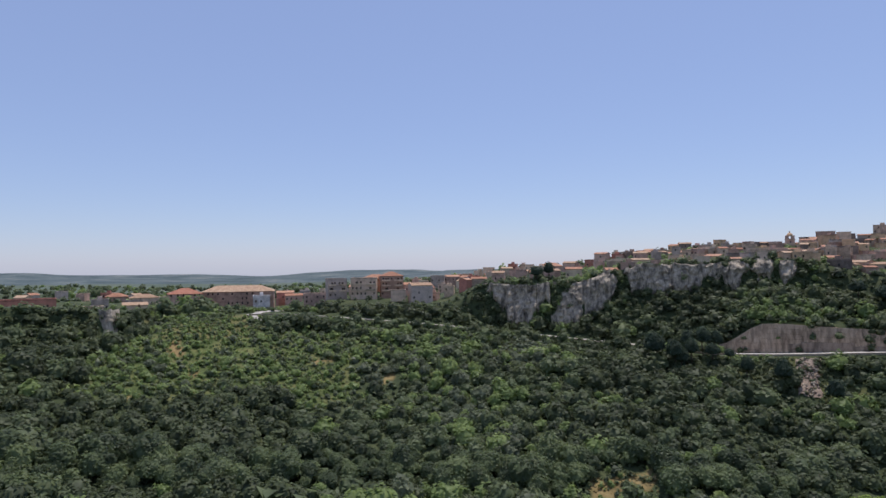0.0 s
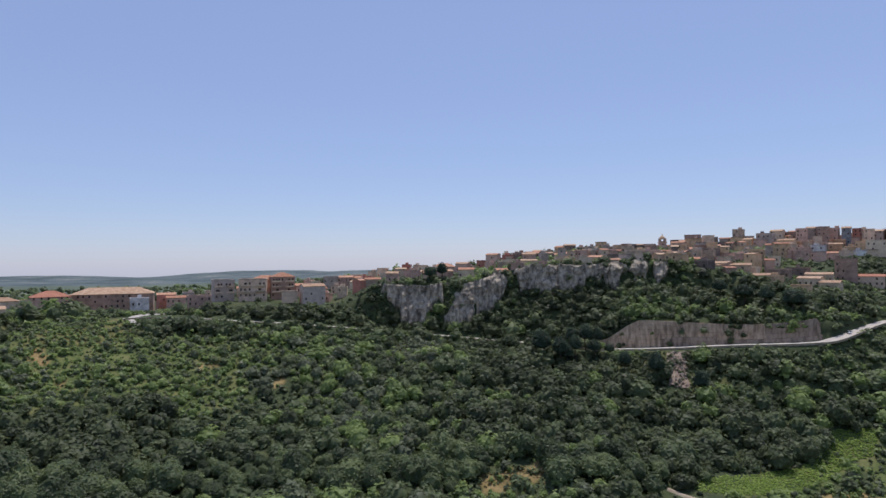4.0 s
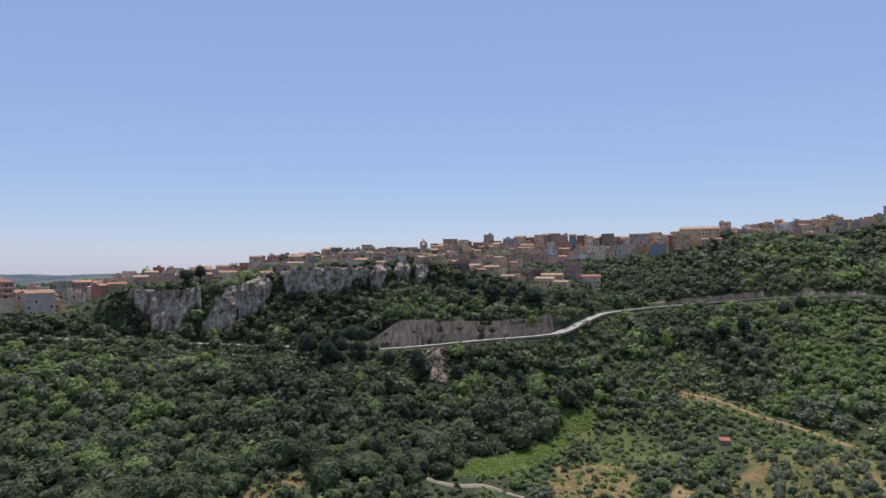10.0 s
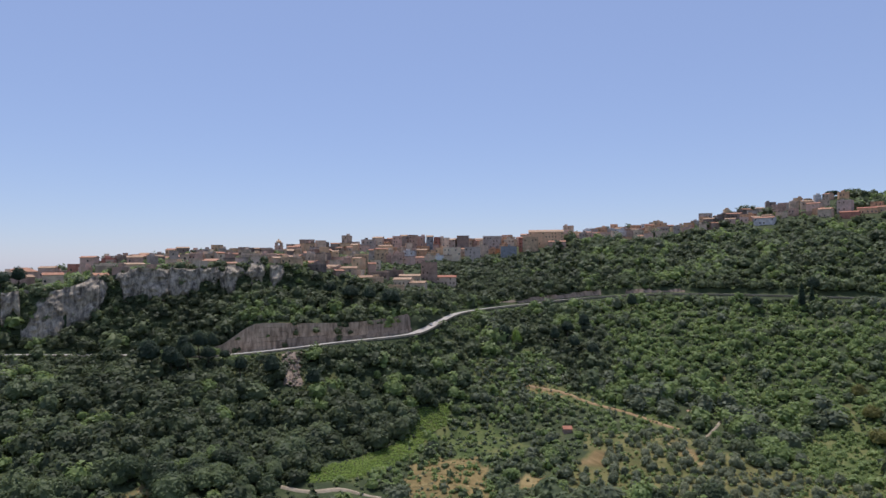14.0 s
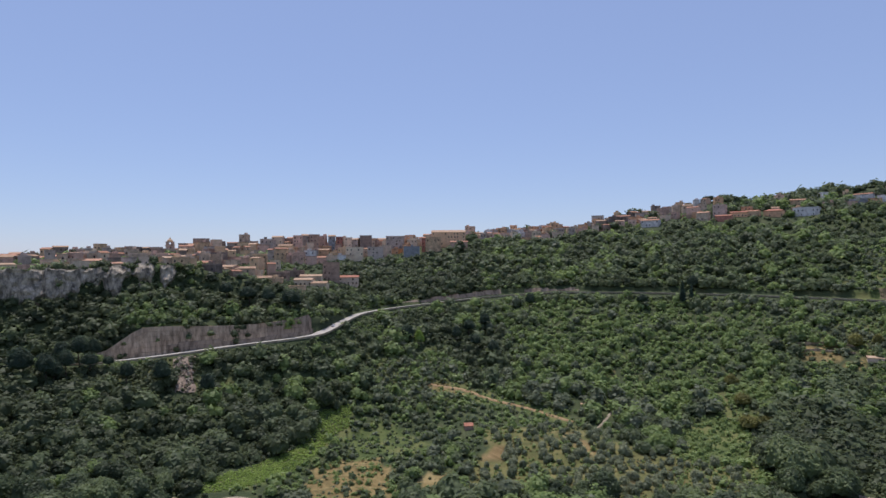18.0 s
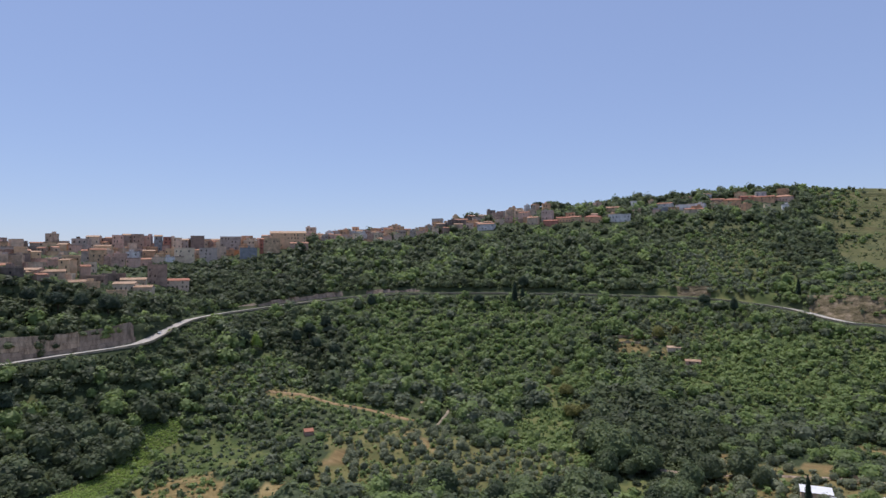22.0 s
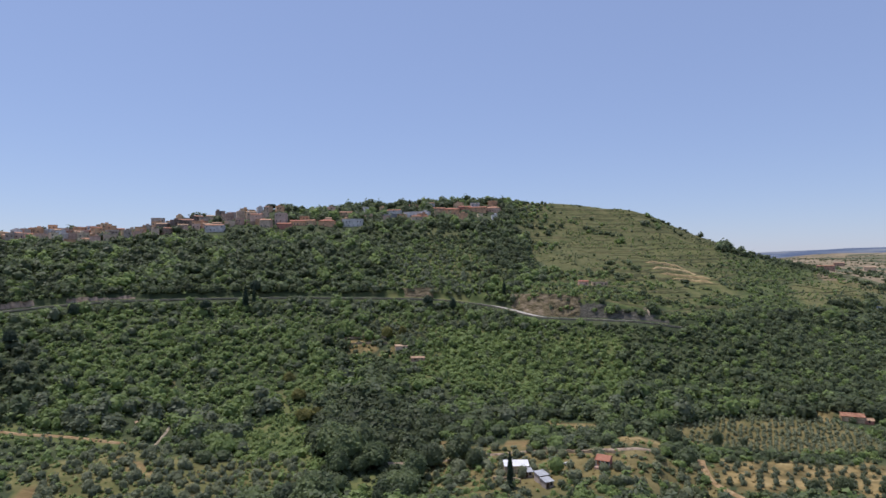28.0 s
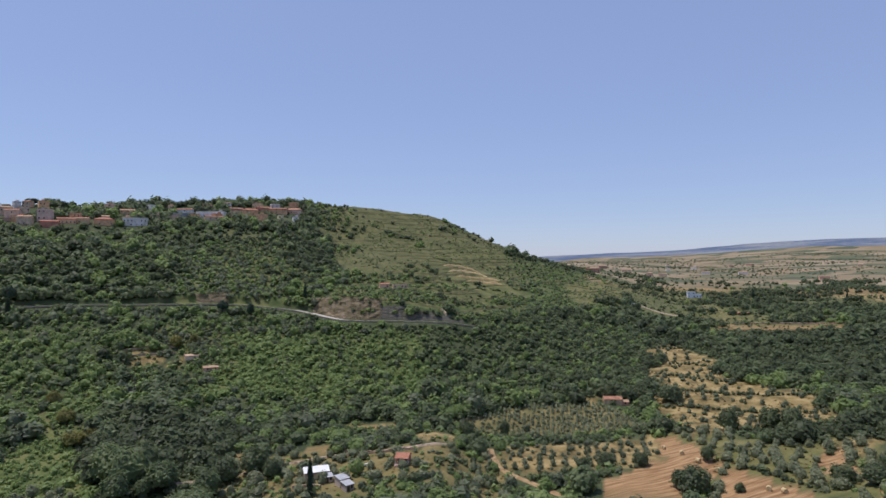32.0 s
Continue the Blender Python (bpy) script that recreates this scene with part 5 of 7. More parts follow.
        if n == 12:
            hang = lattice(b * 0.9, b * 0 + 2) * 0.6 + lattice(b * 3.1, b * 0 + 7) * 0.4 + np.clip((25.5 - b) * 0.3, 0, 0.8)
            keep = (d > nd[:, 8] - 0.5 - 8 * (hang - 0.42)) & (d < nd[:, 8] + 4) & (rng.random(len(b)) < 0.75) & ((b < 40) | (b > 41.3) & (b < 44))
            size = 0.3 + 0.4 * hang
        if n == 6:
            keep &= (thick > 0.45)
        if n in (1, 2, 3, 18):
            hedge = lattice(x / 21 + 4, y / 21) * 0.55 + lattice(x / 8, y / 8 + 3) * 0.45
            keep &= ~in_polygon(b, d, SPUR) | (hedge > np.where(b > 114, 0.36, 0.47) + (0.14 if n == 18 else 0))
        target, grown = zone_of(b, d)
        if n < 4:
            size = size * grown
        glade = (target >= 0.59) & (target < 0.64) & (b > 56)      # open young wood with bright undergrowth
        if n < 2:
            keep &= ~glade | (lattice(x / 17 + 9, y / 17) * 0.6 + lattice(x / 7, y / 7 + 5) * 0.4 > 0.37)
        wide = (5.2 + 8.0 * rng.random(len(b)) ** 1.9) * (0.70 + 0.7 * thick) * size
        below = (d > nd[:, 5] - 34) & (d < nd[:, 5]) & (b > ROAD_FROM) & (b < ROAD_TO)
        wide = np.where(below & (b > 21), wide * 0.8, wide)
        if n == 2:
            wide = wide * 1.08
        if n == 5:
            wide = wide * 0.62
        if n == 3:
            wide = np.where(d > 760, wide * 0.78, wide)
        high = wide * (0.58 + 0.26 * rng.random(len(b)) + 0.16 * thick)
        kind = tone(b, d) + np.where(size < 0.9, 0.06, 0) + (0.2 if n == 0 else 0.12) * rng.normal(size=len(b))
        kind += np.where((b > 56) & (b < 112) & (d < 500), 0.10, 0) - np.where((b > 55) & (b < 98) & (d > 525), 0.12, 0) - np.where((b > 112) & (d > 395) & (d < 760), 0.22, 0) - np.where((b > 112) & (d >= 760), 0.34, 0) - np.where((b > 74) & (b < 97) & (d < 345), 0.14, 0) - np.where((b > 28) & (b < 39) & (d < 345), 0.1, 0)
        # last term: darker leaf tones paint the shade below the cliffs and above the wall
        kind -= np.where((b < -2) & (d < 325), 0.32, np.where(b < -8, 0.17, 0)) + np.where((b > 4) & (b < 32) & (d < 345), 0.24, 0) + np.where((b > 3) & (b < 42) & (d > 350) & (d < 415), 0.26, 0)
        kind = np.where(np.isnan(target), kind, target + np.where(target == 0.62, 0.3, 0.15) * rng.normal(size=len(b)) + (tone(b, d) - 0.5) * 0.35)
        if n in (8, 14, 18):
            kind = np.where(glade, np.clip(kind + 0.12, 0.56, 0.76), kind)
        sets = (FULL, MIDDLE, SPARSE, BUSH)[lod]
        if n == 16:
            wood("dry_grass", b[keep], d[keep], wide[keep], high[keep] * 0.55, sets, LEAF_DRY, "tufts of dry straw-coloured grass on the open ground", 5)["category"] = "grass"
            continue
        if lod == 0:
            lone = keep & (d > 236) & (size > 0.9) & (((b > -36) & (b < 30) & (d < 258)) | ((b > 62) & (b < 92) & (d < 290)))
            single_trees(b[lone][:300], d[lone][:300], wide[lone][:300], high[lone][:300], rng)
            drop = np.where(lone)[0][:300]
            keep[drop] = False
        for lo, hi, mat, label, name in ((-3, 0.10, LEAF_DEEP, "very dark evergreen oak wood on the slope", "evergreen_wood"),
                                         (0.10, 0.30, LEAF_OAK, "dense dark green broadleaf wood on the slope", "dark_wood"),
                                         (0.30, 0.53, LEAF_MID, "mid-green broadleaf wood on the slope", "mid_wood"),
                                         (0.53, 0.79, LEAF_BRIGHT, "fresh green trees and scrub on the slope", "green_wood"),
                                         (0.79, 3, LEAF_OLIVE, "grey-green olive trees among the wood", "olive_wood")):
            i = keep & (kind >= lo) & (kind < hi)
            if i.sum():
                ob = wood(name, b[i], d[i], wide[i], high[i], sets, mat, label, 5 + n)
                count += len(ob.data.polygons)
    print("woods", count)


def trunk_geo(h, r, lean=0.06, limbs=4, seed=0):
    """A tapered trunk with limbs that rise into the crown."""
    rng = random.Random(seed)
    parts = []

    def tube(p0, p1, r0, r1, n=6):
        ax = (p1 - p0).normalized()
        t = ax.cross(Vector((0.3, 1, 0.2))).normalized()
        w = ax.cross(t)
        v = []
        for p, r in ((p0, r0), (p1, r1)):
            v += [tuple(p + (t * math.cos(k * 6.2832 / n) + w * math.sin(k * 6.2832 / n)) * r) for k in range(n)]
        return v, [(k, (k + 1) % n, n + (k + 1) % n, n + k) for k in range(n)] + [tuple(range(2 * n - 1, n - 1, -1))]

    top = Vector((lean * h, lean * 0.5 * h, h * 0.5))
    parts.append(tube(Vector((0, 0, -0.6)), top, r, r * 0.7))
    for k in range(limbs):
        a = k * 6.2832 / limbs + rng.random()
        end = top + Vector((math.cos(a) * h * 0.28, math.sin(a) * h * 0.28, h * (0.2 + 0.15 * rng.random())))
        parts.append(tube(top, end, r * 0.5, r * 0.15, 5))
    return merged(*parts)


def mesh_of(name, geo, mat):
    me = bpy.data.meshes.new(name)
    me.from_pydata(geo[0], [], geo[1])
    me.materials.append(mat)
    return me


CROWN_MESHES = [tri_mesh("crown", v, f, LEAF_TREE) for v, f in DETAILED]
TRUNK_MESHES = [mesh_of("trunk", trunk_geo(0.75, 0.032, seed=k), BARK) for k in range(3)]


def single_trees(b, d, wide, high, rng):
    z = ground(b, d)
    for k in range(len(b)):
        root = new("tree")
        turn = float(rng.random() * 360)
        m = pose(d[k] * math.sin(radians(b[k])), d[k] * math.cos(radians(b[k])), float(z[k]), 0, 0, turn)
        root.matrix_world = m @ Matrix.Diagonal((wide[k], wide[k], high[k], 1))
        linked("trunk", TRUNK_MESHES[k % 3], root, 0, 0, 0)
        linked("crown", CROWN_MESHES[k % 8], root, 0, 0, 0)
        tagged(root, "green broadleaf tree with a rounded uneven crown", "tree", "trees on the valley slope")


def lone_tree(b, d, wide, high, mat=None, label="large dark green broadleaf tree standing alone", seed=0, tpl=None, name="tree", lift=0.0, trunk=True):
    p = spot(b, d)
    root = new(name)
    root.matrix_world = pose(p.x, p.y, p.z, 0, 0, seed * 47)
    v, f = tpl or DETAILED[seed % 8]
    part("crown", (np.zeros((0, 3)), []), mat or LEAF_OAK, root)
    crown_ob = root.children[0]
    crown_ob.data = tri_mesh("crown", v * np.array([wide, wide, high]) + np.array([0, 0, lift - 0.08 * high]), f, mat or LEAF_OAK)
    if trunk:
        part("trunk", trunk_geo(max(1.5, lift + high * 0.7), 0.03 * wide + 0.05, seed=seed), BARK, root)
    return tagged(root, label, "tree")


def cypress_template(seed):
    rng = np.random.default_rng(seed)
    m = 1500
    s = rng.random(m)
    r = 0.5 * np.sin(np.pi * (0.06 + 0.94 * s) ** 0.75) ** 0.8 * (0.75 + 0.3 * rng.random(m))
    a = rng.random(m) * 6.283
    p = np.stack([r * np.cos(a), r * np.sin(a), s], -1)
    q = p[:, None, :] + rng.normal(size=(m, 3, 3)) * np.array([0.06, 0.06, 0.018])
    rings = [(0.36 * math.sin(math.pi * (0.06 + 0.94 * z) ** 0.75) ** 0.8, z) for z in (0.02, 0.15, 0.3, 0.5, 0.7, 0.85, 0.96)]
    core = np.array([(r * math.cos(a * 1.047), r * math.sin(a * 1.047), z) for r, z in rings for a in range(6)])
    faces = [t for k in range(6) for a in range(6) for t in ((k * 6 + a, k * 6 + (a + 1) % 6, k * 6 + 6 + a), (k * 6 + (a + 1) % 6, k * 6 + 6 + (a + 1) % 6, k * 6 + 6 + a))]
    return np.concatenate([q.reshape(-1, 3), core]), np.concatenate([np.arange(3 * m).reshape(-1, 3), np.array(faces) + 3 * m])


OLD = ["pinkish", "pinkish", "beige", "beige", "ochre", "grey", "brown", "cream", "dark", "ochre"]
quarter(15.5, 36, 11, 12, 4, 3, OLD, (5, 8), 0.8, lift=-2.4)
quarter(15, 30, 10, 11, 2, 31, OLD, (4.5, 6.5), 1.5, lift=-1.8)
quarter(30, 40, 10, 11, 2, 33, OLD, (3.6, 5), 3.5, lift=-0.8, skip=0.35)
quarter(30, 38.5, 11, 12, 5, 8, OLD, (5.5, 9.5), 0.8, lift=-1.5)
LIGHT = ["pinkish", "pinkish", "beige", "cream", "ochre", "grey", "orange", "white", "beige"]
quarter(38.5, 63, 11, 12, 7, 9, LIGHT, (5.5, 8.5), 0.8, lift=-1.5, first=3)
quarter(60, 76, 11, 12, 3, 12, OLD + ["orange", "white"], (5, 8), 2.0, lift=-1.8)
quarter(76, 96, 11, 12, 2, 15, ["pinkish", "cream", "orange", "white", "ochre"], (4.5, 7), 9, "on the green ridge", 0.3, lift=-0.8)
quarter(-36, 3, 11, 12, 2, 18, ["pinkish", "beige", "cream", "red", "grey"], (4, 7), 7, "on the plateau", 0.3)
quarter(-3, 16, 10, 12, 3, 22, ["pinkish", "beige", "cream", "red"], (4, 6.5), 3, "on the plateau", 0.2)

# single houses that stand out
house(-34.25, 432, 37.2, 14, 4.8, "flat", "red", None, 0, "long low red brick building with flat roof at the plateau edge", base=70.6)
house(-29.21, 409, 10.0, 8, 2.3, "flat", "beige", None, 0, "low beige stone shed behind trees", base=68.8, windows=False)
house(-26.23, 413, 13.3, 10, 2.2, "gable", "beige", ROOF_TAN, 0, "low beige house with faded tiled roof", base=69.6)
house(-27.57, 526, 14.8, 12, 3.6, "hip", "pinkish", TILE, 0, "pinkish house with red tiled hip roof", base=68.5)
house(-25.60, 526, 19.5, 12, 2.9, "hip", "beige", ROOF_TAN, 0, "long beige house with faded tiled hip roof", base=67.8)
house(-22.45, 448, 20.7, 16, 7.9, "hip", "pinkish", ROOF_RED, 4, "long three-storey school building with bright red hip roof", base=68.2, floors=3, name="school_building", cat="school")
house(-18.08, 454, 46.8, 18, 9.4, "hip", "brown", ROOF_TAN, -6, "long brown three-storey building with faded tan hip roof", base=67.2, floors=3, name="school_building", cat="school")
house(-16.21, 436, 10.8, 9, 4.7, "flat", "white", None, 0, "whitish modern flat-roofed building beside the road", base=68.7)
house(-14.19, 504, 12.7, 9, 5.2, "gable", "red", TILE, 0, "small red house with tiled roof", base=67.6)
house(-13.43, 484, 12.7, 9, 4.1, "gable", "pinkish", TILE, 0, "pinkish row house with tiled roof", base=67.3)
house(-11.61, 434, 14.5, 9, 6.3, "flat", "pinkish", None, 0, "pinkish terrace house with red-edged roof and arches", base=67.9)
house(-9.73, 457, 13.4, 14, 12.3, "flat", "grey", None, 8, "pale grey four-storey apartment block with balconies", base=71.1, name="apartment_block", cat="apartment block", balcony=True)
house(-7.20, 452, 18.2, 14, 11.9, "flat", "beige", None, -4, "beige-pink apartment block with recessed balconies", base=71.8, name="apartment_block", cat="apartment block", balcony=True)
house(-4.74, 459, 16.2, 14, 14.4, "hip", "brown", TILE, 5, "pinkish-brown five-storey apartment tower with red hip roof", base=71.2, name="apartment_block", cat="apartment block", balcony=True)
house(-6.17, 469, 20.6, 14, 4.8, "hip", "pinkish", TILE, 0, "apartment block with red hip roof behind the others", base=78.7, name="apartment_block", cat="apartment block", balcony=True)
house(-4.12, 436, 10.1, 8, 2.2, "flat", "beige", None, 0, "low beige flat-roofed garage", base=73.3, windows=False)
house(-3.43, 467, 7.9, 10, 5.1, "gable", "pinkish", TILE, 30, "pinkish house with red tiled gable roof", base=73.8)
house(-2.12, 434, 14.7, 12, 9.9, "gable", "grey", ROOF_TAN, 14, "tall grey gabled house over the garden wall", base=69.5)
house(-0.37, 565, 12.7, 10, 5.2, "flat", "grey", TILE, -20, "grey house with flat roof on the plateau", base=77.1)
house(0.88, 565, 13.7, 10, 4.1, "gable", "pinkish", TILE, -13, "pinkish house with tiled gable roof on the plateau", base=78.0)
house(2.20, 565, 15.2, 10, 4.1, "gable", "beige", TILE, -6, "beige house with tiled gable roof on the plateau", base=77.3)
house(3.43, 565, 11.1, 10, 4.6, "gable", "cream", TILE, 1, "cream house with tiled gable roof on the plateau", base=75.7)
house(4.62, 565, 16.1, 10, 4.6, "gable", "red", TILE, 8, "reddish house with tiled gable roof on the plateau", base=78.7)
house(6.11, 565, 17.0, 10, 4.5, "gable", "pinkish", TILE, 15, "pinkish house with tiled gable roof on the plateau", base=80.6)
house(7.75, 565, 19.9, 10, 4.5, "gable", "red", TILE, 22, "reddish house with tiled gable roof on the plateau", base=81.5)
house(5.26, 565, 18.6, 10, 4.0, "gable", "pinkish", TILE, 29, "pinkish house with tiled gable roof on the plateau", base=75.1)
house(9.77, 567, 21.6, 14, 6.9, "hip", "pinkish", TILE, 0, "large pinkish block with low tiled hip roof", base=83.8)
house(7.89, 453, 11.2, 6, 2.2, "flat", "blue", None, 0, "low turquoise-blue building above the cliff", base=81.3, windows=False)
house(18.66, 605, 13.0, 10, 5.1, "flat", "beige", None, 0, "beige house with roof terrace at the town edge", base=97.1)
house(19.42, 608, 7.6, 6, 4.7, "flat", "blue", None, 0, "pale blue roof room with antenna", base=99.1)
house(31.52, 646, 14.7, 12, 4.8, "flat", "brown", None, 0, "brown stone block with a bell arch on its roof", base=113.2)
for k, (b, w, top, wall) in enumerate(((37.9, 10, 119.5, "beige"), (38.8, 9, 118, "brown"), (39.6, 9, 120.5, "pinkish"), (40.3, 8, 121.5, "grey"), (41.0, 9, 121.5, "brown"), (41.75, 8, 120.5, "pinkish"), (42.6, 6.5, 120.5, "blue"), (43.3, 7, 119.5, "red"), (43.95, 8, 118.5, "beige"), (44.65, 8, 117.5, "grey"))):
    house(b, 626 + (k * 7) % 13, w, 10, top - 104.0, "flat" if k % 3 else "gable", wall, ROOF_TAN, (k * 37) % 30 - 15, "%s four-storey town house in the skyline row" % NAMES[wall], base=104.0, floors=5)
house(45.64, 636, 12.0, 12, 11.2, "flat", "dark", None, 0, "dark brown windowless block", base=109.5, windows=False)
house(48.31, 636, 18.5, 12, 12.0, "flat", "grey", None, 0, "grey concrete block of flats with flat roof", base=108.0, floors=4)
house(44.61, 595, 16.5, 10, 7.6, "flat", "cream", None, 0, "cream-yellow two-storey house above trees", base=100.7)
house(46.5, 591, 14.6, 12, 12.4, "flat", "grey", None, 0, "bare grey concrete block above the trees", base=95.7, floors=4)
house(49.80, 596, 15.0, 8, 9.3, "flat", "blue", None, 0, "dark blue-grey rendered wall house", base=99.1, windows=False)
house(50.9, 614, 3.6, 8, 9.6, "flat", "red", None, 0, "narrow bright red town house", base=107.3)
house(53.19, 628, 33.7, 16, 13.3, "gable", "ochre", ROOF_TAN, 0, "large ochre hall with long tiled roof on the skyline", base=110.4, name="hall", cat="hall")
house(51.80, 605, 14.1, 10, 8.7, "flat", "ochre", None, 0, "ochre house beside the hall", base=109.1)
house(54.15, 602, 16.4, 9, 5.0, "gable", "pinkish", TILE, 0, "pinkish house with red tiled roof below the hall", base=108.2)
house(42.52, 488, 12.6, 9, 13.5, "flat", "brown", None, 0, "tall bare brown tower house among gardens", base=80.6, floors=3)
house(44.04, 494, 15.9, 10, 6.4, "gable", "beige", ROOF_RED, 0, "house with bright red tiled roof below the tower house", base=76.8)
house(38.00, 460, 12.3, 9, 4.8, "flat", "brown", ROOF_TAN, -12, "brown low house among the gardens below the town", base=83.0)
house(39.29, 484, 14.7, 9, 5.2, "flat", "dark", ROOF_TAN, 0, "dark low house among the gardens below the town", base=83.1)
house(40.76, 472, 15.6, 9, 5.0, "gable", "beige", ROOF_TAN, -6, "beige low house among the gardens below the town", base=79.9)
house(40.16, 446, 12.8, 9, 4.6, "gable", "cream", ROOF_TAN, -18, "cream low house among the gardens below the town", base=78.4)
house(41.53, 440, 10.6, 9, 4.5, "gable", "cream", ROOF_TAN, -12, "cream low house among the gardens below the town", base=76.2)
house(34.66, 440, 19.5, 9, 3.7, "gable", "beige", ROOF_TAN, 0, "beige low house among the gardens below the town", base=87.7)
house(36.76, 432, 12.3, 9, 2.8, "gable", "pinkish", ROOF_TAN, 6, "pinkish low house among the gardens below the town", base=82.3)
house(32.37, 595, 12.9, 10, 7.5, "flat", "pinkish", ROOF_TAN, 12, "pinkish town house above the slope", base=100.1)
house(34.41, 595, 12.1, 10, 9.9, "flat", "grey", ROOF_TAN, 0, "grey town house above the slope", base=96.8)
house(37.03, 595, 11.7, 10, 10.8, "flat", "grey", ROOF_TAN, -18, "grey town house above the slope", base=105.1)
house(38.58, 595, 12.3, 10, 6.5, "gable", "ochre", ROOF_TAN, -12, "ochre town house above the slope", base=103.9)
house(37.79, 595, 13.3, 10, 7.1, "flat", "beige", ROOF_TAN, 6, "beige town house above the slope", base=96.4)
house(35.30, 595, 13.8, 10, 7.6, "flat", "beige", ROOF_TAN, 6, "beige town house above the slope", base=92.5)
house(36.61, 595, 13.8, 10, 6.6, "flat", "grey", ROOF_TAN, 6, "grey town house above the slope", base=94.5)
house(72.51, 746, 13.3, 9, 5.1, "flat", "grey", TILE, 0, "grey flat-roofed house on the ridge", base=146.1)
house(74.59, 706, 11.8, 9, 7.9, "gable", "pinkish", TILE, -16, "pinkish ridge house with tiled roof", base=140.6)
house(75.36, 676, 11.1, 9, 8.0, "gable", "beige", TILE, -16, "beige ridge house with tiled roof", base=132.6)
house(76.66, 690, 11.5, 9, 12.4, "flat", "grey", TILE, -16, "tall grey house among ridge houses", base=135.8)
house(76.94, 676, 14.6, 9, 6.1, "gable", "red", ROOF_RED, -8, "red house with tiled terrace roof", base=130.7)
house(78.06, 688, 15.5, 9, 5.0, "gable", "orange", ROOF_RED, 0, "orange plastered house with tiled roof", base=135.5)
house(79.12, 690, 12.4, 9, 5.0, "gable", "ochre", TILE, -16, "ochre house with tiled roof", base=136.2)
house(80.67, 694, 17.5, 9, 6.1, "hip", "orange", ROOF_RED, -8, "bright orange house with hip roof", base=135.0)
house(82.95, 694, 22.3, 9, 7.8, "flat", "white", TILE, -8, "white terraced house with sloping garden wall", base=134.6)
house(82.55, 744, 18.7, 9, 6.2, "gable", "ochre", TILE, 0, "ochre house with tiled roof", base=148.3)
house(86.73, 748, 16.5, 9, 6.9, "gable", "white", TILE, -16, "white villa with grey roof", base=150.4)
house(86.47, 726, 16.1, 9, 5.6, "flat", "blue", TILE, -16, "bluish flat-roofed house on the ridge", base=144.9)
house(88.81, 726, 29.8, 9, 5.5, "flat", "white", TILE, -16, "long white villa with flat roof", base=147.6)
house(89.08, 712, 19.9, 9, 3.9, "gable", "cream", TILE, 8, "cream house with tiled roof", base=143.3)
house(90.84, 760, 14.4, 9, 4.9, "gable", "pinkish", TILE, 8, "red-roofed house near the hilltop", base=155.5)
house(91.97, 748, 17.9, 9, 6.6, "hip", "orange", ROOF_RED, 8, "orange house with red hip roof", base=151.5)
house(93.15, 770, 15.6, 9, 4.9, "gable", "red", ROOF_RED, 16, "red house with tiled roof near the summit", base=158.0)
house(94.41, 764, 20.4, 9, 6.2, "gable", "orange", ROOF_RED, -8, "orange row house with red roof", base=155.1)
house(95.75, 770, 19.0, 9, 5.3, "hip", "pinkish", TILE, -16, "pinkish house with red hip roof", base=155.6)
house(69.90, 692, 13.4, 9, 7.1, "flat", "orange", ROOF_RED, -16, "orange house at the end of the town", base=131.8)
house(71.12, 662, 17.6, 9, 6.5, "gable", "white", TILE, -16, "white house with tiled roof", base=127.3)
house(68.77, 710, 16.7, 9, 7.0, "gable", "pinkish", TILE, -16, "pinkish house with red roof", base=134.7)
house(66.64, 750, 12.9, 9, 8.4, "flat", "grey", TILE, -8, "grey house with a roof mast", base=136.9)
house(103.76, 527, 7.8, 6, 3.5, "gable", "pinkish", ROOF_RED, 8, "small farmhouse with red tiled roof on the spur", base=74.7)
house(105.19, 528, 12.2, 8, 2.2, "flat", "beige", None, 8, "low beige annex of the farmhouse", base=74.4)
house(87.22, 433, 8.1, 6, 3.0, "gable", "beige", ROOF_TAN, 8, "small white hut with faded roof in a clearing", base=34.8)
house(88.72, 420, 8.8, 6, 2.5, "gable", "pinkish", ROOF_TAN, 8, "small hut with faded pink tiled roof", base=29.0)
house(54.83, 316, 4.0, 6, 2.2, "gable", "brown", ROOF_RED, 8, "tiny shed with red roof among olive trees", base=10.6)
house(65.22, 354, 3.6, 4, 2.0, "gable", "grey", ROOF_TAN, 8, "small tan-roofed shed among trees", base=13.6)
house(124.13, 395, 10.5, 8, 3.1, "gable", "ochre", TILE, 8, "stone farmhouse with orange tiled roof", base=9.2)
house(124.83, 395, 8.8, 6, 2.2, "gable", "red", ROOF_TAN, 8, "low red-walled barn behind the farmhouse", base=8.6)
house(130.75, 880, 9.5, 6, 7.0, "flat", "bright", None, 12, "white two-storey villa on the rise", base=47.2)
house(131.34, 882, 6.5, 5, 4.2, "flat", "bright", None, 12, "white annex of the villa", base=47.1)
house(122.63, 1083, 23.1, 6, 6.4, "gable", "brown", TILE, 8, "far farmhouse with red roof", base=77.8)
house(134.71, 737, 10.8, 6, 2.2, "gable", "brown", TILE, 8, "far red-roofed barn among trees", base=37.3)
house(123.51, 1779, 22.6, 6, 8.1, "gable", "brown", TILE, 8, "far brown farm building", base=75.9)



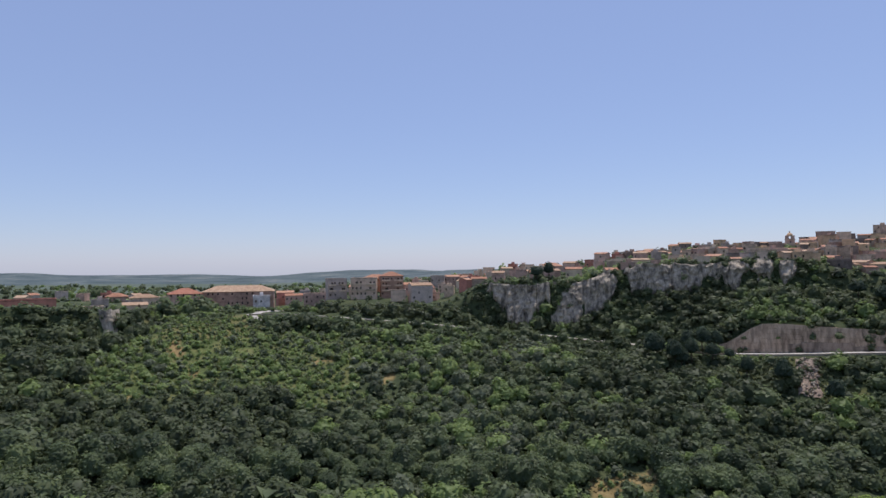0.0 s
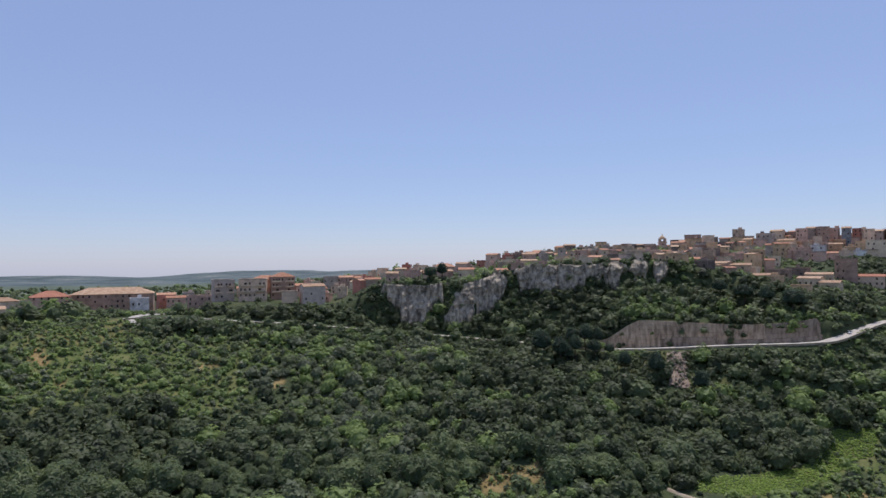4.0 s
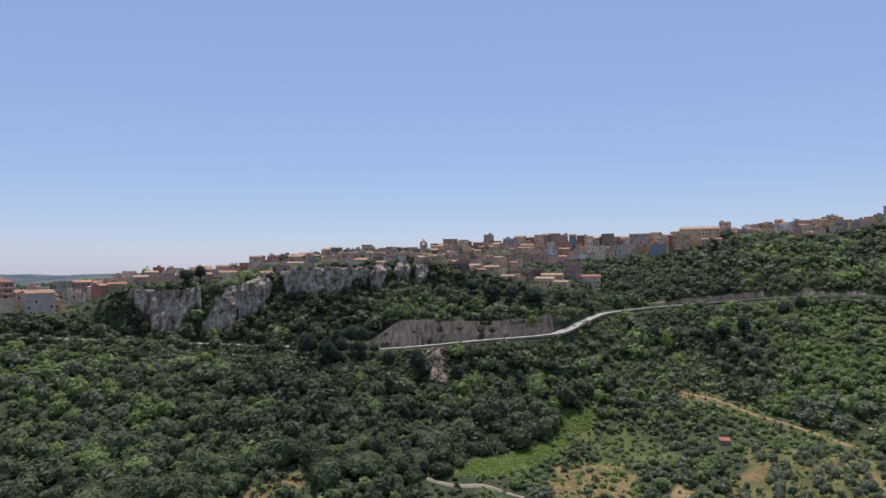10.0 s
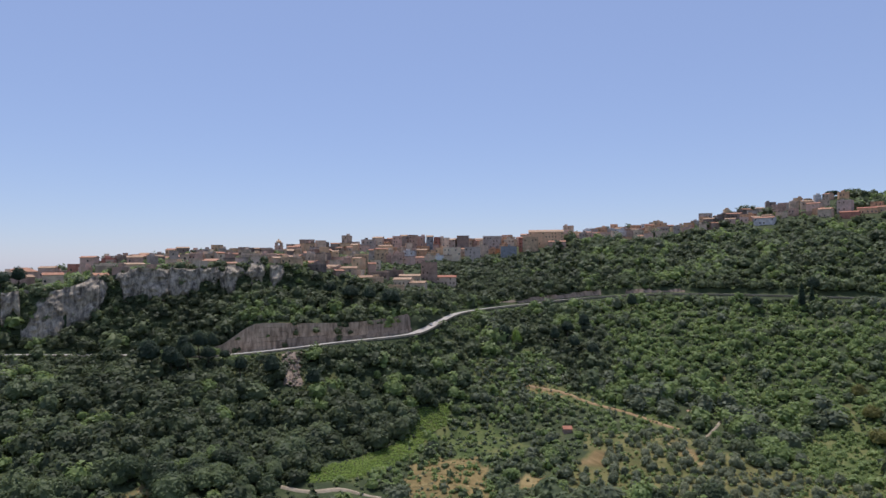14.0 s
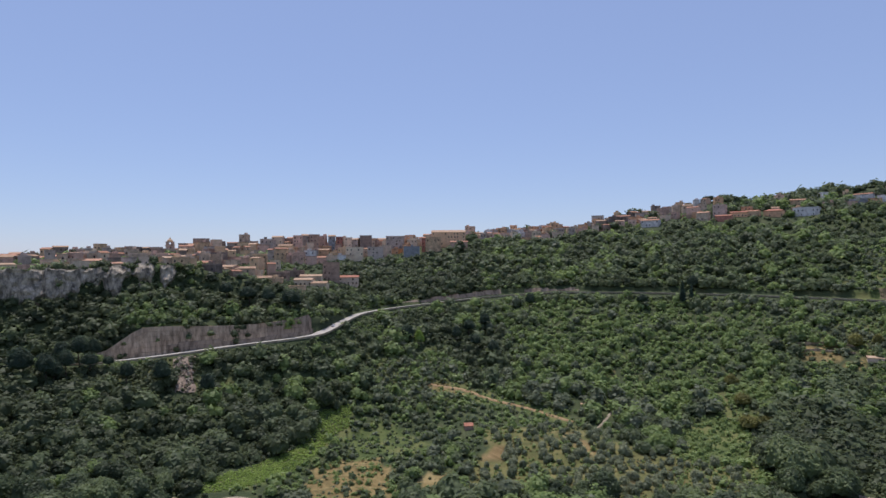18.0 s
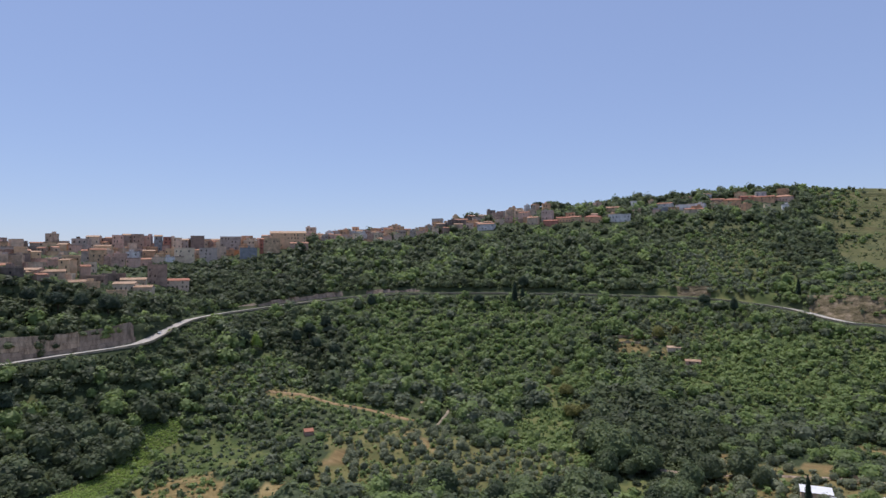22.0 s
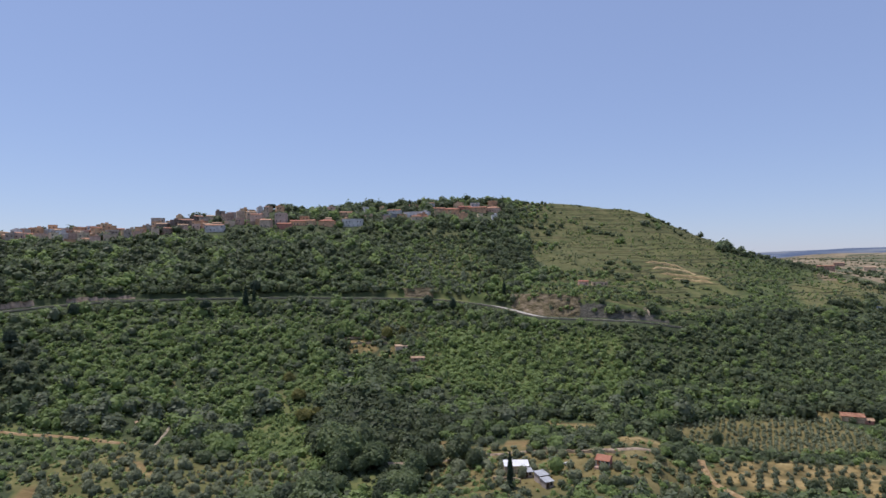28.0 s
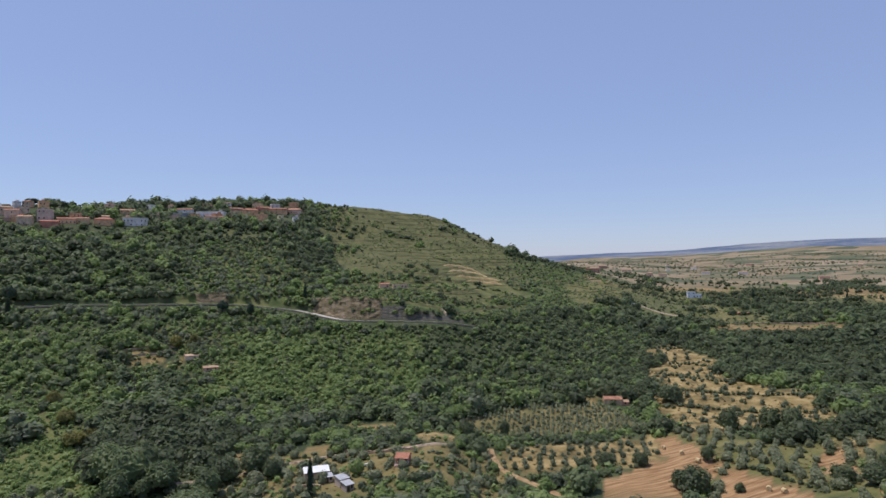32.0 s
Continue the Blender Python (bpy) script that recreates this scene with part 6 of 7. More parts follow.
def church_tower(b, d, base, w, h):
    p = spot(b, d)
    root = new("church_tower")
    root.matrix_world = pose(p.x, p.y, base, 0, 0, -b + 10)
    mat = WALLS["pinkish"]
    part("shaft", box(-w / 2, w / 2, -w / 2, w / 2, -8, h * 0.6), mat, root)
    part("cornice", box(-w * 0.57, w * 0.57, -w * 0.57, w * 0.57, h * 0.6, h * 0.64), WALLS["beige"], root)
    part("belfry", merged(*[box(x - w * 0.14, x + w * 0.14, y - w * 0.14, y + w * 0.14, h * 0.64, h * 0.86) for x in (-w * 0.34, w * 0.34) for y in (-w * 0.34, w * 0.34)], box(-w * 0.2, w * 0.2, -w * 0.2, w * 0.2, h * 0.64, h * 0.7)), mat, root)
    part("upper_cornice", box(-w * 0.5, w * 0.5, -w * 0.5, w * 0.5, h * 0.86, h * 0.9), WALLS["beige"], root)
    v, f = [], []
    n = 12
    for k, (r, z) in enumerate(((0.40, 0.9), (0.36, 0.98), (0.26, 1.05), (0.10, 1.10), (0.05, 1.2))):
        v += [(r * w * math.cos(a * 6.2832 / n), r * w * math.sin(a * 6.2832 / n), z * h) for a in range(n)]
    for k in range(4):
        f += [(k * n + a, k * n + (a + 1) % n, (k + 1) * n + (a + 1) % n, (k + 1) * n + a) for a in range(n)]
    f.append(tuple(range(4 * n, 5 * n)))
    part("cupola", (v, f), WALLS["ochre"], root, "small ochre cupola with a lantern")
    for k in range(2):
        linked("window", WINDOW, root, 0, -w / 2 - 0.02, h * (0.15 + 0.25 * k))
    tagged(root, "pinkish church bell tower with small cupola above the roofs", "church tower")


church_tower(29.07, 622, 103.5, 6.6, 13.0)


# ---- low things in the valley ----
def track(name, points, width, mat, label, up=0.35):
    """A worn way over the ground through points given as bearing and distance."""
    pts = [Vector((d * math.sin(radians(b)), d * math.cos(radians(b)), 0)) for b, d in points]
    line = []
    for k in range(len(pts) - 1):
        p0, p1, p2, p3 = pts[max(0, k - 1)], pts[k], pts[k + 1], pts[min(len(pts) - 1, k + 2)]
        n = max(3, int((p2 - p1).length / 2.0))
        for i in range(n):
            s = i / n
            line.append(0.5 * ((2 * p1) + (p2 - p0) * s + (2 * p0 - 5 * p1 + 4 * p2 - p3) * s * s + (3 * p1 - p0 - 3 * p2 + p3) * s**3))
    line.append(pts[-1])
    for q in line[::4]:
        HOUSE_PLACES.append((math.degrees(math.atan2(q.x, q.y)), math.hypot(q.x, q.y), 3.2))
    xy = np.array([(p.x, p.y) for p in line])
    t = np.gradient(xy, axis=0)
    t /= np.linalg.norm(t, axis=1)[:, None] + 1e-9
    side = np.stack([-t[:, 1], t[:, 0]], 1)
    wob = (lattice(np.arange(len(xy)) / 4.0, np.full(len(xy), len(name) * 1.7)) * 0.5 + 0.75)[:, None]
    cols = []
    for o in (-0.5, -0.2, 0.2, 0.5):
        q = xy + side * width * o * wob
        b, d = np.degrees(np.arctan2(q[:, 0], q[:, 1])), np.hypot(q[:, 0], q[:, 1])
        z = ground(b, d) + up - (0.9 if abs(o) == 0.5 else 0)
        cols.append(np.concatenate([q, z[:, None]], 1))
    return tagged(grid_mesh(name, np.stack(cols, 1), mat), label, "track", kind="structure")


track("farm_road", [(86, 283), (89.5, 284), (95.6, 290), (101.6, 287), (106.7, 279), (110, 288)], 2.3, CONCRETE, "narrow grey farm road along the hamlet", 0.5)
track("dirt_track", [(113.3, 303), (114.1, 279), (117.4, 260), (120.4, 245)], 5.0, EARTH, "ochre dirt track between orchards")
track("garden_track", [(29.2, 247), (31.7, 244), (34.8, 247), (38, 243)], 2.3, TRACK, "pale gravel track below the green field", 0.6)
track("olive_track", [(51, 365), (54.4, 362), (57, 352), (60.3, 346), (64.3, 336)], 3.4, EARTH, "ochre dirt track through the olive groves", 0.5)
track("slope_track", [(66, 325), (66.6, 335), (67.3, 345), (67.6, 352)], 1.8, TRACK, "pale track climbing through the trees", 0.5)
track("forecourt", [(-20.46, 438), (-19.17, 432), (-17.78, 425)], 13.0, WALLS["pinkish"], "pinkish paved forecourt before the school", 0.4)
track("loop_road", [(-14.05, 421), (-15.64, 419), (-16.60, 412), (-16.84, 404), (-16.27, 398), (-15.41, 392)], 6.0, ASPHALT, "pale curved side road at the plateau edge", 0.5)
track("villa_drive", [(126.3, 726), (127.6, 722), (129.9, 716)], 2.6, TRACK, "pale driveway below the white villa", 1.0)


def rubble_slope(b, d0, d1):
    """Loose stones below the road, each a broken block, and the scar that they lie in."""
    rng = random.Random(9)
    root = tagged(new("rubble_slope"), "pale rubble scar below the road", "rubble", kind="structure")
    r, c = 22, 12
    bs = np.linspace(b - 1.0, b + 0.7, c)
    ds = np.linspace(d0, d1, r)
    B, Dd = np.meshgrid(bs, ds)
    wob = lattice(B * 3, Dd / 6) - 0.5
    z = ground(B.ravel(), Dd.ravel()).reshape(B.shape) + 0.7 + wob * 1.2
    z[:, 0] -= 1.5
    z[:, -1] -= 1.5
    B = B + wob * 0.5
    ob = grid_mesh("scar", np.stack([Dd * np.sin(np.radians(B)), Dd * np.cos(np.radians(B)), z], -1), SCAR)
    ob.parent = root
    stones = []
    for k in range(4):
        v = ICO_V * np.array([[0.7 + 0.6 * rng.random()] for _ in range(12)])
        me = bpy.data.meshes.new("stone")
        me.from_pydata([tuple(p) for p in v], [], [tuple(int(i) for i in f) for f in ICO_F])
        me.materials.append(SCAR if k % 2 else ROCK)
        stones.append(me)
    for k in range(110):
        bb, dd = b + rng.uniform(-0.75, 0.6), rng.uniform(d0, d1)
        p = spot(bb, dd, 0.9)
        s = rng.uniform(0.3, 1.0)
        ob = new("stone", stones[k % 4])
        ob.parent = root
        ob.matrix_world = pose(p.x, p.y, p.z, rng.uniform(0, 360), rng.uniform(0, 360), 0) @ Matrix.Diagonal((s, s, s * 0.8, 1))


rubble_slope(30.3, 327, 349)

# round bales on the stubble
bale_parts = []
n = 18
for y, r in ((-0.65, 0.68), (-0.6, 0.75), (0.0, 0.77), (0.6, 0.75), (0.65, 0.68)):
    bale_parts += [(r * math.cos(a * 6.2832 / n), y, 0.75 + r * math.sin(a * 6.2832 / n)) for a in range(n)]
bale_faces = [(k * n + a, (k + 1) * n + a, (k + 1) * n + (a + 1) % n, k * n + (a + 1) % n) for k in range(4) for a in range(n)] + [tuple(range(n)), tuple(range(5 * n - 1, 4 * n - 1, -1))]
bale = mesh_object("hay_bale", bale_parts, bale_faces, STRAW)
tagged(bale, "round straw bale lying on the brown stubble field", "hay bale", "hay bales on the stubble")
BALES = [(128.35, 314, 20), (129.8, 299, 60), (131.08, 289, 110), (132.64, 282, 10), (136.35, 264, 40), (137.47, 262, 80)]
for k, (b, d, turn) in enumerate(BALES):
    p = spot(b, d, 0.0)
    m = pose(p.x, p.y, p.z - 0.05, 0, 0, turn) @ Matrix.Diagonal((1.15, 1.15, 1.15, 1))
    if k == 0:
        bale.matrix_world = m
    else:
        copy_thing(bale, m)


# ---- vehicles ----
def wheel_geo(r, w, n=14):
    v = [(r * q * math.cos(a * 6.2832 / n), y, r * q * math.sin(a * 6.2832 / n)) for y, q in ((-w / 2, 0.9), (-w / 2 + 0.03, 1), (w / 2 - 0.03, 1), (w / 2, 0.9)) for a in range(n)]
    f = [(k * n + a, k * n + (a + 1) % n, (k + 1) * n + (a + 1) % n, (k + 1) * n + a) for k in range(3) for a in range(n)] + [tuple(range(n)), tuple(range(4 * n - 1, 3 * n - 1, -1))]
    return v, f


TYRE, RIM = mesh_of("tyre", wheel_geo(0.32, 0.2), RUBBER), mesh_of("rim", wheel_geo(0.2, 0.215), METAL)


def loft(outlines):
    v, f = [], []
    m = len(outlines[0])
    for o in outlines:
        v += o
    for k in range(len(outlines) - 1):
        f += [(k * m + a, k * m + (a + 1) % m, (k + 1) * m + (a + 1) % m, (k + 1) * m + a) for a in range(m)]
    f += [tuple(range(m - 1, -1, -1)), tuple(range((len(outlines) - 1) * m, len(outlines) * m))]
    return v, f


def car(x, y, z, turn, mat, label):
    root = new("car")
    root.matrix_world = pose(x, y, z, 0, 0, turn)
    low = [(-2.1, 0.35), (2.1, 0.35), (2.15, 0.6), (2.05, 0.82), (1.0, 0.95), (-1.9, 0.98), (-2.15, 0.8)]
    part("body", loft([[(px, s * 0.86, pz) for px, pz in low] if abs(s) == 1 else [(px, s, pz) for px, pz in low] for s in (-1, 1)]), mat, root)
    cab = [(-1.75, 0.96), (0.95, 0.95), (0.25, 1.42), (-1.25, 1.45)]
    part("cabin", loft([[(px, s * 0.78, pz) if pz < 1 else (px, s * 0.62, pz) for px, pz in cab] for s in (-1, 1)]), PANE, root, "dark glazed cabin")
    part("roof", box(-1.25, 0.25, -0.63, 0.63, 1.43, 1.48), mat, root)
    for wx in (-1.3, 1.3):
        for wy in (-0.8, 0.8):
            w = linked("wheel", TYRE, root, wx, wy, 0.32)
            linked("rim", RIM, w, 0, 0, 0)
    for wy in (-0.6, 0.6):
        part("headlight", box(2.08, 2.16, wy - 0.15, wy + 0.15, 0.6, 0.75), WHITE, root)
    return tagged(root, label, "car")


def road_place(b, side):
    nd, nz = section([b])
    d = (nd[0, 5] + nd[0, 6]) / 2 + side
    return d * math.sin(radians(b)), d * math.cos(radians(b)), (nz[0, 5] + nz[0, 6]) / 2 + 0.22


CAR_GREY = material("grey_car_paint", [(0.20, 0.20, 0.21), (0.24, 0.24, 0.25)], 2, 0.3, 5, 0, metal=0.4, spec=0.5)
CAR_BLUE = material("dark_car_paint", [(0.03, 0.04, 0.07), (0.04, 0.05, 0.09)], 2, 0.3, 5, 0, spec=0.5)
CAR_WHITE = material("white_car_paint", [(0.7, 0.7, 0.7), (0.76, 0.76, 0.76)], 2, 0.3, 5, 0, spec=0.5)
x, y, z = road_place(42.6, 1.5)
car(x, y, z, 60, CAR_WHITE, "white hatchback on the road at the bend")
p = spot(102.26, 270, 0.1)
car(p.x, p.y, p.z, 40, CAR_WHITE, "white car parked in the hamlet yard")
for k, (b, d) in enumerate(((-24.2, 430), (-23.6, 428), (-23.1, 432), (-22.5, 428), (-21.9, 429), (-21.4, 432), (-20.8, 428), (-20.2, 431))):
    p = spot(b, d, 0.1)
    car(p.x, p.y, p.z, 90 + k * 11, (CAR_WHITE, CAR_GREY, CAR_BLUE)[k % 3], ("white", "grey", "dark blue")[k % 3] + " car parked before the school")


# ---- the hamlet ----
def shed(b, d, w, dep, h, turn, roof_mat, wall, label, tilt=0.5):
    """A shed with a sheet roof that falls to the front."""
    p = spot(b, d)
    root = new("shed")
    root.matrix_world = pose(p.x, p.y, p.z, 0, 0, -b + turn)
    part("wall", box(-w / 2, w / 2, -dep / 2, dep / 2, -2, h), WALLS[wall], root)
    x, y, t = w / 2 + 0.3, dep / 2 + 0.4, 0.08
    v = [(-x, -y, h), (x, -y, h), (x, y, h + tilt), (-x, y, h + tilt)]
    v += [(a, c, e + t) for a, c, e in v]
    part("roof", (v, [(3, 2, 1, 0), (4, 5, 6, 7), (0, 1, 5, 4), (1, 2, 6, 5), (2, 3, 7, 6), (3, 0, 4, 7)]), roof_mat, root)
    linked("door", DOOR, root, -w * 0.2, -dep / 2 - 0.02, 0)
    linked("window", WINDOW, root, w * 0.22, -dep / 2 - 0.02, 1.0)
    return tagged(root, label, "shed")


shed(97.6, 267, 10.0, 5.0, 3.0, 6, WHITE, "beige", "long beige shed with white sheet roof behind a cypress", 0.9)
shed(98.6, 261, 3.6, 3.5, 2.3, 12, METAL, "grey", "small grey lean-to with sheet roof", 0.5)
shed(99.85, 256, 4.2, 4.0, 3.0, 32, METAL, "grey", "grey shed with zinc sheet roof", 0.7)
shed(100.35, 251, 3.6, 3.6, 2.6, 32, METAL, "grey", "lower grey shed with zinc sheet roof", 0.6)


def red_house(b, d):
    p = spot(b, d)
    root = new("house")
    root.matrix_world = pose(p.x, p.y, p.z, 0, 0, -b - 14)
    part("wall", merged(box(-2.6, 2.6, -1.6, 3.0, -3, 3.0), gable_ends(5.2, 4.6, 3.0, 1.2)), WALLS["red"], root)
    part("roof", gable(5.2, 6.6, 3.0, 1.5, 0.4), ROOF_RED, root, "bright red tiled roof")
    part("terrace", box(-3.2, 3.2, -3.6, -1.61, -3, -0.1), WALLS["pinkish"], root)
    for x in (-2.7, -0.9, 0.9, 2.7):
        part("post", box(x - 0.12, x + 0.12, -3.1, -2.86, -0.1, 2.95), WHITE, root)
    part("railing", merged(box(-3.1, 3.1, -3.5, -3.44, 0.85, 0.95), *[box(-3.1 + k * 0.5, -3.04 + k * 0.5, -3.5, -3.44, -0.1, 0.85) for k in range(13)]), WHITE, root)
    linked("door", DOOR, root, 0.2, -1.62, 0)
    linked("window", WINDOW, root, -1.5, -1.62, 1.0)
    linked("window", WINDOW, root, 1.7, -1.62, 1.0)
    tagged(root, "small red house with red tiled roof and porch", "house")


red_house(105.37, 265)


def field_wall(points, h, label, mat=None, name="garden_wall"):
    """A dry stone wall that follows the ground."""
    root = tagged(new(name), label, "wall", kind="structure")
    if mat is PALE_BANK and points[0][1] > 500:
        HOUSE_PLACES.extend((b, d - 4, 9) for b, d in points)
    for k in range(len(points) - 1):
        (b0, d0), (b1, d1) = points[k], points[k + 1]
        p0, p1 = spot(b0, d0), spot(b1, d1)
        n = max(1, int((p1 - p0).length / 2.4))
        for i in range(n):
            s0, s1 = i / n, (i + 1) / n - 0.004
            q0, q1 = spot(b0 + (b1 - b0) * s0, d0 + (d1 - d0) * s0), spot(b0 + (b1 - b0) * s1, d0 + (d1 - d0) * s1)
            side = (q1 - q0).cross(Vector((0, 0, 1))).normalized() * 0.25
            hh = h * (0.85 + 0.3 * hashed(k * 7.0 + i, d0))
            v = [tuple(q + side * s + Vector((0, 0, z))) for q in (q0, q1) for s in (-1, 1) for z in (-0.8, hh)]
            mesh_object("stone_course", v, [(0, 1, 3, 2), (4, 6, 7, 5), (0, 4, 5, 1), (2, 3, 7, 6), (1, 5, 7, 3), (0, 2, 6, 4)], mat or STONEWORK, root)
    return root


field_wall([(95.5, 259), (97.2, 257), (98, 255)], 1.2, "pale stone wall before the sheds")
field_wall([(100, 292), (103, 283), (106.5, 275)], 1.2, "low stone wall along the farm road")
HOUSE_PLACES.extend(((125.9, 716, 10), (127.2, 716, 12), (128.8, 712, 10)))
field_wall([(125.6, 716), (126.5, 724)], 2.0, "white garden wall below the villa", WALLS["bright"])
for k, (b0, b1, d0, d1) in enumerate(((81.8, 86, 436, 438), (82, 86, 444, 446), (132, 141, 640, 640), (134, 142, 672, 676))):
    field_wall([(b0, d0), (b0 * 0.6 + b1 * 0.4, d0 * 0.6 + d1 * 0.4 + 2), (b1, d1)], 1.4, "low dry stone terrace wall", STONEWORK if k != 2 else EARTH, "terrace_wall")


field_wall([(108.9, 482), (109.4, 476)], 2.4, "pale concrete buttress beside the road", WALLS["cream"], "buttress")

# farms scattered over the far plain
for k in range(14):
    b, d = 125 + 19 * hashed(k, 11.0), 1350 + 1500 * hashed(k, 12.0) ** 1.4
    wall = ("cream", "white", "pinkish")[k % 3]
    house(b, d, 12 + 10 * hashed(k, 13.0), 9, 5 + 3 * hashed(k, 14.0), "gable", wall, ROOF_TAN, 60 * hashed(k, 15.0) - 30, "%s farmhouse far out on the plain" % NAMES[wall], windows=False)

# terraces on the bare hill: banks that run level
def terrace_bank(level, b0, b1, near=0):
    bs = np.arange(b0, b1, 0.35)
    pts = []
    for b in bs:
        nd, nz = section([b])
        d = np.arange(near or nd[0, 9], nd[0, 12], 1.0)
        z = ground(np.full(len(d), b), d)
        i = np.where(z >= level + 7 * (lattice(np.array([b / 3.0]), np.array([level]))[0] - 0.5))[0]
        if len(i):
            dd = d[i[0]]
            pts.append([(dd * math.sin(radians(b)), dd * math.cos(radians(b)), z[i[0]])])
    if len(pts) < 4:
        return
    p = np.array(pts)[:, 0, :]
    away = p[:, :2] / np.linalg.norm(p[:, :2], axis=1)[:, None]
    ridge = (lattice(np.arange(len(p)) / 3.0, np.full(len(p), level)) * 0.9 + 0.2)
    rows = [np.concatenate([p[:, :2] + away * o, (p[:, 2] + h * ridge)[:, None]], 1) for o, h in ((-1.6, -1.0), (-0.5, 1.2), (0.8, 1.25), (2.8, 0.0))]
    ob = grid_mesh("terrace_bank", np.stack(rows, 1), TERRACE)
    tagged(ob, "level grassy terrace bank with stones across the hillside", "terrace", kind="structure")


TERRACE = material("terrace_bank", [(0.05, 0.06, 0.022), (0.10, 0.10, 0.04), (0.23, 0.19, 0.09)], 0.12, 0.95, 9, 0.6)
for k in range(32):
    b0 = 97.5 + 9.0 * hashed(k, 1.0)
    terrace_bank(72 + k * 3.05, b0, min(117.5, b0 + 5 + 11 * hashed(k, 2.0)))
for k in range(5):
    terrace_bank(56 + k * 4.0, 119.0, 125.5)
for k in range(14):
    b0 = 101 + 8 * hashed(k, 21.0)
    terrace_bank(52 + k * 2.6, b0, min(122, b0 + 6 + 8 * hashed(k, 22.0)), 486)

GOLDEN = material("golden_grass_bank", [(0.17, 0.125, 0.05), (0.29, 0.22, 0.09), (0.40, 0.31, 0.14)], 0.6, 0.95, 6, 0.8)


# curved pale steps dug into the lower hillside
def step_bank(points, h, deep=1.0, mat=PALE_BANK):
    """A sloping bank of dry earth that follows the hillside."""
    b = np.concatenate([np.linspace(points[k][0], points[k + 1][0], 12, endpoint=k == len(points) - 2) for k in range(len(points) - 1)])
    d = np.interp(b, [p[0] for p in points], [p[1] for p in points]) + 1.2 * (lattice(b * 4, b * 0) - 0.5)
    z = ground(b, d)
    if mat is PALE_BANK:
        HOUSE_PLACES.extend((float(p), float(q) - 5, 9) for p, q in zip(b[::3], d[::3]))
    ends = np.minimum(1, np.minimum(np.arange(len(b)), np.arange(len(b))[::-1]) / 4.0)
    hh = h * ends * (0.7 + 0.5 * lattice(b * 2.5 + 7, b * 0))
    rows = []
    for o, f in ((-2.2, -0.4), (-1.6, 0.0), (-0.2, 0.8), (0.5, 1.0), (1.4, 0.8), (2.4, -0.3)):
        o = o * deep
        rows.append(np.stack([(d + o) * np.sin(np.radians(b)), (d + o) * np.cos(np.radians(b)), z + hh * f], -1))
    return tagged(grid_mesh("terrace_bank", np.stack(rows, 1), mat), "pale curved step of dry earth and golden grass", "terrace", kind="structure")


for points in (((109.1, 640), (110.8, 656), (112.4, 664)), ((109.6, 628), (111.2, 642), (113.3, 649)), ((110.3, 617), (112.1, 629), (114.4, 638)), ((111.2, 605), (112.8, 617), (114.6, 620))):
    step_bank(points, 2.1, 0.6)
for b0, b1, d0, d1 in ((40.4, 43.4, 252, 254), (44.0, 47.2, 255, 252), (41.2, 45.8, 264, 266), (43.0, 47.2, 274, 279), (13.3, 16, 243, 244), (16.8, 19, 246, 245)):
    step_bank(((b0, d0), (b0 * 0.5 + b1 * 0.5, d0 * 0.5 + d1 * 0.5 + 1.5), (b1, d1)), 0.7, 0.4, GOLDEN)

# ---- trees that stand alone ----
CYPRESS = [cypress_template(k) for k in range(2)]
for b, d, w, h in ((97.05, 250, 2.6, 15.5), (73.6, 487, 4.5, 20), (74.3, 489, 3.5, 17), (96.7, 503, 3.2, 12), (135.5, 900, 4, 14), (142.0, 860, 3, 12), (20.9, 338, 2.4, 13)):
    lone_tree(b, d, w, h, LEAF_PINE, "slender dark cypress tree", int(d) % 2, CYPRESS[int(d) % 2], "cypress", trunk=False)
for k, (b, d, w, h) in enumerate(((101.2, 264, 7.5, 7.5), (111.1, 321, 11, 9), (114.6, 334, 6, 9.5), (116.6, 341, 4.5, 5), (129, 405, 17, 12), (133.5, 344, 11, 13), (136.5, 345, 14, 12), (138.2, 342, 14, 13), (130.7, 258, 17, 12),
                                  (129.6, 262, 9, 8), (131.8, 292, 7, 7), (134.2, 262, 5, 4), (39.6, 302, 13, 11), (38.3, 306, 11, 9), (92.3, 283, 17, 14), (90.0, 279, 14, 12), (93.8, 275, 10, 9), (123.5, 286, 9, 7), (126.5, 285, 8, 7), (121.5, 278, 7, 6), (141.5, 268, 10, 8), (143.5, 262, 10, 8))):
    lone_tree(b, d, w, h, LEAF_OAK if k else LEAF_BRIGHT, "large dark green broadleaf tree beside the fields" if k else "round bright green tree in the hamlet yard", k)
for k, (b, d, w, h) in enumerate(((-29.5, 368, 9, 9), (-26.6, 369, 8, 8), (-28.3, 362, 6, 5), (-30.6, 366, 10, 8), (-25.6, 372, 7, 6))):
    lone_tree(b, d, w, h, LEAF_OAK, "dark broadleaf tree beside the small cliff", k)
LEAF_RUST = leaves("rusty_leaves", [(0.13, 0.125, 0.04), (0.22, 0.21, 0.065), (0.32, 0.30, 0.095)], 0.12, 0.7, 5, 0, island=0.2)
for k, (b, d, w, h) in enumerate(((78.1, 372, 11, 8), (78.7, 347, 12, 8), (77.3, 396, 9, 7), (80.0, 352, 8, 6), (86.0, 446, 9, 9), (87.4, 449, 8, 8))):
    lone_tree(b, d, w, h, LEAF_RUST, "broad tree with yellow-brown leaves among green ones", k + 1)
lone_tree(50.45, 403, 8, 11, LEAF_CROP, "yellow-green tree below the road", 3)
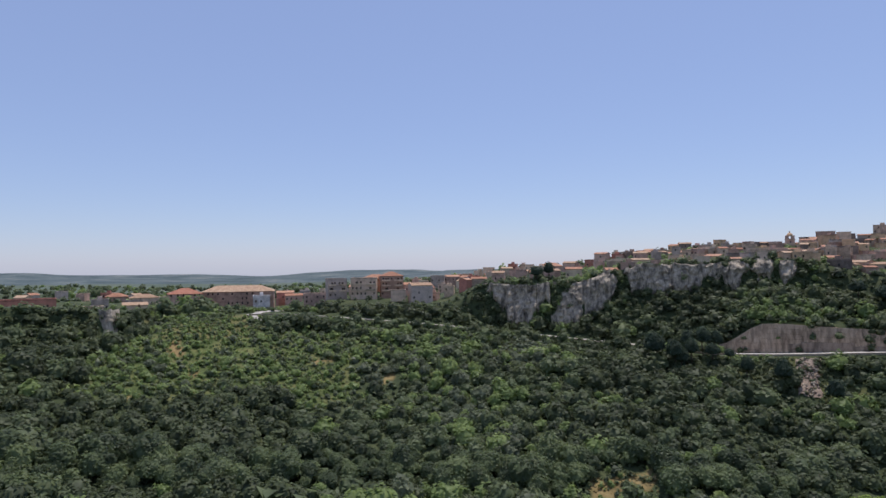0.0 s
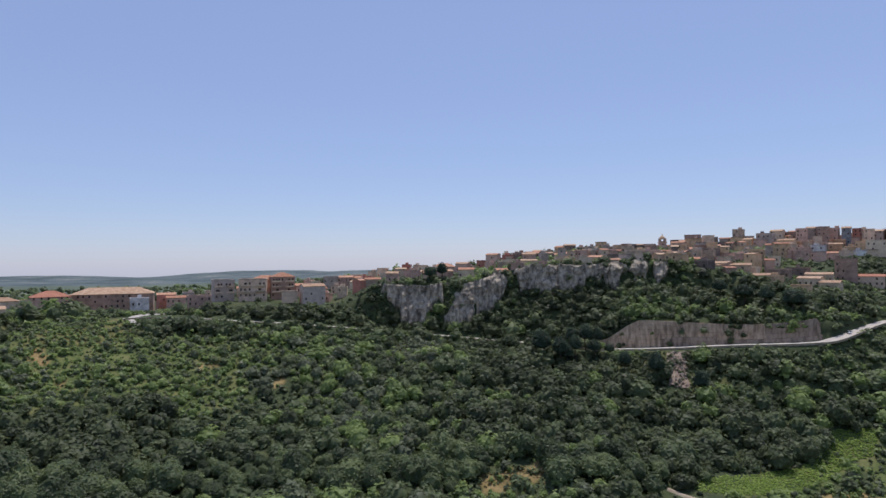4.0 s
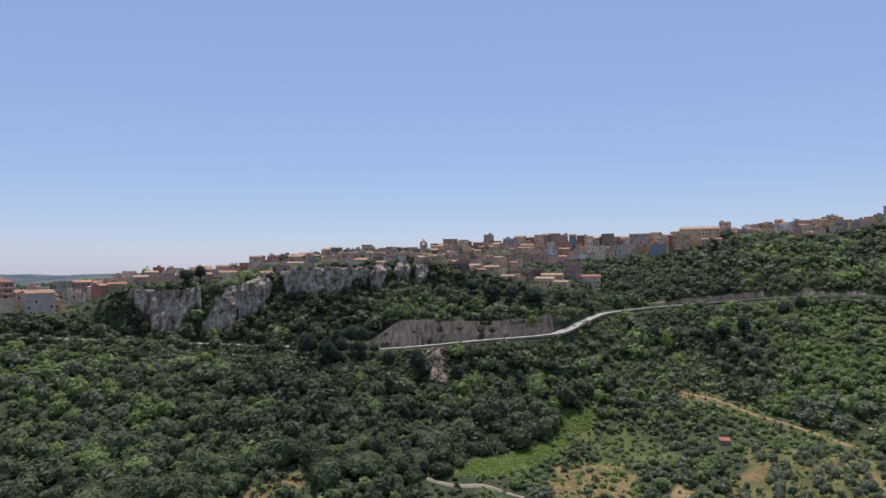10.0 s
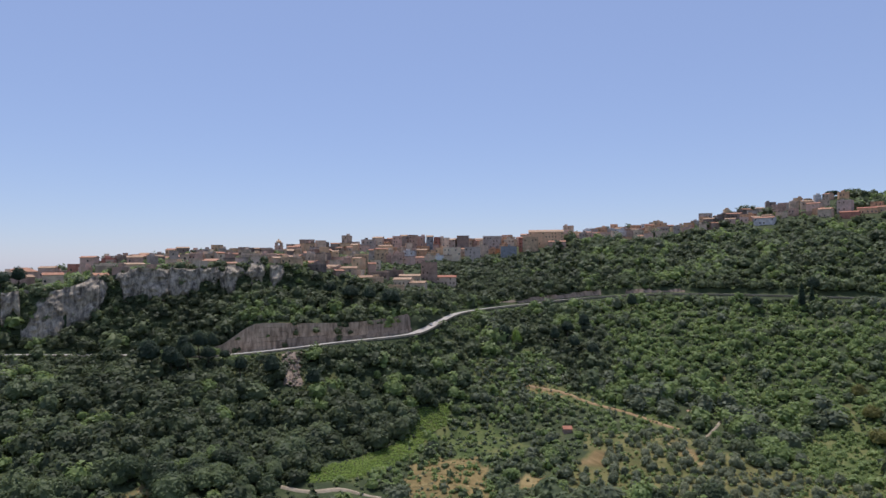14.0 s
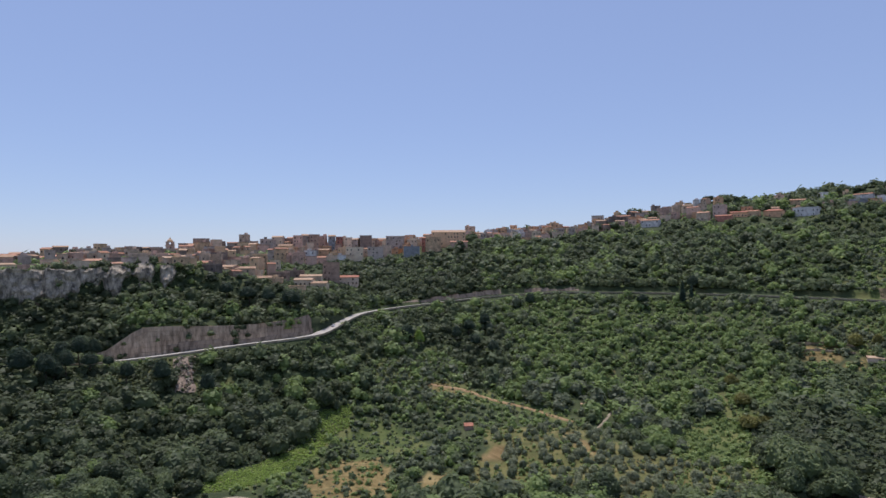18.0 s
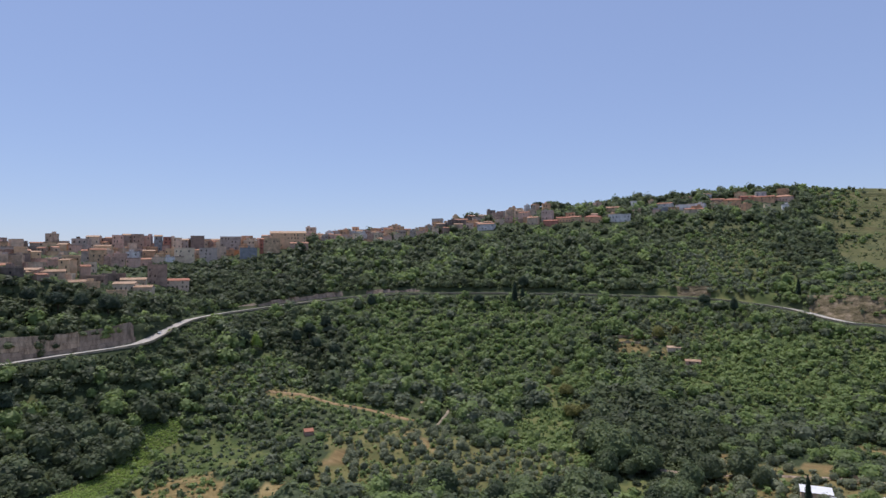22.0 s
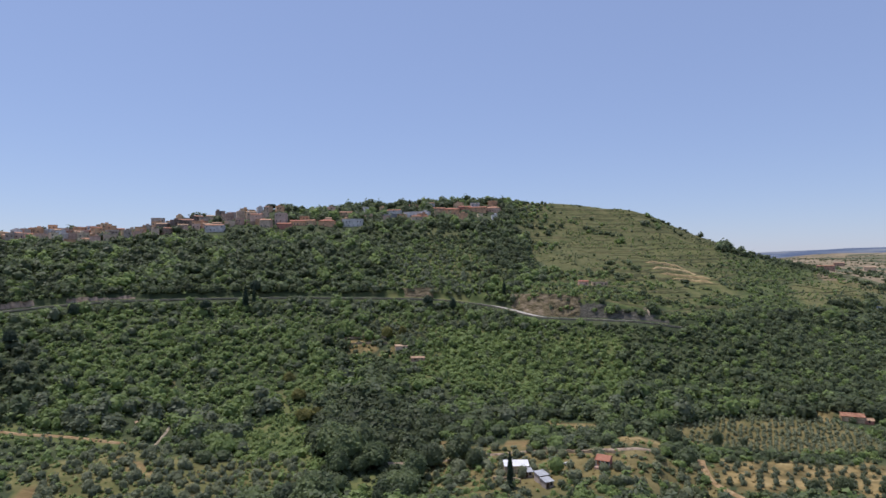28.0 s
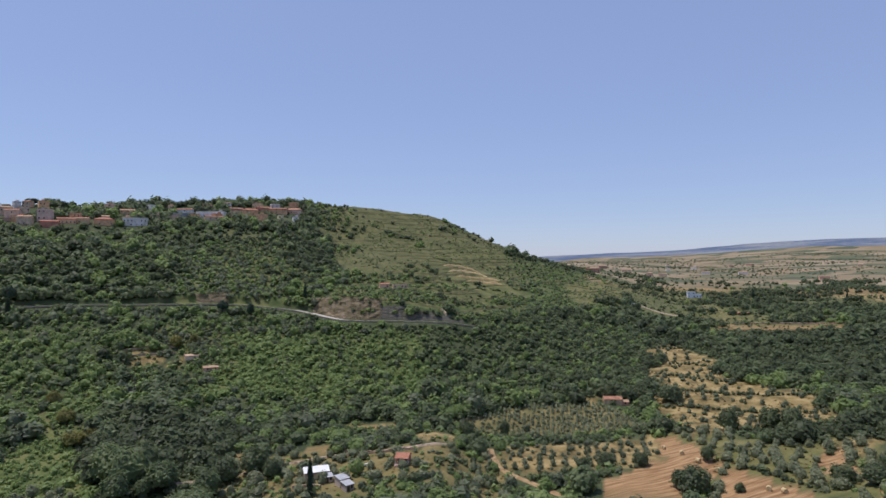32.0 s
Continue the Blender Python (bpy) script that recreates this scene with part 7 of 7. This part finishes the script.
for k, (b, d, w, h) in enumerate(((22.5, 352, 10, 17), (23.5, 354, 8, 14), (21.3, 352, 8, 15), (23.2, 344, 9, 11), (24.5, 345, 7, 8), (18.6, 338, 12, 20), (20.2, 334, 11, 18), (21.6, 340, 9, 16), (39.0, 384, 14, 16), (37.0, 390, 10, 14), (8.5, 405, 10, 12), (9.6, 408, 8, 14), (33.5, 395, 11, 13), (35.4, 392, 12, 13), (70.3, 480, 10, 12))):
    lone_tree(b, d, w, h * 0.62, LEAF_PINE, "tall dark pine standing over the wood", k + 2, lift=h * 0.38, name="pine_tree")
for k, (b, d) in enumerate(((54.96, 424), (57.21, 399), (55.57, 407), (53.85, 411), (56.45, 435), (49.36, 400), (91.99, 475), (89.78, 487), (74.41, 513), (60.55, 469), (25.84, 331), (28.42, 329), (32.01, 324), (20.73, 337))):
    h = 11 + 5 * hashed(k, 4.0)
    lone_tree(b, d, 7 + 3 * hashed(k, 6.0), h * 0.7, LEAF_PINE, "dark pine rising above the wood", k, lift=h * 0.3, name="pine_tree")
GROVES = ((124.5, 700, 5), (123.1, 610, 4), (127.9, 950, 5), (125.9, 915, 3), (129.8, 915, 3), (126.5, 712, 2), (132.5, 662, 6), (131.7, 745, 5), (133.7, 795, 6), (134.9, 738, 6), (135.7, 780, 5),
          (138.7, 688, 4), (140.8, 696, 6), (137.8, 760, 5), (142.1, 860, 4), (132.6, 915, 4), (130.4, 655, 3), (130.3, 712, 2), (123.4, 665, 4), (125.4, 776, 5), (136.6, 725, 4), (139.6, 712, 4), (143.4, 700, 5))
rng = np.random.default_rng(77)
gb = np.concatenate([b + np.degrees((rng.random(n) - 0.5) * n * 5.5 / d) for b, d, n in GROVES])
gd = np.concatenate([d + (rng.random(n) - 0.5) * 12 for b, d, n in GROVES])
gw = 8 + 6 * rng.random(len(gb))
wood("dark_grove", gb, gd, gw, gw * (0.62 + 0.2 * rng.random(len(gb))), MIDDLE, LEAF_OAK, "dark groves of broadleaf trees on the plain", 91)
THICKETS = ((104.5, 746, 3), (105.3, 738, 5), (106.3, 734, 5), (106.4, 599, 4), (105.9, 580, 3), (110.8, 844, 3), (109.8, 826, 2), (111.9, 816, 3), (100.9, 726, 3), (99.3, 704, 3), (108.7, 599, 3), (107.5, 565, 3), (110.6, 511, 3), (109.5, 516, 3), (105.4, 481, 3), (107.1, 509, 2), (113.2, 557, 4), (112.5, 599, 3))
tb = np.concatenate([b + np.degrees((rng.random(n) - 0.5) * n * 4.5 / d) for b, d, n in THICKETS])
td = np.concatenate([d + (rng.random(n) - 0.5) * 8 for b, d, n in THICKETS])
tw = 4.5 + 4.5 * rng.random(len(tb))
wood("hill_thicket", tb, td, tw, tw * (0.55 + 0.2 * rng.random(len(tb))), MIDDLE, LEAF_OAK, "dark thickets scattered over the terraced hillside", 92)
pine = crown(99, 9, 420, 0.05, 2, 0.3, 0.45)
lone_tree(75.8, 772, 17, 13, LEAF_PINE, "umbrella pine on the skyline", 1, pine, "umbrella_pine", lift=2)
for k in range(26):
    b = 77 + k * 1.38 + hashed(k, 3.0) * 0.5
    nd, nz = section([b])
    s = 2.0 + 4 * hashed(k, 8.0) ** 2
    lone_tree(b, nd[0, 12] - 2 - 14 * hashed(k, 5.0), s * 1.3, s, LEAF_OAK, "dark tree on the skyline of the hill", k, SPARSE[k % 6])


# ---- orchards ----
def orchard(b0, b1, d0, d1, gap, wide, kinds, label, seed, templates, mat, loose=0.12):
    """Fruit and olive trees in rows, only within patches of the given kinds."""
    rng = np.random.default_rng(seed)
    mb = (b0 + b1) / 2
    n = int(radians(b1 - b0) * d1 / gap)
    m = int((d1 - d0) / gap)
    u, v = np.meshgrid(np.arange(n) - n / 2, np.arange(m))
    x0, y0 = u.ravel() * gap + rng.normal(size=u.size) * gap * loose, d0 + v.ravel() * gap + rng.normal(size=u.size) * gap * loose
    a = radians(mb)
    x, y = x0 * math.cos(a) + y0 * math.sin(a), -x0 * math.sin(a) + y0 * math.cos(a)
    b, d = np.degrees(np.arctan2(x, y)), np.hypot(x, y)
    keep = np.zeros(len(b), bool)
    for kind, corners in PATCHES:
        if kind in kinds:
            keep |= in_polygon(b, d, corners)
        elif kind in ("stubble", "bare"):
            keep &= ~in_polygon(b, d, corners)
    keep &= (b > b0) & (b < b1) & (rng.random(len(b)) > 0.12)
    b, d = b[keep], d[keep]
    if len(b):
        w = wide * (0.7 + 0.6 * rng.random(len(b)))
        ob = wood("olive_grove", b, d, w, w * (0.75 + 0.3 * rng.random(len(b))), templates, mat, label, seed)
        ob["category"] = "olive trees"


orchard(108, 129, 310, 400, 2.7, 2.55, ("orchard",), "dense rows of grey-green olive trees in a field", 1, SPARSE, LEAF_GREY)
orchard(113, 130, 255, 345, 5.2, 3.1, ("dryfield",), "young fruit trees in rows on dry grass", 2, MIDDLE, LEAF_OLIVE, 0.2)
orchard(125, 146, 350, 620, 8.4, 4.0, ("dryfield",), "scattered olive trees on terraced dry fields", 3, MIDDLE, LEAF_OLIVE, 0.4)
orchard(50, 84, 235, 345, 7.0, 4.6, ("grove",), "grey-green olive grove on grassy ground", 4, FULL, LEAF_GREY, 0.45)
orchard(50, 84, 236, 345, 8.2, 4.0, ("grove",), "dull green olive trees on grassy ground", 9, FULL, LEAF_OLIVE, 0.45)
orchard(128, 146, 240, 350, 6.5, 4.8, ("grove",), "grey-green olive grove beside the stubble", 5, FULL, LEAF_GREY)
orchard(88, 115, 240, 305, 7.6, 5.0, ("yard",), "olive and fruit trees round the hamlet", 6, FULL, LEAF_GREY, 0.4)
for k, (b0, d0, b1, d1) in enumerate(((127.5, 470, 134, 455), (127.5, 430, 140, 415), (128, 395, 141, 385), (128, 510, 133, 500), (127.5, 545, 130, 560), (112, 322, 120, 333), (133, 292, 142, 258))):
    n = int(radians(b1 - b0) * d0 / 2.6)
    s = np.linspace(0, 1, n)
    rng = np.random.default_rng(k)
    hb, hd = b0 + (b1 - b0) * s, d0 + (d1 - d0) * s + rng.normal(size=n) * 1.2
    w = 2.2 + 2.2 * rng.random(n)
    wood("hedge", hb, hd, w, w * 0.8, MIDDLE, LEAF_OAK, "straggling dark green hedge between fields", k)

for b, d, r in [(97.6, 264, 9), (100, 254, 7), (105.4, 264, 7), (102.3, 270, 6), (42.6, 398, 6), (45.5, 425, 10), (30.2, 343, 8), (30.2, 336, 7)]:
    HOUSE_PLACES.append((b, d, r))

# the lush field: a thick stand of fresh green plants
lush_b, lush_d = scatter(29, 46, 240, 350, 0.95, 77).T
for kind, corners in PATCHES:
    if kind == "lush":
        i = in_polygon(lush_b, lush_d, corners)
        size = 1.0 + 0.8 * hashed(lush_b[i] * 50, lush_d[i])
        wood("crop", lush_b[i], lush_d[i], size, size * 0.55, BUSH, LEAF_CROP, "bright green lush crop in a small field", 3)["category"] = "crop"
plant_woods()
